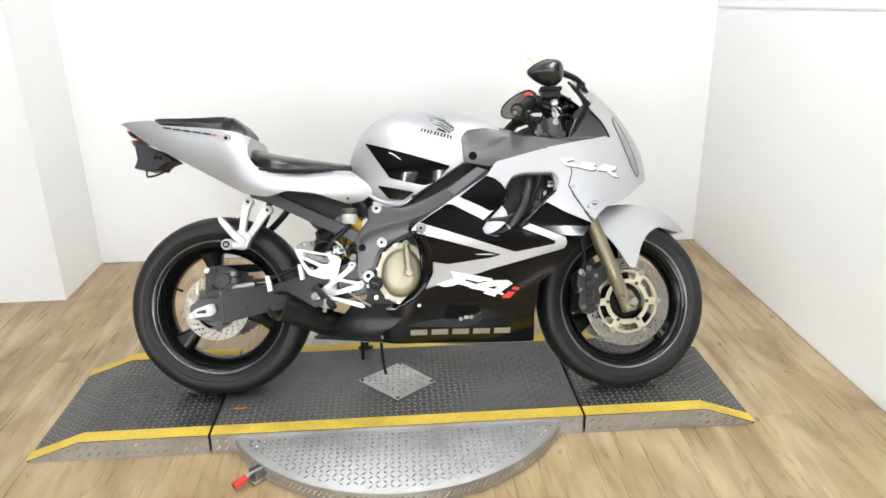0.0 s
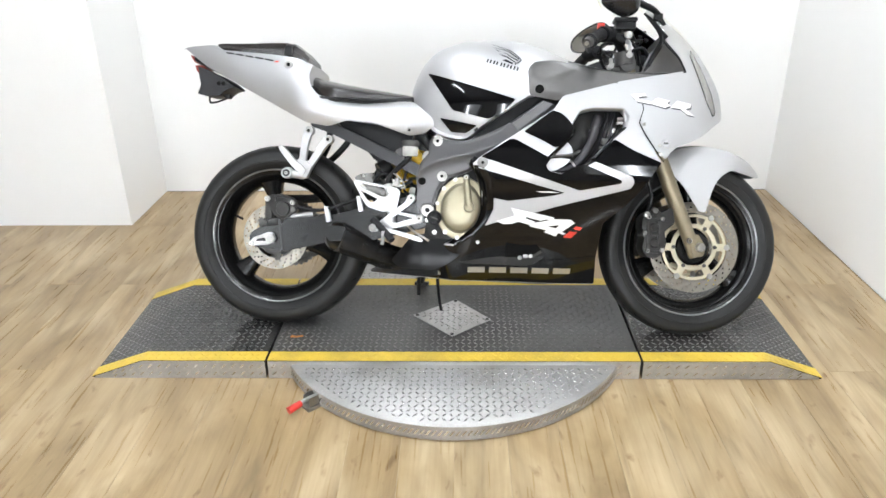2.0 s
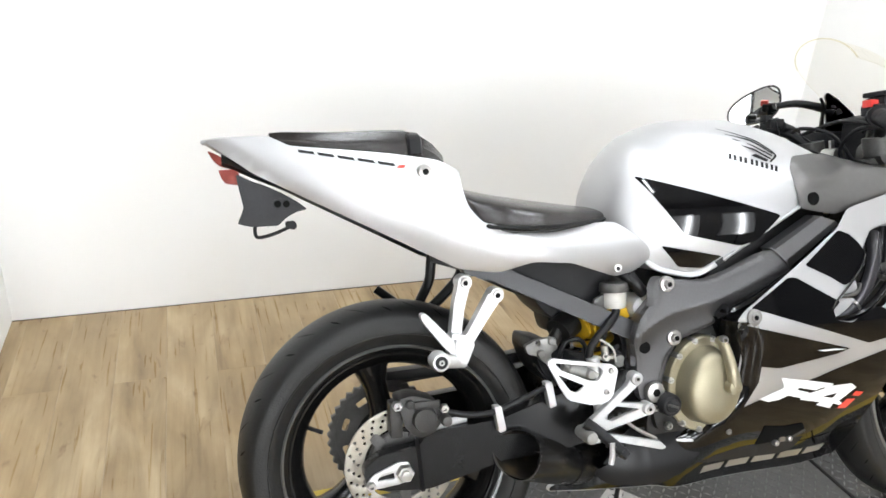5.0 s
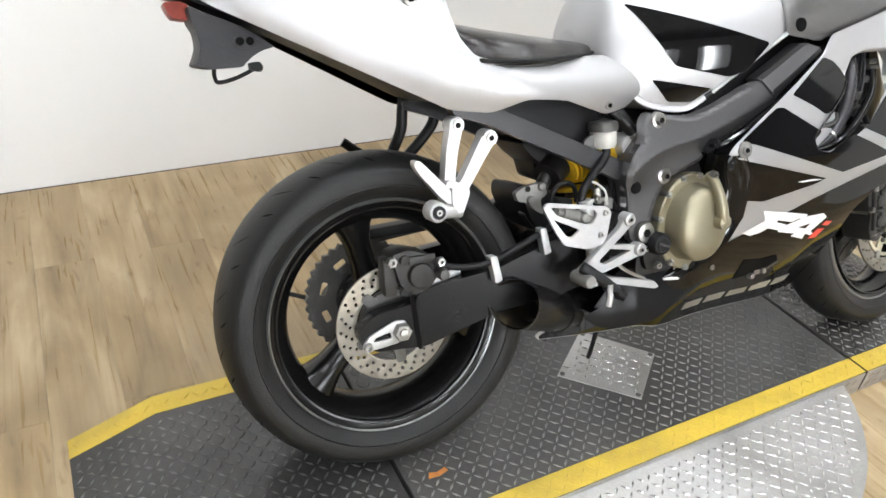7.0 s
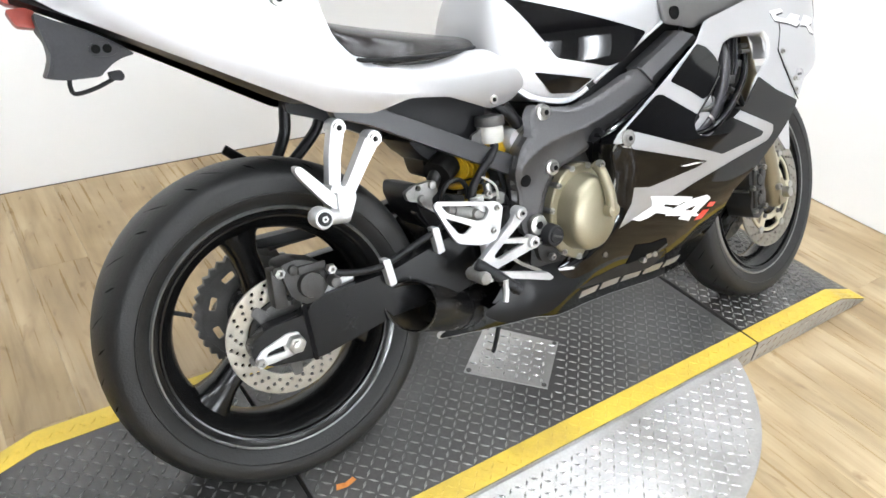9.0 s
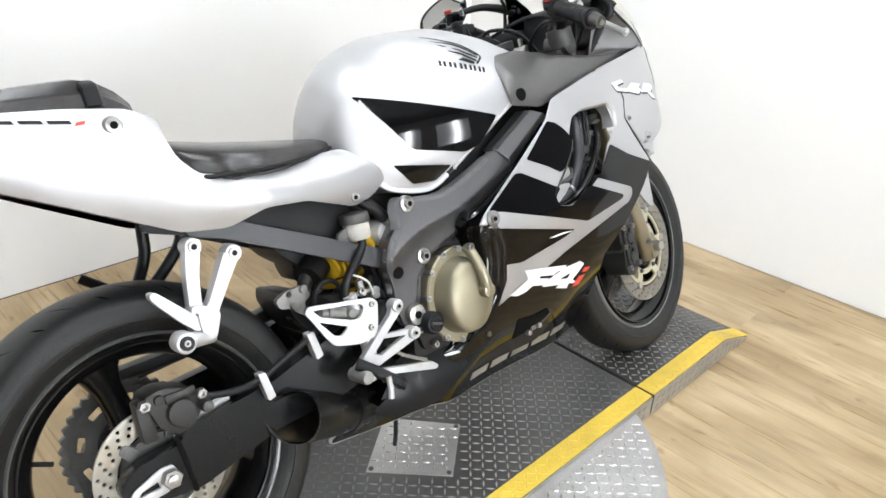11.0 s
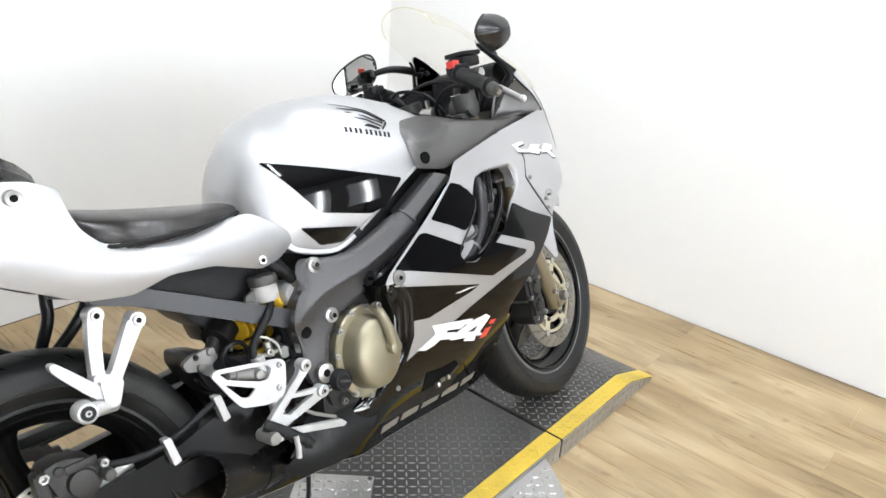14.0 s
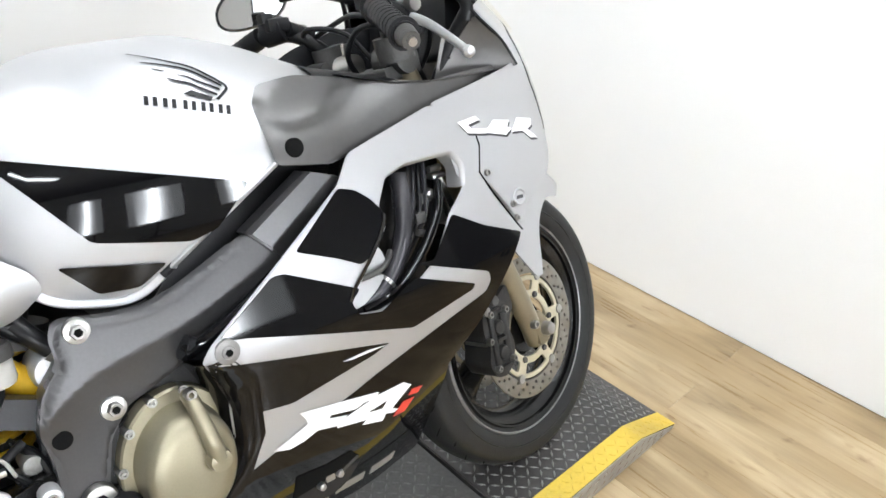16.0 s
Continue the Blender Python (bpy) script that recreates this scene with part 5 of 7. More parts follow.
# engine
motor = part("engine", join(
    plate(rounded([(0.50, 0.30), (0.62, 0.24), (0.85, 0.235), (0.93, 0.30), (0.95, 0.42), (1.00, 0.52), (0.92, 0.62), (0.76, 0.60), (0.62, 0.52), (0.52, 0.46)], 0.03), -0.145, 0.145, (), 0.015),
    plate(rounded([(0.86, 0.46), (1.02, 0.50), (1.06, 0.62), (0.96, 0.70), (0.82, 0.66)], 0.02), -0.13, 0.13, (), 0.012)), ENGINE, bike, "dark grimy engine block")
cov = lathe([(0.004, -0.2195), (0.040, -0.219), (0.058, -0.2165), (0.065, -0.211), (0.069, -0.200), (0.072, -0.172), (0.0735, -0.168), (0.088, -0.168), (0.091, -0.165), (0.091, -0.140)], 64, (0, 0, 0))
for v in cov.verts:
    v.co.x, v.co.z = v.co.x * 0.88 + 0.622 + 0.06 * v.co.z, v.co.z * 1.08 + 0.417
clutch = part("clutch_cover", cov, GOLD, motor, "champagne-coloured round clutch cover")
part("release_arm", join(tube([(0.640, -0.195, 0.512), (0.641, -0.212, 0.500), (0.645, -0.228, 0.46), (0.650, -0.228, 0.425)], (0.010, 0.012), 12, flat=1.0), lathe([(0.004, -0.238), (0.014, -0.236), (0.016, -0.228), (0.016, -0.205)], 24, (0.650, 0, 0.423))), GOLD, clutch)
part("arm_bolt", bolt(0.640, -0.205, 0.515, 0.008, 0.012), STEEL, clutch)
for k in range(9):
    a = radians(75 + 32 * k)
    bx, bz = 0.620 + 0.087 * 0.86 * math.cos(a) + 0.005 * math.sin(a), 0.417 + 0.094 * math.sin(a)
    part("cover_bolt", join(bolt(bx, -0.168, bz, 0.0045, 0.006), lathe([(0.0065, -0.003), (0.0065, 0.02)], 12, (bx, -0.168, bz))), STEEL, clutch)
cap_x, cap_z = 0.5386, 0.3853
part("filler_boss", lathe([(0.0150, -0.1875), (0.0195, -0.187), (0.0225, -0.183), (0.0235, -0.15), (0.0150, -0.15)], 32, (cap_x, 0, cap_z), closed=True), BLACK_PLASTIC, motor, "black filler boss")
part("filler_cap", lathe([(0.002, -0.189), (0.0130, -0.189), (0.0148, -0.187), (0.0148, -0.160)], 28, (cap_x, 0, cap_z)), BLACK_PLASTIC, motor, "black oil filler cap")
slot_bm = box(-0.0125, 0.0125, -0.1925, -0.187, -0.0022, 0.0022, 0.0008)
bmesh.ops.rotate(slot_bm, verts=slot_bm.verts, matrix=Matrix.Rotation(radians(20), 3, "Y"))
for v in slot_bm.verts:
    v.co += Vector((cap_x, 0, cap_z))
part("cap_bar", slot_bm, DULL, motor)
part("case_bolt", bolt(0.5141, -0.158, 0.3766, 0.0075, 0.010, True), STEEL, motor)
part("case_bolt", bolt(0.5392, -0.166, 0.3393, 0.0080, 0.010, True), STEEL, motor)
part("case_web", plate(rounded([(0.505, 0.395), (0.560, 0.420), (0.590, 0.350), (0.560, 0.318), (0.520, 0.330)], 0.012), -0.158, -0.140, (), 0.004), ENGINE, motor)
for hx in (0.52, 0.56, 0.60):
    part("coolant_hose", tube([(hx, -0.10, 0.33), (hx - 0.01, -0.135, 0.30), (hx + 0.03, -0.14, 0.27)], 0.009, 8), BLACK_PLASTIC, motor)

# shock absorber, linkage, reservoir, hoses
coil = []
for k in range(120):
    t = k / 119
    a = t * 2 * math.pi * 6.5
    coil.append((0.435 + 0.06 * t + 0.036 * math.cos(a), -0.02 + 0.036 * math.sin(a), 0.45 + 0.17 * t))
shock = part("shock_absorber", tube([(0.425, -0.02, 0.41), (0.505, -0.02, 0.655)], 0.02, 12), DULL, bike, "shock absorber with a yellow spring")
part("spring", tube(coil, 0.0075, 8, per=1), YELLOW_SPRING, shock, "yellow coil spring")
part("spring_collar", tube([(0.488, -0.02, 0.60), (0.497, -0.02, 0.63)], 0.045, 16), DULL, shock)
part("piggyback", tube([(0.46, -0.085, 0.59), (0.49, -0.080, 0.555)], 0.020, 14), YELLOW_SPRING, shock, "yellow adjuster bottle")
part("shock_link", join(plate(rounded([(0.2654, 0.5111), (0.2870, 0.5214), (0.3274, 0.5252), (0.3373, 0.5014), (0.3204, 0.4917), (0.3275, 0.4600), (0.3054, 0.4749), (0.2926, 0.4888), (0.2712, 0.4938)], 0.006), -0.090, -0.076, [circle(0.2934, 0.5154, 0.006, 10)], 0.003), *[lathe([(0.003, -0.097), (0.007, -0.096), (0.0085, -0.093), (0.0085, -0.088)], 18, (x_, 0, z_)) for x_, z_ in [(0.2982, 0.4941), (0.3232, 0.5173)]]), CAST_GREY, bike, "grimy cast linkage plate", crisp=True)
part("link_arm", join(plate(rounded([(0.30, 0.46), (0.36, 0.49), (0.43, 0.47), (0.46, 0.42), (0.40, 0.40), (0.33, 0.42)], 0.012), -0.055, -0.03, (), 0.006), plate(rounded([(0.34, 0.56), (0.42, 0.575), (0.45, 0.53), (0.40, 0.50), (0.35, 0.52)], 0.012), -0.03, 0.05, (), 0.008)), ENGINE, bike, "grimy dark suspension linkage")
res = part("brake_reservoir", lathe([(0.004, -0.0), (0.017, 0.0), (0.019, 0.006), (0.019, 0.030), (0.016, 0.034)], 28), RESERVOIR, bike, "translucent brake fluid reservoir")
res.scale = (1.35, 1.0, 1.35)
res.location, res.rotation_euler = (0.452, -0.112, 0.580), (radians(90), 0, 0)
part("lid", lathe([(0.003, 0.052), (0.019, 0.051), (0.0215, 0.048), (0.0215, 0.033), (0.017, 0.032)], 28), DULL, res, "grey ribbed lid")
part("reservoir_stay", plate(rounded([(0.405, 0.600), (0.440, 0.615), (0.452, 0.60), (0.425, 0.57), (0.418, 0.545), (0.400, 0.548)], 0.005), -0.118, -0.110, [circle(0.420, 0.575, 0.007, 12)], 0.001), DULL, bike)
part("reservoir_hose", tube([(0.452, -0.112, 0.602), (0.450, -0.125, 0.575), (0.432, -0.135, 0.555), (0.405, -0.137, 0.530), (0.385, -0.138, 0.505), (0.380, -0.138, 0.475)], 0.0085, 10), BLACK_SATIN, bike, "black reservoir hose")
part("breather_hose", tube([(0.47, -0.10, 0.655), (0.50, -0.11, 0.625), (0.535, -0.10, 0.60), (0.55, -0.09, 0.57)], 0.011, 10), BLACK_SATIN, bike)
part("thermostat", join(lathe([(0.004, -0.03), (0.022, -0.028), (0.026, -0.02), (0.026, 0.03)], 20, (0.515, -0.09, 0.575)), tube([(0.515, -0.09, 0.575), (0.54, -0.09, 0.61)], 0.014, 12)), ALU, bike, "aluminium thermostat housing")
for k, pts in enumerate(([(0.40, -0.06, 0.60), (0.44, -0.10, 0.56), (0.43, -0.10, 0.50)], [(0.46, -0.09, 0.55), (0.48, -0.10, 0.50), (0.47, -0.11, 0.44)])):
    part("cable", tube(pts, 0.0045, 8), BLACK_PLASTIC, bike)

part("brake_switch", join(tube([(0.413, -0.143, 0.510), (0.416, -0.143, 0.480)], 0.0075, 12), bolt(0.408, -0.150, 0.492, 0.007, 0.008, True), box(0.398, 0.432, -0.148, -0.138, 0.482, 0.490, 0.002)), STEEL, bike, "small steel brake light switch")
part("switch_wire", tube([(0.402, -0.143, 0.524), (0.416, -0.146, 0.516), (0.432, -0.146, 0.500), (0.440, -0.140, 0.474)], 0.0024, 8), RESERVOIR, bike, "thin pale wire")
part("brake_cylinder", join(tube([(0.330, -0.150, 0.474), (0.392, -0.150, 0.452)], 0.0125, 14), tube([(0.318, -0.150, 0.478), (0.332, -0.150, 0.473)], 0.009, 12), lathe([(0.003, -0.012), (0.008, -0.011), (0.010, -0.004), (0.010, 0.004)], 14, (0.372, -0.158, 0.461))), CAST_GREY, bike, "grimy cast brake cylinder")
part("hose_loop", tube([(0.332, -0.105, 0.478), (0.336, -0.108, 0.502), (0.350, -0.110, 0.519), (0.374, -0.110, 0.520), (0.388, -0.108, 0.504), (0.390, -0.108, 0.480)], 0.0048, 10), BLACK_SATIN, bike, "black looped hose")
part("spring_seat", join(tube([(0.345, -0.075, 0.530), (0.378, -0.060, 0.548)], 0.030, 18), tube([(0.330, -0.070, 0.505), (0.352, -0.070, 0.540)], 0.014, 10)), ENGINE, bike, "grimy black rubber boot")
part("spring_preload", join(*[tube([(0.392 + 0.014 * k, -0.060, 0.538 - 0.002 * k), (0.398 + 0.014 * k, -0.058, 0.541 - 0.002 * k)], 0.034 - 0.002 * k, 22) for k in range(3)]), YELLOW_SPRING, bike, "yellow ribbed preload collar")
part("coolant_elbow", join(tube([(0.532, -0.095, 0.545), (0.534, -0.098, 0.578), (0.520, -0.095, 0.602)], (0.024, 0.017), 16), lathe([(0.004, -0.012), (0.010, -0.011), (0.012, 0.0)], 14, (0.545, -0.112, 0.590))), RESERVOIR, bike, "pale cast coolant elbow")
part("coolant_hose", tube([(0.548, -0.108, 0.566), (0.528, -0.112, 0.592), (0.505, -0.112, 0.622), (0.490, -0.105, 0.645)], (0.011, 0.014), 14), BLACK_SATIN, bike, "black coolant hose")
part("hose_clip", tube([(0.524, -0.112, 0.597), (0.519, -0.112, 0.603)], 0.0150, 16), STEEL, bike)
for pts, r_ in (([(0.445, -0.09, 0.50), (0.470, -0.11, 0.475), (0.478, -0.12, 0.44), (0.470, -0.12, 0.40)], 0.006), ([(0.430, -0.10, 0.47), (0.455, -0.12, 0.445), (0.462, -0.12, 0.41)], 0.0045), ([(0.50, -0.11, 0.46), (0.49, -0.125, 0.43), (0.492, -0.128, 0.39)], 0.005)):
    part("loose_hose", tube(pts, r_, 8), BLACK_SATIN, bike)
part("engine_lug", join(lathe([(0.004, -0.118), (0.012, -0.117), (0.014, -0.11), (0.014, -0.08)], 16, (0.462, 0, 0.468)), box(0.440, 0.490, -0.105, -0.08, 0.44, 0.46, 0.006)), CAST_GREY, bike, "grimy cast engine lug")

# rider's foot controls
foot = part("footrest_hanger", join(
    plate(rounded([(0.4556, 0.4542), (0.4688, 0.4538), (0.4775, 0.4434), (0.4730, 0.4348), (0.3650, 0.3528), (0.3496, 0.3448), (0.3389, 0.3466), (0.3452, 0.3572), (0.4445, 0.4335)], 0.005), -0.176, -0.162, (), 0.0025),
    plate(rounded([(0.4075, 0.4041), (0.4916, 0.3904), (0.5049, 0.3798), (0.5001, 0.3696), (0.3992, 0.3466), (0.3550, 0.3456), (0.3505, 0.3524), (0.3735, 0.3637)], 0.006), -0.173, -0.161, [rounded([(0.4197, 0.3943), (0.4731, 0.3829), (0.4106, 0.3642), (0.3924, 0.3734)], 0.004)], 0.0025)), ALU, bike, "cast aluminium footrest hanger", crisp=True)
for bx, bz in [(0.4646, 0.4461), (0.4908, 0.3821)]:
    part("eye", lathe([(0.007, -0.182), (0.0115, -0.181), (0.013, -0.178), (0.013, -0.158)], 24, (bx, 0, bz)), ALU, foot)
    socket(bx, -0.1835, bz, 0.0036, foot)
    part("eye_bolt", bolt(bx, -0.178, bz, 0.0065, 0.006), STEEL, foot)
part("heel_guard", plate(rounded([(0.2776, 0.4941), (0.2875, 0.5019), (0.4173, 0.4774), (0.4286, 0.4659), (0.4175, 0.4168), (0.4067, 0.4032), (0.3705, 0.4012), (0.3225, 0.4155), (0.3089, 0.4344)], 0.007), -0.170, -0.164, [rounded([(0.2929, 0.4927), (0.3896, 0.4749), (0.3968, 0.4652), (0.3849, 0.4487), (0.3679, 0.4496), (0.3077, 0.4756)], 0.006), rounded([(0.2994, 0.4693), (0.3566, 0.4411), (0.3394, 0.4289), (0.3251, 0.4346)], 0.005)], 0.002), ALU, foot, "white-silver triangular heel guard", crisp=True)
for x_, z_ in [(0.4136, 0.4659), (0.4027, 0.4239)]:
    part("guard_bolt", bolt(x_, -0.170, z_, 0.006, 0.005), STEEL, foot)
peg_line = [(0.3456, 0.3753), (0.3778, 0.3483), (0.4122, 0.3144)]
part("footpeg", tube([(x_, -0.190 - 0.02 * k, z_) for k, (x_, z_) in enumerate(peg_line)], (0.0115, 0.0095), 12, flat=1.3), BLACK_PLASTIC, foot, "black ribbed rubber footpeg")
for k in range(6):
    a, b = Vector((peg_line[0][0], -0.190, peg_line[0][1])), Vector((peg_line[2][0], -0.230, peg_line[2][1]))
    part("peg_rib", tube([a.lerp(b, 0.12 + 0.15 * k), a.lerp(b, 0.16 + 0.15 * k)], 0.0118, 10, flat=1.25), BLACK_PLASTIC, foot)
part("peg_feeler", tube([(x_, -0.226, z_) for x_, z_ in [(0.3831, 0.3426), (0.3832, 0.3194), (0.3795, 0.3009)]], 0.0055, 8), ALU, foot)
part("brake_pedal", plate(rounded([(0.3448, 0.3504), (0.3801, 0.3548), (0.4964, 0.3255), (0.5076, 0.3131), (0.4986, 0.3095), (0.3828, 0.3430), (0.3515, 0.3392)], 0.003), -0.212, -0.200, (), 0.003), ALU, foot, "bright brake pedal", crisp=True)
part("pedal_pivot", lathe([(0.004, -0.218), (0.011, -0.217), (0.013, -0.21), (0.013, -0.165)], 20, (0.3478, 0, 0.3514)), CAST_GREY, foot)
part("master_cylinder", tube([(0.385, -0.145, 0.49), (0.395, -0.148, 0.43), (0.40, -0.15, 0.36)], 0.013, 12), ALU, foot)
part("pedal_spring", tube([(0.44, -0.15, 0.37), (0.47, -0.152, 0.34), (0.52, -0.155, 0.31)], 0.004, 6), STEEL, foot)

# exhaust
SOOT = mat("pipe_soot", (0.013, 0.011, 0.008), 0.7, 0.2, vary=0.5, scale=40, fine=200, bump=0.3, dirt=(0.09, 0.065, 0.03), dirt_amount=0.5, spec=0.2)


def slashed(points, r, caps=False):
    """A pipe whose first end is cut at a slant that opens outwards."""
    bm = tube(points, r, 32, caps=caps)
    bm.verts.ensure_lookup_table()
    c, d = Vector(points[0]), (Vector(points[1]) - Vector(points[0])).normalized()
    for i in range(32):
        v = bm.verts[i]
        v.co += d * (c.y - v.co.y) * 0.7
    return bm


pipe_axis = [(0.222, -0.158, 0.316), (0.275, -0.134, 0.292), (0.34, -0.095, 0.262), (0.42, -0.045, 0.235), (0.52, 0.0, 0.225)]
ex = part("exhaust", slashed(pipe_axis, (0.046, 0.040)), PIPE, bike, "short black slash-cut exhaust pipe")
part("pipe_mouth", join(slashed([(0.223, -0.158, 0.316), (0.275, -0.134, 0.292), (0.30, -0.120, 0.281)], (0.0435, 0.040)), tube([(0.296, -0.122, 0.283), (0.302, -0.118, 0.280)], 0.041, 28)), SOOT, ex, "sooty brown inside of the pipe")
part("pipe_lip", slashed([(0.2215, -0.1585, 0.3163), (0.226, -0.156, 0.314)], (0.0462, 0.0462)), DULL, ex)
part("baffle", tube([(0.262, -0.138, 0.290), (0.300, -0.120, 0.280)], 0.020, 18, caps=False), SOOT, ex, "sooty inner baffle")
part("baffle_core", tube([(0.285, -0.127, 0.284), (0.300, -0.120, 0.280)], 0.019, 18), GAP, ex)
part("pipe_joint", tube([(0.345, -0.092, 0.260), (0.37, -0.076, 0.251)], 0.0445, 24), PIPE, ex)

# side fairing with its opening, belly, nose
HOLE = rounded([(0.9557, 0.6811), (0.9788, 0.7189), (1.0151, 0.7291), (1.1105, 0.7293), (1.1273, 0.7053), (1.1198, 0.6690), (1.0824, 0.6355), (1.0431, 0.5738), (0.9910, 0.5447), (0.9287, 0.5300), (0.8898, 0.5378), (0.8795, 0.5593), (0.9305, 0.6152), (0.9617, 0.6503)], 0.008)
SIDE = rounded([(0.9019, 0.7241), (0.9283, 0.7636), (0.9730, 0.7755), (1.0840, 0.8040), (1.1379, 0.7746), (1.1652, 0.7287), (1.1533, 0.6831), (1.1732, 0.6466), (1.2268, 0.5670), (1.1618, 0.4717), (1.1266, 0.4327), (1.0643, 0.3793), (1.0543, 0.2671), (1.0611, 0.1688), (0.5924, 0.1769), (0.3155, 0.1937), (0.3133, 0.2063), (0.4101, 0.2571), (0.5072, 0.2901), (0.5823, 0.3086), (0.6423, 0.3471), (0.6880, 0.4234), (0.6879, 0.4865), (0.6713, 0.5315), (0.6576, 0.5530), (0.6722, 0.5705), (0.7440, 0.6188)], 0.008)
side = part("side_fairing", sheet(SIDE, fairing, [HOLE], 0.006, 0.02), SILVER, bike, "silver side fairing with glossy black panels", width=fairing)
lip = []
for x_, y_, z_ in smooth_path([(a, -fairing(a, b), b) for a, b in [(0.4099, 0.2552), (0.5072, 0.2901), (0.5823, 0.3086), (0.6423, 0.3471), (0.6880, 0.4234), (0.6879, 0.4865), (0.6713, 0.5315), (0.6576, 0.5530)]], 6):
    lip.append([(x_ + 0.001, y_ - 0.001, z_), (x_ - 0.004, y_ + 0.002, z_), (x_ - 0.008, y_ + 0.012, z_), (x_ - 0.012, min(y_ + 0.04, -0.14), z_ + 0.002), (x_ - 0.014, min(y_ + 0.09, -0.10), z_ + 0.004)])
part("fairing_lip", loft(lip, closed=False, caps=False), BLACK_GLOSS, side, "glossy black inward lip of the fairing", angle=80)
hole_lip = []
mid_x, mid_z = sum(p_[0] for p_ in HOLE) / len(HOLE), sum(p_[1] for p_ in HOLE) / len(HOLE)
for x_, z_ in [p_ for p_ in HOLE if p_[1] > 0.672]:
    w_ = -fairing(x_, z_)
    hole_lip.append([(x_ + (mid_x - x_) * k, w_ + y_, z_ + (mid_z - z_) * k) for k, y_ in ((-0.01, -0.0005), (0.02, 0.001), (0.05, 0.006), (0.07, 0.016), (0.075, 0.034))])
part("opening_lip", loft(hole_lip, closed=False, caps=False), SILVER, side, "silver inward lip of the opening", angle=80)
BLACKS = (
    [(0.8124, 0.6550), (0.8982, 0.7209), (0.9232, 0.7125), (0.9447, 0.6948), (0.9600, 0.6740), (0.9605, 0.6560), (0.9480, 0.6350), (0.9305, 0.6160), (0.9073, 0.6079), (0.8729, 0.6274)],
    [(0.6847, 0.5773), (0.7710, 0.6326), (0.7887, 0.6322), (0.8976, 0.5749), (0.8795, 0.5593), (0.8898, 0.5378), (0.9287, 0.5282), (0.9734, 0.5521), (0.9966, 0.5588), (1.1140, 0.5103), (1.1089, 0.5015), (0.9859, 0.4789)],
    [(0.6646, 0.5458), (0.7864, 0.5150), (0.9431, 0.4725), (0.9109, 0.4624), (0.7710, 0.4435), (0.6924, 0.4577), (0.6861, 0.4866)],
    [(1.0842, 0.6354), (1.1460, 0.6005), (1.2268, 0.5670), (1.1618, 0.4717), (1.1266, 0.4327), (1.0643, 0.3793), (1.0543, 0.2671), (1.0610, 0.1709), (0.5926, 0.1791), (0.3177, 0.1958), (0.3189, 0.2042), (0.4118, 0.2552), (0.5089, 0.2882), (0.5841, 0.3067), (0.6423, 0.3453), (0.7482, 0.3801), (0.8748, 0.4142), (0.9108, 0.4262), (1.1398, 0.4866), (1.1500, 0.5042), (1.1443, 0.5222), (1.0041, 0.5781), (1.0360, 0.5758)],
)
for k, outline in enumerate(BLACKS):
    marks("black_panel", [rounded(outline, 0.006, 3)], fairing, BLACK_GLOSS, side, 0.0010 + 0.0001 * k, "glossy black fairing panel")
marks("edge_band", [[(0.6422, 0.3434), (0.6897, 0.4233), (0.6897, 0.4865), (0.6731, 0.5314), (0.6612, 0.5512), (0.6900, 0.5520), (0.7080, 0.5309), (0.7250, 0.4843), (0.7250, 0.4172), (0.6868, 0.3380), (0.6380, 0.2995), (0.6006, 0.3047)]], fairing, BLACK_GLOSS, side, 0.0026, "glossy black edge band")
# the scoop's shade painted as a flat dark patch, its lit edge as a grey strip
marks("scoop", [rounded([(0.7667, 0.3106), (0.8212, 0.3023), (0.8650, 0.3052), (0.8775, 0.2883), (0.8492, 0.2705), (0.7953, 0.2555), (0.7640, 0.2535)], 0.004)], fairing, GAP, side, 0.0030, "dark scoop in the lower fairing")
marks("scoop_edge", [[(0.7953, 0.2555), (0.8492, 0.2705), (0.8775, 0.2883), (0.8829, 0.2820), (0.8556, 0.2625), (0.8012, 0.2465)]], fairing, DULL, side, 0.0034)
sy = -fairing(0.835, 0.268)
part("scoop_bracket", join(box(0.822, 0.838, sy - 0.006, sy + 0.010, 0.262, 0.296, 0.002), *[lathe([(0.002, -0.012), (0.0055, -0.011), (0.0065, -0.006), (0.0065, 0.0)], 14, (bx_, sy, bz_)) for bx_, bz_ in ((0.812, 0.262), (0.846, 0.268))]), STEEL, side, "small steel bracket in the scoop")
marks("panel_gap", [[(0.6300, 0.2405), (0.7500, 0.2440), (0.8700, 0.2520), (1.0480, 0.2700), (1.0480, 0.2685), (0.8700, 0.2503), (0.7500, 0.2424), (0.6300, 0.2390)]], fairing, GAP, side, 0.0018, "dark joint of the lower fairing")
marks("white_stripe", [rounded([(0.6595, 0.5583), (0.6829, 0.5738), (0.7165, 0.5678), (0.9859, 0.4789), (0.9735, 0.4683), (0.9431, 0.4707), (0.6770, 0.5438)], 0.003)], fairing, SILVER, side, 0.0022)

part("rear_belly_panel", sheet(rounded([(0.4682, 0.3297), (0.5209, 0.3306), (0.5666, 0.3339), (0.6237, 0.2697), (0.5893, 0.2407), (0.5382, 0.2157), (0.4232, 0.2189), (0.3937, 0.2410)], 0.012), lambda x, z: 0.158 - 2.6 * (z - 0.245) ** 2 - 0.9 * max(0.0, 0.50 - x) ** 1.5, (), 0.004, 0.012), BLACK_SATIN, bike, "black rear belly panel", width=lambda x, z: 0.158 - 2.6 * (z - 0.245) ** 2 - 0.9 * max(0.0, 0.50 - x) ** 1.5)
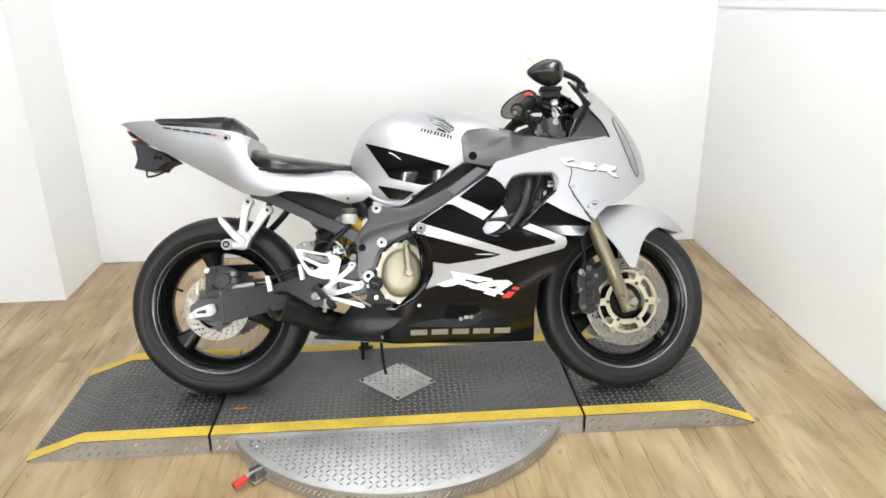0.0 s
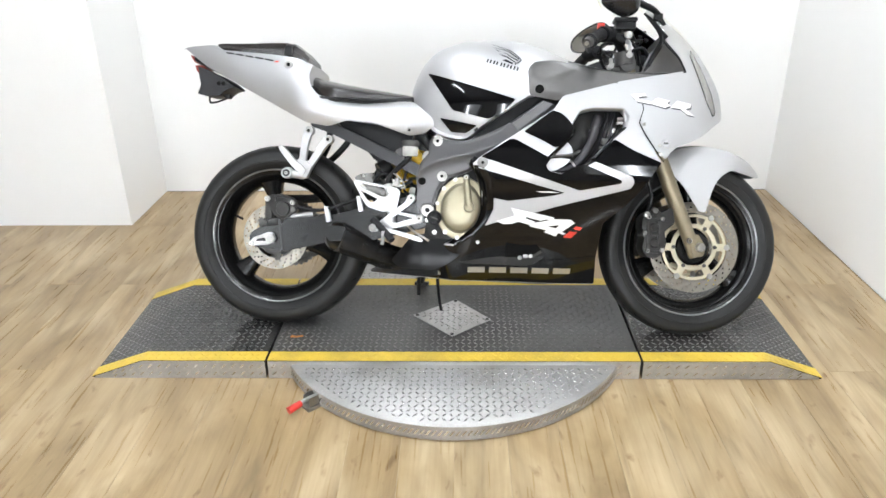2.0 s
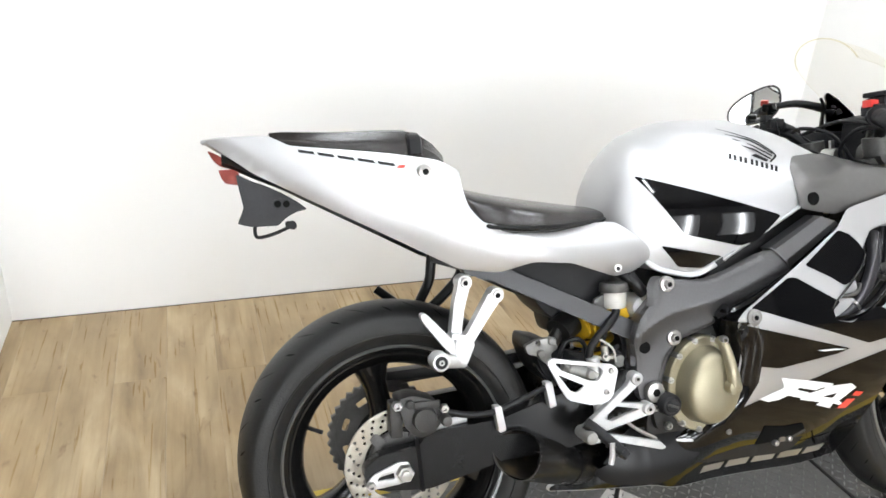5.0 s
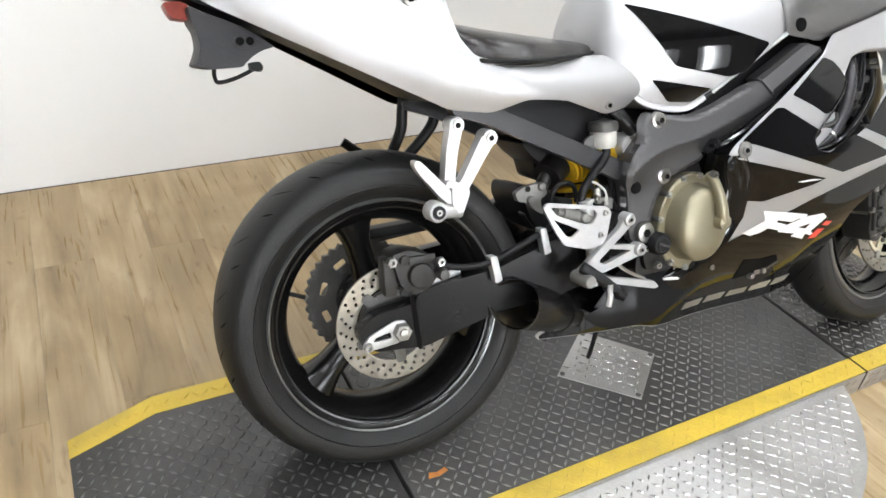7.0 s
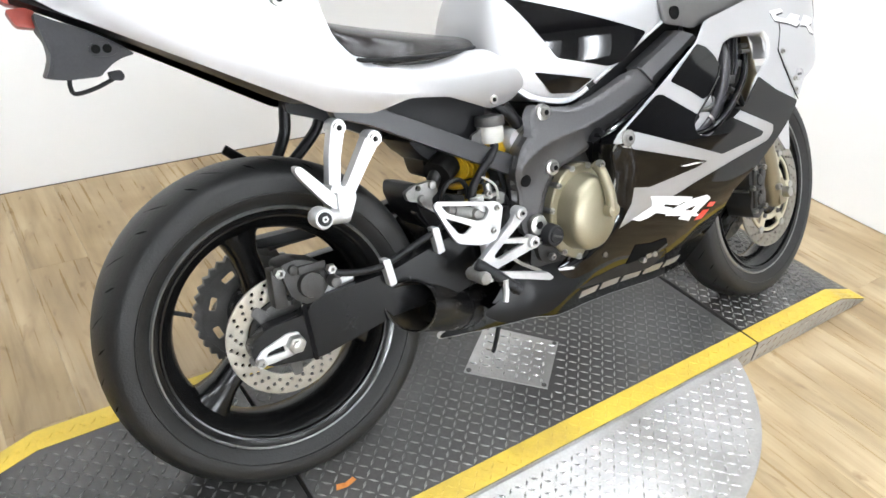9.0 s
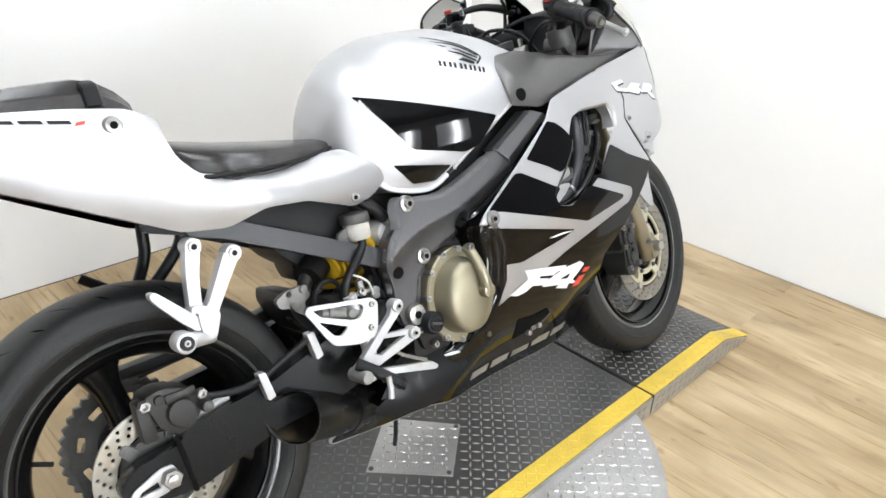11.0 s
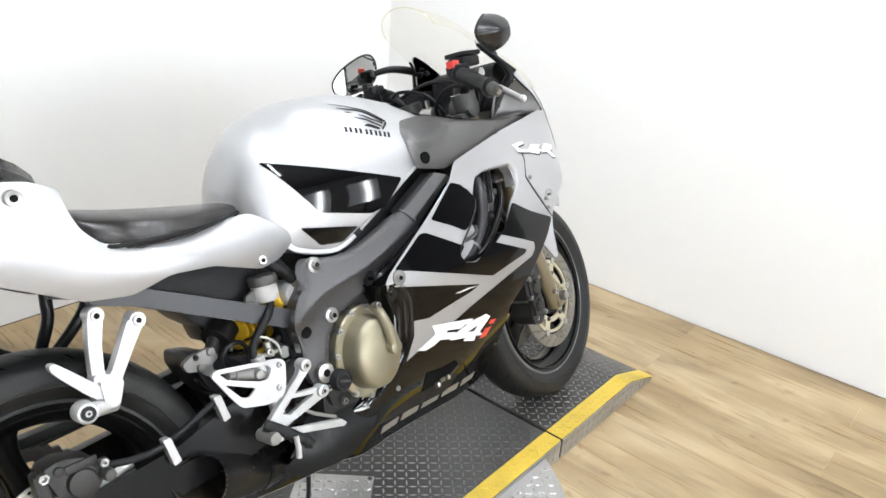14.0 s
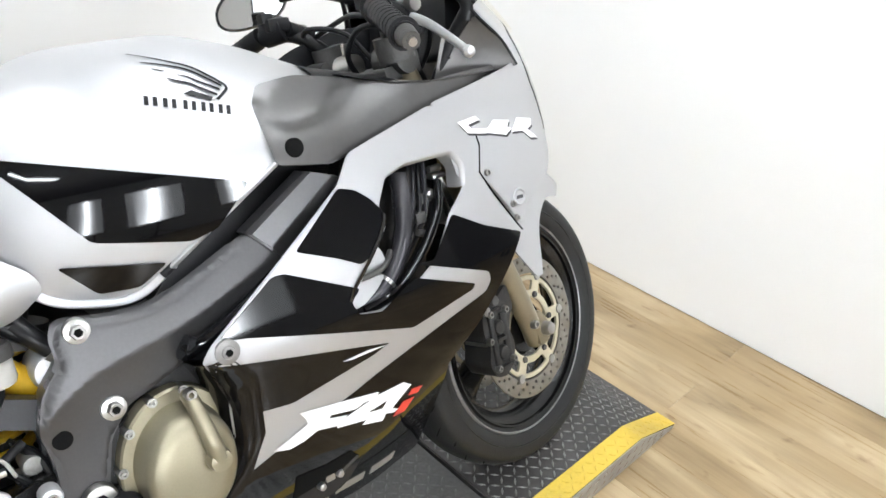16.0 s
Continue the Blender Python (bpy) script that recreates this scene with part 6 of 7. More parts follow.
part("side_fairing", flip(sheet(SIDE, fairing, (), 0.006, 0.04)), SILVER, bike, "side fairing of the far side")
part("belly", loft([[(x_, -w_, z0_), (x_, -w_ * 0.8, z0_ - 0.022), (x_, 0, z0_ - 0.032), (x_, w_ * 0.8, z0_ - 0.022), (x_, w_, z0_)] for x_, z0_, w_ in ((0.34, 0.222, 0.052), (0.5, 0.205, 0.062), (0.7, 0.195, 0.070), (0.9, 0.19, 0.068), (1.045, 0.20, 0.060))], closed=False, caps=False), BLACK_PLASTIC, bike, "black belly pan underside")
part("fairing_bolt", join(lathe([(0.012, -0.004), (0.0165, -0.003), (0.0165, 0.003)], 24, (0.690, -fairing(0.690, 0.560) - 0.002, 0.560)), bolt(0.690, -fairing(0.690, 0.560) - 0.003, 0.560, 0.009, 0.006)), CAST_GREY, side, "grey fairing bolt")
for bx, bz in ([(1.1714, 0.6810), (1.2183, 0.6174), (1.2229, 0.5922), (0.6776, 0.3111)]):
    part("fairing_screw", bolt(bx, -fairing(bx, bz) - 0.001, bz, 0.006, 0.004), STEEL, side)
socket(0.690, -fairing(0.690, 0.560) - 0.0095, 0.560, 0.005, side)
# large slanted model mark and small marks, drawn as plain shapes
MODEL_MARK = ([(0.7785, 0.4226), (0.8456, 0.4091), (0.9151, 0.3939), (0.9092, 0.3859), (0.8875, 0.3877), (0.8720, 0.3832), (0.8286, 0.3942), (0.8248, 0.3900), (0.8567, 0.3801), (0.8378, 0.3700), (0.8045, 0.3793), (0.7827, 0.3722), (0.7577, 0.3705), (0.7335, 0.3796), (0.7903, 0.3982), (0.7869, 0.4089)], [(0.9638, 0.3890), (0.9786, 0.3782), (0.9402, 0.3505), (0.9527, 0.3432), (0.9446, 0.3402), (0.9281, 0.3461), (0.9223, 0.3350), (0.8842, 0.3475), (0.8920, 0.3533), (0.8379, 0.3658), (0.8416, 0.3743), (0.9131, 0.3888)])
marks("model_mark", list(MODEL_MARK), fairing, WHITE_MARK, side, 0.0030, "large white slanted model mark drawn as plain shapes")
marks("model_mark", [[(0.8956, 0.3663), (0.9294, 0.3703), (0.9196, 0.3607)]], fairing, BLACK_GLOSS, side, 0.0042)
marks("model_dot", [[(0.9434, 0.3318), (0.9633, 0.3518), (0.9868, 0.3495), (0.9688, 0.3295)], [(0.9741, 0.3590), (0.9812, 0.3681), (1.0030, 0.3640), (0.9940, 0.3549)]], fairing, RED_MARK, side, 0.0030, "red model mark")
belly_marks = [slant(0.645 + 0.069 * k, 0.700 + 0.069 * k, 0.2075, 0.2265, 0.001) for k in range(5)]
marks("maker_mark", belly_marks, fairing, mat("silver_foil", (0.40, 0.38, 0.34), 0.34, 0.6, vary=0.06, rough_vary=0.05), side, 0.0030, "maker's mark drawn as plain pale blocks")
marks("small_mark", [[(0.8560, 0.4745), (0.8990, 0.4752), (0.9300, 0.4706), (0.8700, 0.4716)]], fairing, WHITE_MARK, side, 0.0030)

NOSE_SIDE = rounded([(1.085, 0.806), (1.20, 0.826), (1.297, 0.843), (1.275, 0.886), (1.238, 0.930), (1.217, 0.975), (1.180, 1.030), (1.186, 1.044), (1.264, 0.990), (1.340, 0.908), (1.381, 0.862), (1.420, 0.813), (1.440, 0.769), (1.444, 0.735), (1.436, 0.706), (1.392, 0.680), (1.355, 0.650), (1.310, 0.628), (1.262, 0.612), (1.238, 0.574), (1.184, 0.648), (1.153, 0.690), (1.158, 0.725), (1.138, 0.755)], 0.010, 3)
nose = part("nose_cowl", sheet(NOSE_SIDE, fairing, (), 0.005, 0.016), SILVER, bike, "silver nose cowl", width=fairing)
part("nose_cowl", flip(sheet(NOSE_SIDE, fairing, (), 0.005, 0.016)), SILVER, bike, width=fairing)
part("nose_seam", sheet([(1.095, 0.800), (1.180, 0.800), (1.200, 0.690), (1.290, 0.628), (1.245, 0.590), (1.160, 0.620), (1.115, 0.690)], lambda x, z: fairing(x, z) - 0.0062, (), 0.003, 0.02), SILVER, nose)
NOSE_MARK = ([(1.1304, 0.7692), (1.1691, 0.7725), (1.1762, 0.7652), (1.1502, 0.7617), (1.1573, 0.7543), (1.1921, 0.7486), (1.1862, 0.7413), (1.1479, 0.7489)], [(1.1844, 0.7432), (1.2075, 0.7596), (1.2449, 0.7523), (1.2387, 0.7431), (1.2480, 0.7376), (1.2323, 0.7302)], [(1.2477, 0.7321), (1.2680, 0.7524), (1.3109, 0.7438), (1.3103, 0.7327), (1.2940, 0.7287), (1.3228, 0.7087), (1.3008, 0.7121), (1.2783, 0.7286)])
marks("model_mark", NOSE_MARK, fairing, WHITE_MARK, nose, 0.0022, "white model mark drawn as plain shapes")
# shade under the raised letters painted as an offset dark copy
marks("model_shadow", [[(x_ + 0.0028, z_ - 0.0044) for x_, z_ in o] for o in NOSE_MARK], fairing, mat("grey_vinyl", (0.045, 0.045, 0.047), 0.5), nose, 0.0012)
for bx, bz in ([(1.2374, 0.6244)]):
    part("badge_ring", lathe([(0.0105, -0.0005), (0.0125, -0.0025), (0.0145, -0.002), (0.0155, 0.003)], 28, (bx, -fairing(bx, bz) - 0.001, bz)), SILVER, nose, "small round grey ring badge")
    part("badge_bar", box(bx - 0.007, bx + 0.007, -fairing(bx, bz) - 0.003, -fairing(bx, bz) + 0.001, bz - 0.003, bz + 0.003, 0.001), FRAME_GREY, nose)
marks("panel_gap", [[(1.1448, 0.7636), (1.1625, 0.7488), (1.1668, 0.7250), (1.1552, 0.6849), (1.1750, 0.6466), (1.2306, 0.5687), (1.2339, 0.5687), (1.1779, 0.6484), (1.1579, 0.6848), (1.1697, 0.7268), (1.1645, 0.7506), (1.1467, 0.7654)]], fairing, GAP, nose, 0.0006, "dark joint between the panels")

LENS = mat("headlight_lens", (0.27, 0.265, 0.25), 0.10, 0.3, vary=0.15, scale=30, coat=0.8)
lens = []
for k in range(12):
    z_ = 0.735 + 0.145 * k / 11
    x_ = table(z_, [(0.735, 1.446), (0.78, 1.440), (0.83, 1.420), (0.885, 1.386)])
    lens.append([(x_ - 0.07 * (q / 8) ** 2, 0.11 * q / 8, z_) for q in range(-8, 9)] + [(x_ - 0.02 - 0.07 * (q / 8) ** 2, 0.10 * q / 8, z_) for q in range(8, -9, -1)])
part("headlight", loft(lens), LENS, bike, "clear greyish headlight lens in the nose")
LAMP_EDGE = [(1.312, 0.912), (1.346, 0.858), (1.384, 0.782), (1.402, 0.722), (1.390, 0.708), (1.366, 0.750), (1.332, 0.830), (1.308, 0.886)]
marks("headlight_joint", [rounded(LAMP_EDGE, 0.006, 3)], fairing, GAP, nose, 0.0008)
marks("headlight_lens", [rounded([(1.313, 0.907), (1.344, 0.857), (1.381, 0.781), (1.398, 0.723), (1.391, 0.713), (1.369, 0.751), (1.335, 0.831), (1.311, 0.886)], 0.006, 3)], fairing, LENS, nose, 0.0016, "narrow greyish headlight lens", 0.0012, 0.010)

# inside of the fairing opening
inner = part("radiator", plate(rounded([(0.99, 0.36), (1.06, 0.40), (1.11, 0.60), (1.07, 0.74), (1.02, 0.74), (1.03, 0.58)], 0.01), -0.13, 0.13, (), 0.004), ENGINE, bike, "dark radiator behind the fairing")
DUCT = mat("duct_plastic", (0.030, 0.029, 0.033), 0.24, 0.2, vary=0.25, scale=20, fine=260, bump=0.1)
duct_line = [(1.040, -0.172, 0.705), (1.031, -0.185, 0.670), (1.020, -0.192, 0.630), (1.001, -0.195, 0.594), (0.977, -0.196, 0.563), (0.944, -0.196, 0.540), (0.910, -0.190, 0.529)]
duct = part("air_duct", tube(duct_line, (0.016, 0.013), 16), DUCT, bike, "glossy dark curved duct in the opening")
for k in (1, 4):
    a, b = Vector(duct_line[k]), Vector(duct_line[k + 1])
    part("duct_clip", tube([a.lerp(b, 0.2), a.lerp(b, 0.34)], 0.0158, 16), STEEL if k == 4 else BLACK_PLASTIC, duct)
part("duct_trim", tube([(1.108, -0.178, 0.680), (1.086, -0.196, 0.640), (1.046, -0.205, 0.594), (1.006, -0.208, 0.560), (0.966, -0.208, 0.537), (0.915, -0.205, 0.529)], 0.008, 10), BLACK_GLOSS, bike, "glossy black trim along the opening")
inner_w = lambda x, z: fairing(x, z) - 0.024
part("inner_panel", sheet(rounded([(0.9080, 0.5840), (0.9440, 0.6290), (0.9600, 0.6110), (0.9670, 0.5830)], 0.006), inner_w, (), 0.004, 0.012), SILVER, bike, "small silver web inside the opening")
part("inner_panel", sheet(rounded([(0.8830, 0.5520), (0.8920, 0.5740), (0.9246, 0.5780), (0.9598, 0.5740), (0.9435, 0.5571), (0.9162, 0.5404), (0.8950, 0.5370)], 0.008), inner_w, (), 0.004, 0.012), SILVER, bike)
part("wiring", tube([(0.900, -0.218, 0.582), (0.930, -0.222, 0.584), (0.960, -0.214, 0.588), (0.985, -0.195, 0.60)], 0.0045, 10), DULL, bike, "grey cable across the opening")
roll = []
for x_, z_ in [(0.9625, 0.6680), (0.9600, 0.6560), (0.9480, 0.6370), (0.9305, 0.6170), (0.9090, 0.5950), (0.8900, 0.5770), (0.8800, 0.5600)]:
    w_ = -fairing(x_, z_)
    roll.append([(x_ - 0.004, w_ - 0.0024, z_ + 0.003), (x_ + 0.002, w_ - 0.0005, z_ - 0.001), (x_ + 0.005, w_ + 0.006, z_ - 0.003), (x_ + 0.006, w_ + 0.022, z_ - 0.004)])
part("opening_roll", loft(roll, closed=False, caps=False), BLACK_GLOSS, side, "glossy black rolled edge of the opening", angle=80)
part("inner_shield", sheet(rounded([(0.93, 0.50), (1.02, 0.52), (1.13, 0.62), (1.15, 0.76), (1.06, 0.80), (0.97, 0.78), (0.93, 0.66)], 0.02), lambda x, z: fairing(x, z) - 0.085, (), 0.004, 0.03), ENGINE, bike, "dark inner shield behind the opening")
part("connector", join(box(1.098, 1.126, -0.182, -0.160, 0.684, 0.692, 0.003), tube([(1.100, -0.172, 0.700), (1.122, -0.172, 0.700)], 0.006, 10), lathe([(0.003, -0.012), (0.007, -0.011), (0.008, 0.0)], 12, (1.090, -0.172, 0.664))), STEEL, bike, "small steel fitting in the opening")
part("connector", join(box(1.066, 1.092, -0.178, -0.155, 0.650, 0.668, 0.003), box(1.052, 1.072, -0.185, -0.162, 0.622, 0.640, 0.003), tube([(1.045, -0.190, 0.612), (1.060, -0.190, 0.606)], 0.006, 10)), DULL, bike, "dark plug housings in the opening")
for k in range(4):
    part("wiring_loom", tube([(1.098 - 0.008 * k, -0.160, 0.735), (1.084 - 0.012 * k, -0.176, 0.685 - 0.006 * k), (1.072 - 0.013 * k, -0.178, 0.630), (1.030 - 0.01 * k, -0.165, 0.565)], 0.0042 - 0.0005 * k, 8), BLACK_SATIN if k % 2 else DUCT, bike)

# windscreen, dash and inner trims
EDGE_LINE = smooth_path([(1.285, 0.200, 0.885), (1.235, 0.188, 0.944), (1.187, 0.132, 1.018), (1.125, 0.118, 1.066), (1.075, 0.092, 1.092)], 6)
CROWN_LINE = smooth_path([(1.362, 0, 0.905), (1.300, 0, 0.985), (1.212, 0, 1.070), (1.120, 0, 1.125), (1.040, 0, 1.148)], 6)
screen_rings = [[(e.x + (c.x - e.x) * math.cos(a), e.y * math.sin(a), e.z + (c.z - e.z) * math.cos(a)) for a in (radians(d) for d in range(-90, 91, 9))] for e, c in zip(EDGE_LINE, CROWN_LINE)]
scr = part("windscreen", loft(screen_rings, closed=False, caps=False), SCREEN, bike, "clear yellowish tinted windscreen")
scr.visible_shadow = False
part("screen_rim", tube([*screen_rings[-1]], 0.0016, 8, per=2), clear_sheet("screen_rim_tint", (0.94, 0.91, 0.80), 0.03), scr, "yellowish rim of the windscreen")
for q in (0, -1):
    part("screen_edge", tube([r[q] for r in screen_rings[6:14]], (0.0055, 0.004), 8, per=2), BLACK_PLASTIC, scr)
    part("screen_edge", tube([r[q] for r in screen_rings[13:]], 0.0012, 6, per=2), SCREEN, scr)


def faces_of(*polys):
    """A thin shell of flat facets, each a list of corners."""
    bm = bmesh.new()
    for poly in polys:
        bm.faces.new([bm.verts.new(p) for p in poly])
    bmesh.ops.remove_doubles(bm, verts=bm.verts, dist=1e-4)
    bmesh.ops.recalc_face_normals(bm, faces=bm.faces)
    bmesh.ops.solidify(bm, geom=bm.faces[:], thickness=0.003)
    return bm


A_, R0, R1, C_ = (1.164, -0.136, 0.823), (1.228, -0.153, 0.822), (1.246, -0.168, 0.892), (1.196, -0.140, 0.906)
T_, M_, B_, U_ = (1.292, -0.205, 0.837), (1.270, -0.199, 0.881), (1.232, -0.189, 0.925), (1.188, -0.130, 1.017)
V_ = (1.212, -0.160, 0.978)
for mirror_it in (False, True):
    bm = faces_of([A_, R0, R1, C_], [R0, T_, M_, R1], [R1, M_, B_], [R1, B_, C_])
    dash = part("dash_panel", flip(bm) if mirror_it else bm, GREY_PLASTIC, bike, "dark grey creased inner dash panel", angle=60)
    bm = join(tube([U_, V_, (1.224, -0.178, 0.945), (1.221, -0.172, 0.922)], (0.006, 0.013), 12, flat=0.6), tube([(1.222, -0.174, 0.928), (1.209, -0.156, 0.902), (1.190, -0.143, 0.866), (1.166, -0.133, 0.828)], (0.0125, 0.006), 12, flat=0.6), tube([T_, M_, B_, V_, U_], 0.0032, 8))
    part("screen_stay", flip(bm) if mirror_it else bm, BLACK_SATIN, bike, "black inner stay beside the windscreen", angle=70)
    inner_line = [(0.985, -0.100, 0.872), (1.050, -0.106, 0.842), (1.110, -0.120, 0.830), (1.164, -0.136, 0.823), (1.232, -0.151, 0.822)]
    outer_line = [(0.985, -0.186, 0.862), (1.050, -0.194, 0.846), (1.110, -0.200, 0.838), (1.190, -0.203, 0.836), (1.292, -0.206, 0.837)]
    bm = loft([[a, (np.array(a) * 0.5 + np.array(b) * 0.5 + (0, 0, 0.003)).tolist(), b] for a, b in zip(outer_line, inner_line)], closed=False)
    part("dash_ledge", flip(bm) if mirror_it else bm, GREY_PLASTIC, bike, "dark grey ledge along the dash", angle=50)
part("dash_bolt", lathe([(0.001, -0.0045), (0.005, -0.0045), (0.005, 0.0)], 12, (1.196, -0.146, 0.868)), GAP, dash)
part("crease_edge", tube([Vector(R0) + Vector((0, -0.001, 0)), Vector(R1) + Vector((0, -0.001, 0))], 0.0022, 8), GREY_PLASTIC, dash)
part("inner_cowl", plate(rounded([(0.99, 0.83), (1.31, 0.84), (1.298, 0.905), (1.25, 0.945), (1.16, 0.945), (1.06, 0.92), (0.98, 0.88)], 0.02), 0.128, 0.134, (), 0.002), BLACK_PLASTIC, bike, "black inner cowl beside the instruments")
part("instrument_pod", plate(rounded([(1.20, 0.86), (1.30, 0.86), (1.31, 0.93), (1.27, 0.985), (1.235, 0.97), (1.225, 0.90)], 0.015), -0.115, 0.115, (), 0.01), BLACK_PLASTIC, bike, "black instrument pod")
part("dash_floor", box(0.99, 1.32, -0.145, 0.145, 0.78, 0.822, 0.01), BLACK_PLASTIC, bike)


# front end: fork, triple clamp, bars, caliper, fender
fork = part("fork_leg", join(tube([(1.383, -0.083, 0.268), (1.345, -0.093, 0.36), (1.283, -0.098, 0.505)], (0.0205, 0.0245), 18), plate(rounded([(1.368, 0.264), (1.402, 0.268), (1.408, 0.300), (1.382, 0.340), (1.358, 0.332)], 0.01), -0.107, -0.066, (), 0.006)), FORK, bike, "bronze-coloured fork leg")
part("axle_end", join(lathe([(0.006, -0.022), (0.012, -0.021), (0.0145, -0.015), (0.0145, 0.0)], 24, (1.388, -0.104, 0.297)), bolt(1.352, -0.107, 0.318, 0.009, 0.012)), STEEL, fork, "bright axle end")
part("fork_tube", tube([(1.286, -0.098, 0.50), (1.14, -0.100, 0.86)], 0.0235, 16), FORK, fork)
fork2 = part("fork_leg", flip(join(tube([(1.383, -0.083, 0.268), (1.345, -0.093, 0.36), (1.283, -0.098, 0.505)], (0.0205, 0.0245), 18), plate(rounded([(1.368, 0.264), (1.402, 0.268), (1.408, 0.300), (1.382, 0.340), (1.358, 0.332)], 0.01), -0.107, -0.066, (), 0.006))), FORK, bike, "bronze-coloured fork leg")
part("fork_tube", flip(tube([(1.286, -0.098, 0.50), (1.14, -0.100, 0.86)], 0.0235, 16)), FORK, fork2)


def front_caliper():
    """The body of a four-piston caliper with its bridge and covers."""
    return join(plate(rounded([(1.240, 0.400), (1.270, 0.412), (1.298, 0.395), (1.306, 0.365), (1.295, 0.338), (1.304, 0.312), (1.296, 0.275), (1.268, 0.255), (1.238, 0.262), (1.225, 0.290), (1.235, 0.325), (1.223, 0.352), (1.226, 0.385)], 0.010), -0.118, -0.052, (), 0.008), plate(rounded([(1.285, 0.40), (1.325, 0.42), (1.335, 0.37), (1.30, 0.34)], 0.008), -0.104, -0.085, (), 0.003), *[lathe([(0.004, -0.128), (0.012, -0.127), (0.015, -0.122), (0.015, -0.11)], 20, (1.262, 0, zz)) for zz in (0.355, 0.305)], box(1.238, 1.252, -0.124, -0.114, 0.275, 0.395, 0.004), box(1.272, 1.290, -0.123, -0.114, 0.29, 0.38, 0.004), *[box(1.250, 1.276, -0.126, -0.112, zz, zz + 0.008, 0.002) for zz in (0.272, 0.328, 0.384)])


fcal = part("front_caliper", front_caliper(), CALIPER, bike, "dark grey front brake caliper")
for bx, bz in ((1.244, 0.387), (1.288, 0.382), (1.241, 0.280), (1.288, 0.283), (1.231, 0.338)):
    part("caliper_bolt", bolt(bx, -0.118, bz, 0.0075, 0.010, True), STEEL, fcal)
part("pad_pin", tube([(1.232, -0.112, 0.33), (1.232, -0.06, 0.33)], 0.004, 8), STEEL, fcal)
part("banjo", lathe([(0.003, -0.128), (0.009, -0.127), (0.011, -0.122), (0.011, -0.105)], 14, (1.262, 0, 0.408)), DULL, fcal)
fcal_far = part("front_caliper", flip(front_caliper()), DULL, bike, "dark grey front brake caliper")
part("brake_hose", tube([(1.245, -0.10, 0.40), (1.255, -0.105, 0.45), (1.235, -0.11, 0.52), (1.21, -0.10, 0.60), (1.17, -0.10, 0.75)], 0.0065, 10), BLACK_PLASTIC, fcal, "black front brake hose")
part("hose_union", lathe([(0.003, -0.012), (0.009, -0.011), (0.010, 0.0)], 12, (1.238, -0.112, 0.395)), STEEL, fcal)
fcal.location = fcal_far.location = (-0.028, 0, 0.004)

fr = []
EDGE = [(45, 0.325), (50, 0.300), (56, 0.286), (65, 0.270), (72, 0.235), (77, 0.185), (80, 0.135), (84, 0.110), (92, 0.112), (98, 0.135), (106, 0.205), (115, 0.280), (122, 0.292)]
for k in range(60):
    deg = 45 + (122 - 45) * k / 59
    a = radians(deg)
    crown = table(deg, [(45, 0.338), (60, 0.338), (80, 0.334), (122, 0.322)])
    wide = table(deg, [(45, 0.018), (48, 0.036), (56, 0.058), (72, 0.072), (122, 0.072)])
    ridge = crown - 0.010
    low = min(table(deg, EDGE), ridge - 0.002)
    out = [(crown - 0.010 * (q / 5) ** 1.7, wide * q / 5) for q in range(6)]
    out += [(ridge + (low - ridge) * q / 8, wide + 0.005 * min(1, q / 1) + (ridge - (ridge + (low - ridge) * q / 8)) * 0.20) for q in range(1, 9)]
    ins = [(r - (0.004 if n < 6 else 0), max(0, y - (0.004 if n >= 5 else 0))) for n, (r, y) in enumerate(out)]
    at = lambda r, y: (1.385 + r * math.cos(a), y, 0.30 + r * math.sin(a))
    fr.append([at(r, -y) for r, y in out[:0:-1]] + [at(r, y) for r, y in out] + [at(r, y) for r, y in ins[:0:-1]] + [at(r, -y) for r, y in ins])
fender = part("front_fender", loft(fr), SILVER, bike, "silver front mudguard", angle=24)
part("fender_screw", bolt(1.388, -0.106, 0.440, 0.006, 0.004), STEEL, fender)

clampm = part("triple_clamp", join(plate(rounded([(1.095, 0.835), (1.175, 0.845), (1.175, 0.868), (1.09, 0.858)], 0.006), -0.115, 0.115, (), 0.006), *[lathe([(0.008, -0.03), (0.026, -0.028), (0.028, 0.0), (0.028, 0.03)], 20, (1.135, s * 0.1, 0.87)) for s in (-1, 1)]), DULL, bike, "dark triple clamp")
part("ignition_key", join(lathe([(0.004, -0.02), (0.02, -0.018), (0.022, 0.02)], 20, (1.12, 0.0, 0.875)), box(1.112, 1.124, -0.004, 0.004, 0.885, 0.915, 0.002)), STEEL, clampm)


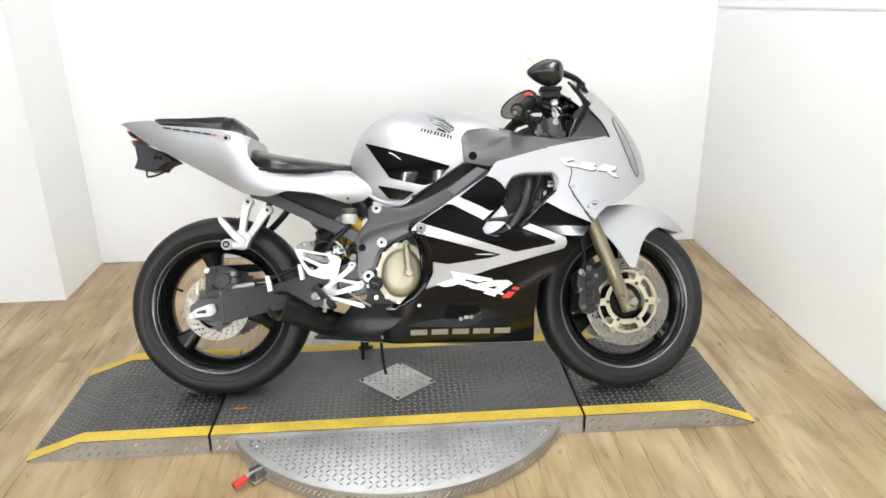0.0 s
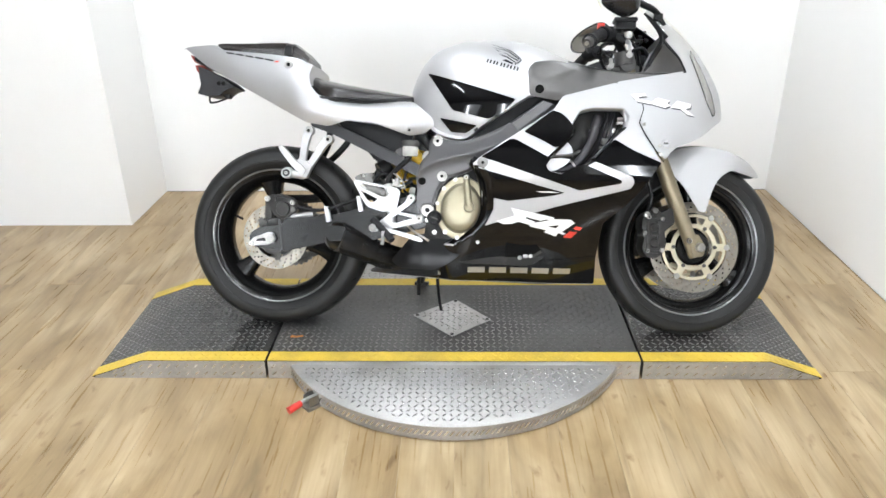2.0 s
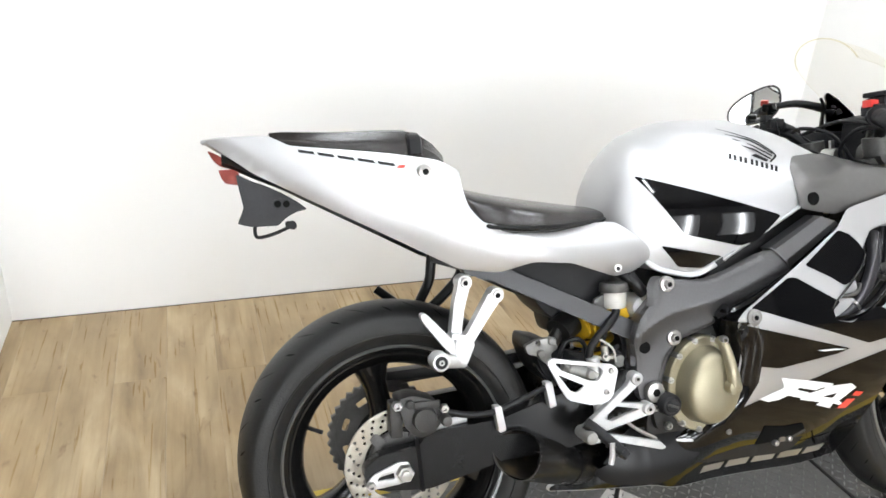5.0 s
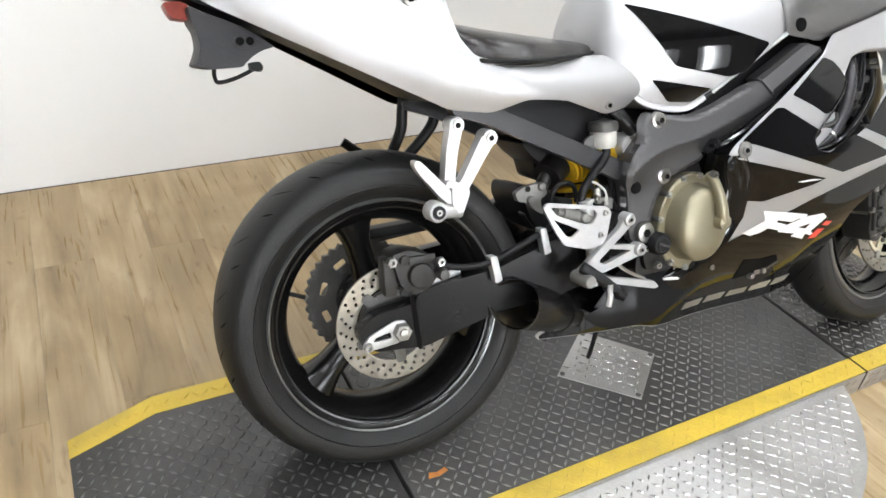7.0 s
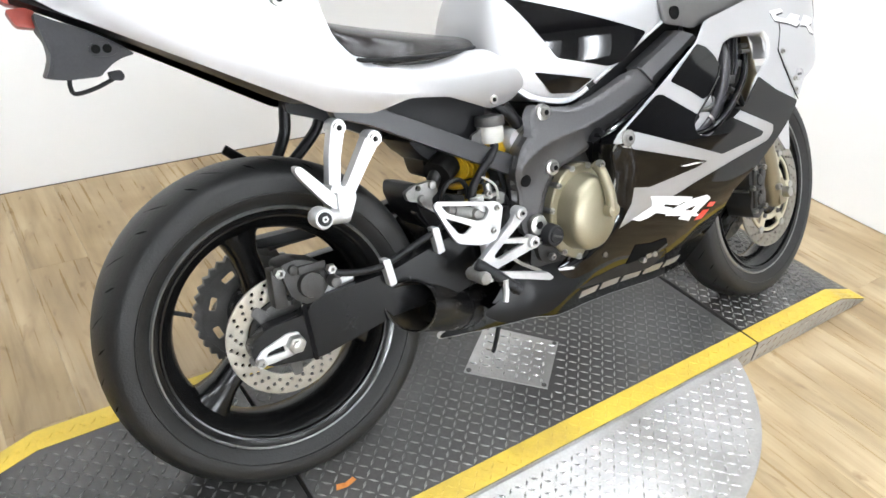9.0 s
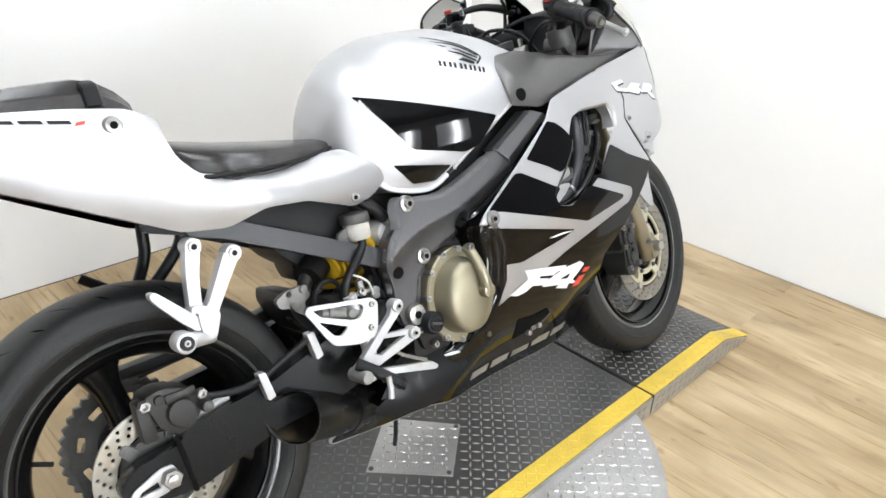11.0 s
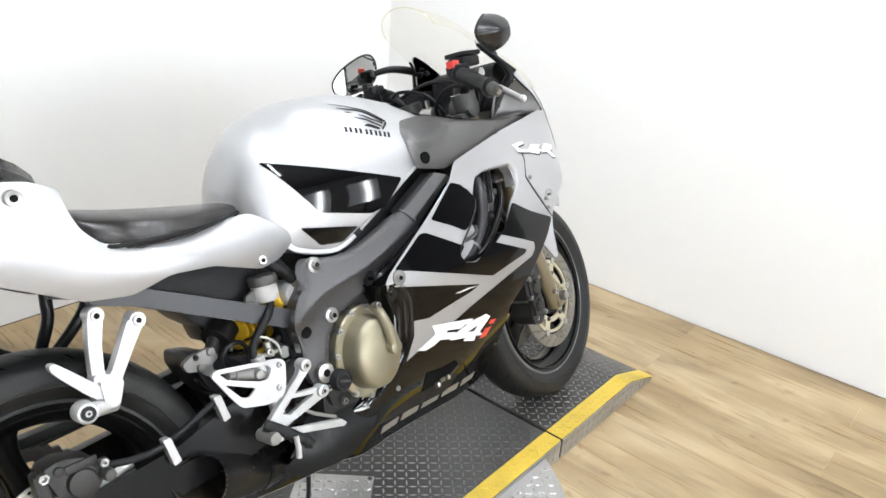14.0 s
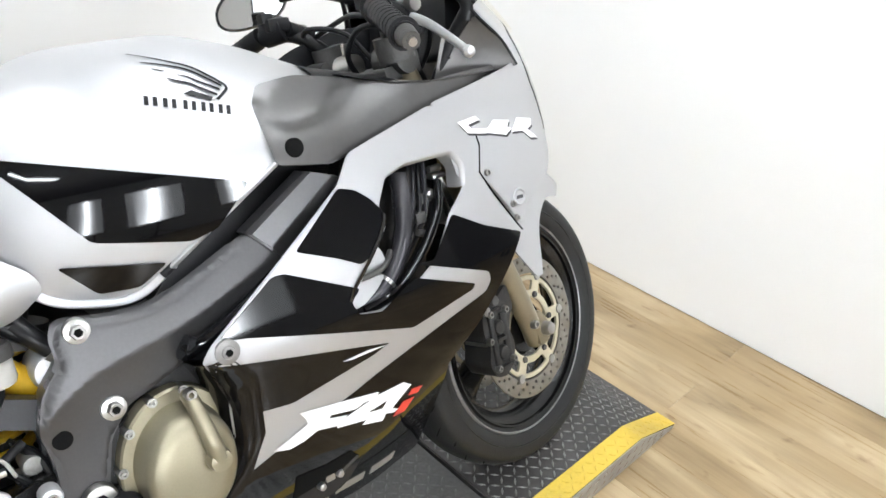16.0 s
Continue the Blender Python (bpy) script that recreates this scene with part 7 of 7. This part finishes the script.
def bar(s):
    """One clip-on bar with its grip, switch box, lever and bar-end weight; s is -1 on the right."""
    root = part("handlebar", tube([(1.128, s * 0.100, 0.900), (1.085, s * 0.150, 0.945), (1.030, s * 0.200, 0.948)], 0.0125, 12), BLACK_SATIN, bike, "black clip-on handlebar")
    part("fork_clamp", tube([(1.128, s * 0.100, 0.875), (1.122, s * 0.100, 0.915)], 0.031, 18), DULL, root)
    grip = part("grip", tube([(1.040, s * 0.188, 0.952), (1.015, s * 0.25, 0.930), (0.990, s * 0.315, 0.907)], (0.0185, 0.0175), 16), BLACK_PLASTIC, root, "black ribbed rubber grip")
    for k in range(9):
        f = 0.1 + k * 0.095
        p = Vector((1.040, s * 0.188, 0.952)).lerp(Vector((0.990, s * 0.315, 0.907)), f)
        d = Vector((-0.05, s * 0.127, -0.045)).normalized() * 0.003
        part("grip_rib", tube([p - d, p + d], 0.0190, 16), BLACK_PLASTIC, grip)
    part("bar_end", tube([(0.990, s * 0.315, 0.907), (0.986, s * 0.326, 0.903), (0.981, s * 0.338, 0.898)], (0.0155, 0.0125), 16), DULL, root, "dark bar-end weight")
    part("grip_flange", tube([(0.9935, s * 0.306, 0.9102), (0.9915, s * 0.311, 0.9085)], 0.0225, 20), BLACK_PLASTIC, grip)
    part("bar_end_bolt", tube([(0.983, s * 0.334, 0.900), (0.979, s * 0.343, 0.896)], 0.006, 12), STEEL, root)
    sw = part("switch_box", join(tube([(1.070, s * 0.150, 0.960), (1.045, s * 0.182, 0.954)], 0.024, 14), box(1.035, 1.080, s * 0.160 - 0.020, s * 0.160 + 0.020, 0.955, 0.980, 0.006)), BLACK_PLASTIC, root)
    part("switch", box(1.030, 1.052, s * 0.162 - 0.012, s * 0.162 + 0.012, 0.973, 0.990, 0.003), RED if s < 0 else BLACK_PLASTIC, sw, "red switch" if s < 0 else "")
    part("lever", tube([(1.120, s * 0.150, 0.940), (1.125, s * 0.19, 0.925), (1.118, s * 0.245, 0.900), (1.108, s * 0.298, 0.874)], (0.0085, 0.006), 10, flat=0.7), ALU, root, "bright aluminium lever")
    part("lever_ball", lathe([(0.001, -0.009), (0.007, -0.006), (0.0095, 0.0), (0.007, 0.006), (0.001, 0.009)], 14, (1.108, s * 0.300, 0.873)), ALU, root)
    part("lever_perch", tube([(1.075, s * 0.148, 0.958), (1.122, s * 0.150, 0.940)], 0.015, 12), BLACK_SATIN, root)
    return root


right_bar = bar(-1)
left_bar = bar(1)
part("brake_fluid_box", box(1.088, 1.150, -0.152, -0.100, 0.975, 1.000, 0.006), BLACK_PLASTIC, right_bar, "black brake fluid box")
part("fluid_box_lid", box(1.084, 1.154, -0.156, -0.096, 1.0005, 1.012, 0.004), BLACK_PLASTIC, right_bar)
part("box_bracket", tube([(1.11, -0.135, 0.975), (1.10, -0.145, 0.955)], 0.008, 8), BLACK_SATIN, right_bar)
part("perch_clamp", lathe([(0.002, -0.01), (0.011, -0.009), (0.013, 0.0), (0.011, 0.009), (0.002, 0.01)], 14, (1.125, -0.165, 0.955)), STEEL, right_bar)
part("perch_clamp", lathe([(0.002, -0.012), (0.014, -0.010), (0.016, 0.0), (0.014, 0.010), (0.002, 0.012)], 14, (1.11, 0.165, 0.95)), STEEL, left_bar)
for pts in ([(1.12, -0.15, 0.95), (1.15, -0.13, 0.93), (1.17, -0.10, 0.88), (1.16, -0.07, 0.82)], [(1.08, -0.16, 0.93), (1.05, -0.12, 0.93), (1.06, -0.06, 0.89), (1.10, -0.04, 0.84)], [(1.14, -0.15, 0.91), (1.18, -0.13, 0.92), (1.20, -0.09, 0.88), (1.18, -0.05, 0.82)], [(1.10, 0.15, 0.93), (1.09, 0.10, 0.95), (1.13, 0.04, 0.93), (1.16, 0.0, 0.86)], [(1.11, -0.14, 0.93), (1.10, -0.05, 0.955), (1.12, 0.04, 0.955), (1.11, 0.14, 0.93)]):
    part("control_cable", tube(pts, 0.0048, 8), BLACK_PLASTIC, bike)
part("throttle_pipe", tube([(1.115, -0.10, 0.955), (1.135, -0.065, 0.915), (1.160, -0.055, 0.875), (1.188, -0.050, 0.828)], 0.0065, 10), STEEL, bike, "bright steel cable guide")
part("fork_stem", tube([(1.150, -0.078, 0.925), (1.172, -0.072, 0.880), (1.200, -0.066, 0.828)], 0.011, 12), BLACK_SATIN, bike)
part("gauge_loom", tube([(1.16, -0.02, 0.93), (1.185, -0.05, 0.955), (1.175, -0.085, 0.955), (1.150, -0.10, 0.935)], 0.0035, 8), BLACK_PLASTIC, bike)


def mirror_shell(s):
    """A teardrop mirror on its stalk, glass to the rear, folded back along the machine; s is -1 on the right."""
    c = Vector((1.076, -0.238, 1.036)) if s < 0 else Vector((1.048, 0.216, 1.016))
    turn = Matrix.Rotation(s * radians(68), 3, "Z")
    rings = []
    for t, k in ((0.0, 0.97), (0.006, 1.0), (0.025, 0.97), (0.05, 0.84), (0.072, 0.62), (0.086, 0.36), (0.092, 0.08)):
        ring = []
        for q in range(28):
            a = 2 * math.pi * q / 28
            y = (0.053 if s < 0 else 0.068) * abs(math.cos(a)) ** 0.8 * (1 if math.cos(a) > 0 else -1)
            z = (0.037 if s < 0 else 0.043) * abs(math.sin(a)) ** 0.8 * (1 if math.sin(a) > 0 else -1)
            z *= 1.0 - 0.66 * (1 if s < 0 else 0.32) * y / 0.062
            ring.append(c + turn @ Vector((t * (0.66 if s < 0 else 0.9), s * (y * k) - s * 0.25 * t, (z - (0.04 if s < 0 else 0.30) * y) * k)))
        rings.append(ring)
    shell = part("mirror", loft(rings, caps=False), MIRROR_SHELL, bike, "black mirror on a stalk")
    back = turn @ Vector((0.004, 0, 0))
    tip = turn @ Vector((-0.11 if s > 0 else 0.0, 0, 0))
    glass_ring = [[c + (p - c) * k + back + tip * ((p - c) * k).z for p in rings[0]] for k in (0.98, 0.02)]
    part("mirror_glass", loft(glass_ring, caps=False), MIRROR, shell, "mirror glass")
    part("mirror_edge", tube([p + back + tip * (p - c).z for p in rings[0] + rings[0][:1]], 0.0026, 8, per=1), BLACK_SATIN, shell)
    root = c + Vector((0.050, -s * 0.018, 0.010))
    line = [root, (1.165, -0.180, 1.042), (1.200, -0.150, 1.034), (1.224, -0.130, 1.018)] if s < 0 else [(1.095, 0.192, 1.016), (1.136, 0.168, 1.020), (1.185, 0.150, 1.010), (1.224, 0.140, 0.996)]
    part("stalk", tube(line, (0.011, 0.008) if s < 0 else (0.008, 0.013), 12, flat=1.2), BLACK_SATIN, shell)
    part("knuckle", join(box(1.205, 1.232, s * 0.132 - 0.012, s * 0.132 + 0.012, 1.004, 1.026, 0.005), tube([(1.226, s * 0.128, 1.012), (1.238, s * 0.130, 0.990)], 0.008, 10)), BLACK_PLASTIC, shell, "black folding knuckle")
    return shell


mirror_shell(-1)
mirror_shell(1)

# the steering is turned to the left: everything on the fork turns with it
STEER = radians(9)
axis_point, axis_way = Vector((1.335, 0, 0.30)), Vector((-0.407, 0, 0.914))
turned = Matrix.Translation(axis_point + Vector((-0.018, 0, 0))) @ Matrix.Rotation(STEER, 4, axis_way) @ Matrix.Translation(-axis_point)
for ob in [o for o in bike.children if o.name.split(".")[0] in ("front_wheel", "fork_leg", "front_caliper", "front_fender", "triple_clamp")]:
    ob.matrix_basis = turned @ ob.matrix_basis

# side stand, drain hoses under the belly
stand = part("side_stand", tube([(0.50, 0.11, 0.30), (0.475, 0.20, 0.20), (0.452, 0.295, 0.115)], (0.014, 0.011), 12), BLACK_SATIN, bike, "black side stand, folded out")
part("stand_foot", box(0.425, 0.480, 0.285, 0.325, 0.104, 0.116, 0.004), BLACK_SATIN, stand)
part("drain_hose", tube([(0.535, 0.02, 0.20), (0.536, 0.035, 0.14), (0.54, 0.06, 0.085), (0.545, 0.085, 0.045)], 0.0055, 8), BLACK_PLASTIC, bike, "black drain hose")
part("drain_hose", tube([(0.47, 0.06, 0.20), (0.462, 0.10, 0.15), (0.458, 0.14, 0.092)], 0.007, 8), BLACK_PLASTIC, bike, "black drain hose")


# ---- the boarded floor, last ----
floor = tagged(part("floor", box(-6.0, 4.0, -4.6, 1.45, -0.06, -0.004, 0), WOOD, smooth=False), "pale oak-look board floor with dark streaks and knots", "floor", kind="structure")
BOARD, LONG = 0.152, 1.22
shapes = {}


def board_mesh(w, l):
    key = (round(w, 4), round(l, 4))
    if key not in shapes:
        bm = bmesh.new()
        bmesh.ops.create_cube(bm, size=1)
        for v in bm.verts:
            v.co = (v.co.x * (w - 0.0003), v.co.y * (l - 0.0003), v.co.z * 0.012)
        bmesh.ops.bevel(bm, geom=[e for e in bm.edges if all(v.co.z > 0 for v in e.verts)], offset=0.0005, segments=1, affect="EDGES")
        me = bpy.data.meshes.new("board")
        bm.to_mesh(me)
        bm.free()
        me.materials.append(WOOD)
        shapes[key] = me
    return shapes[key]


col = 0
x = -3.2
while x < 2.234:
    w = min(BOARD, 2.234 - x)
    y = -3.6
    first = True
    while y < 1.444 - 1e-6:
        l = min(LONG * (0.25 + 0.25 * ((col * 2) % 4) if first else 1.0) or LONG, 1.444 - y)
        first = False
        ob = new("board", board_mesh(w, l))
        ob.parent = floor
        ob.location = (x + w / 2, y + l / 2, -0.006)
        y += l
    x += w
    col += 1
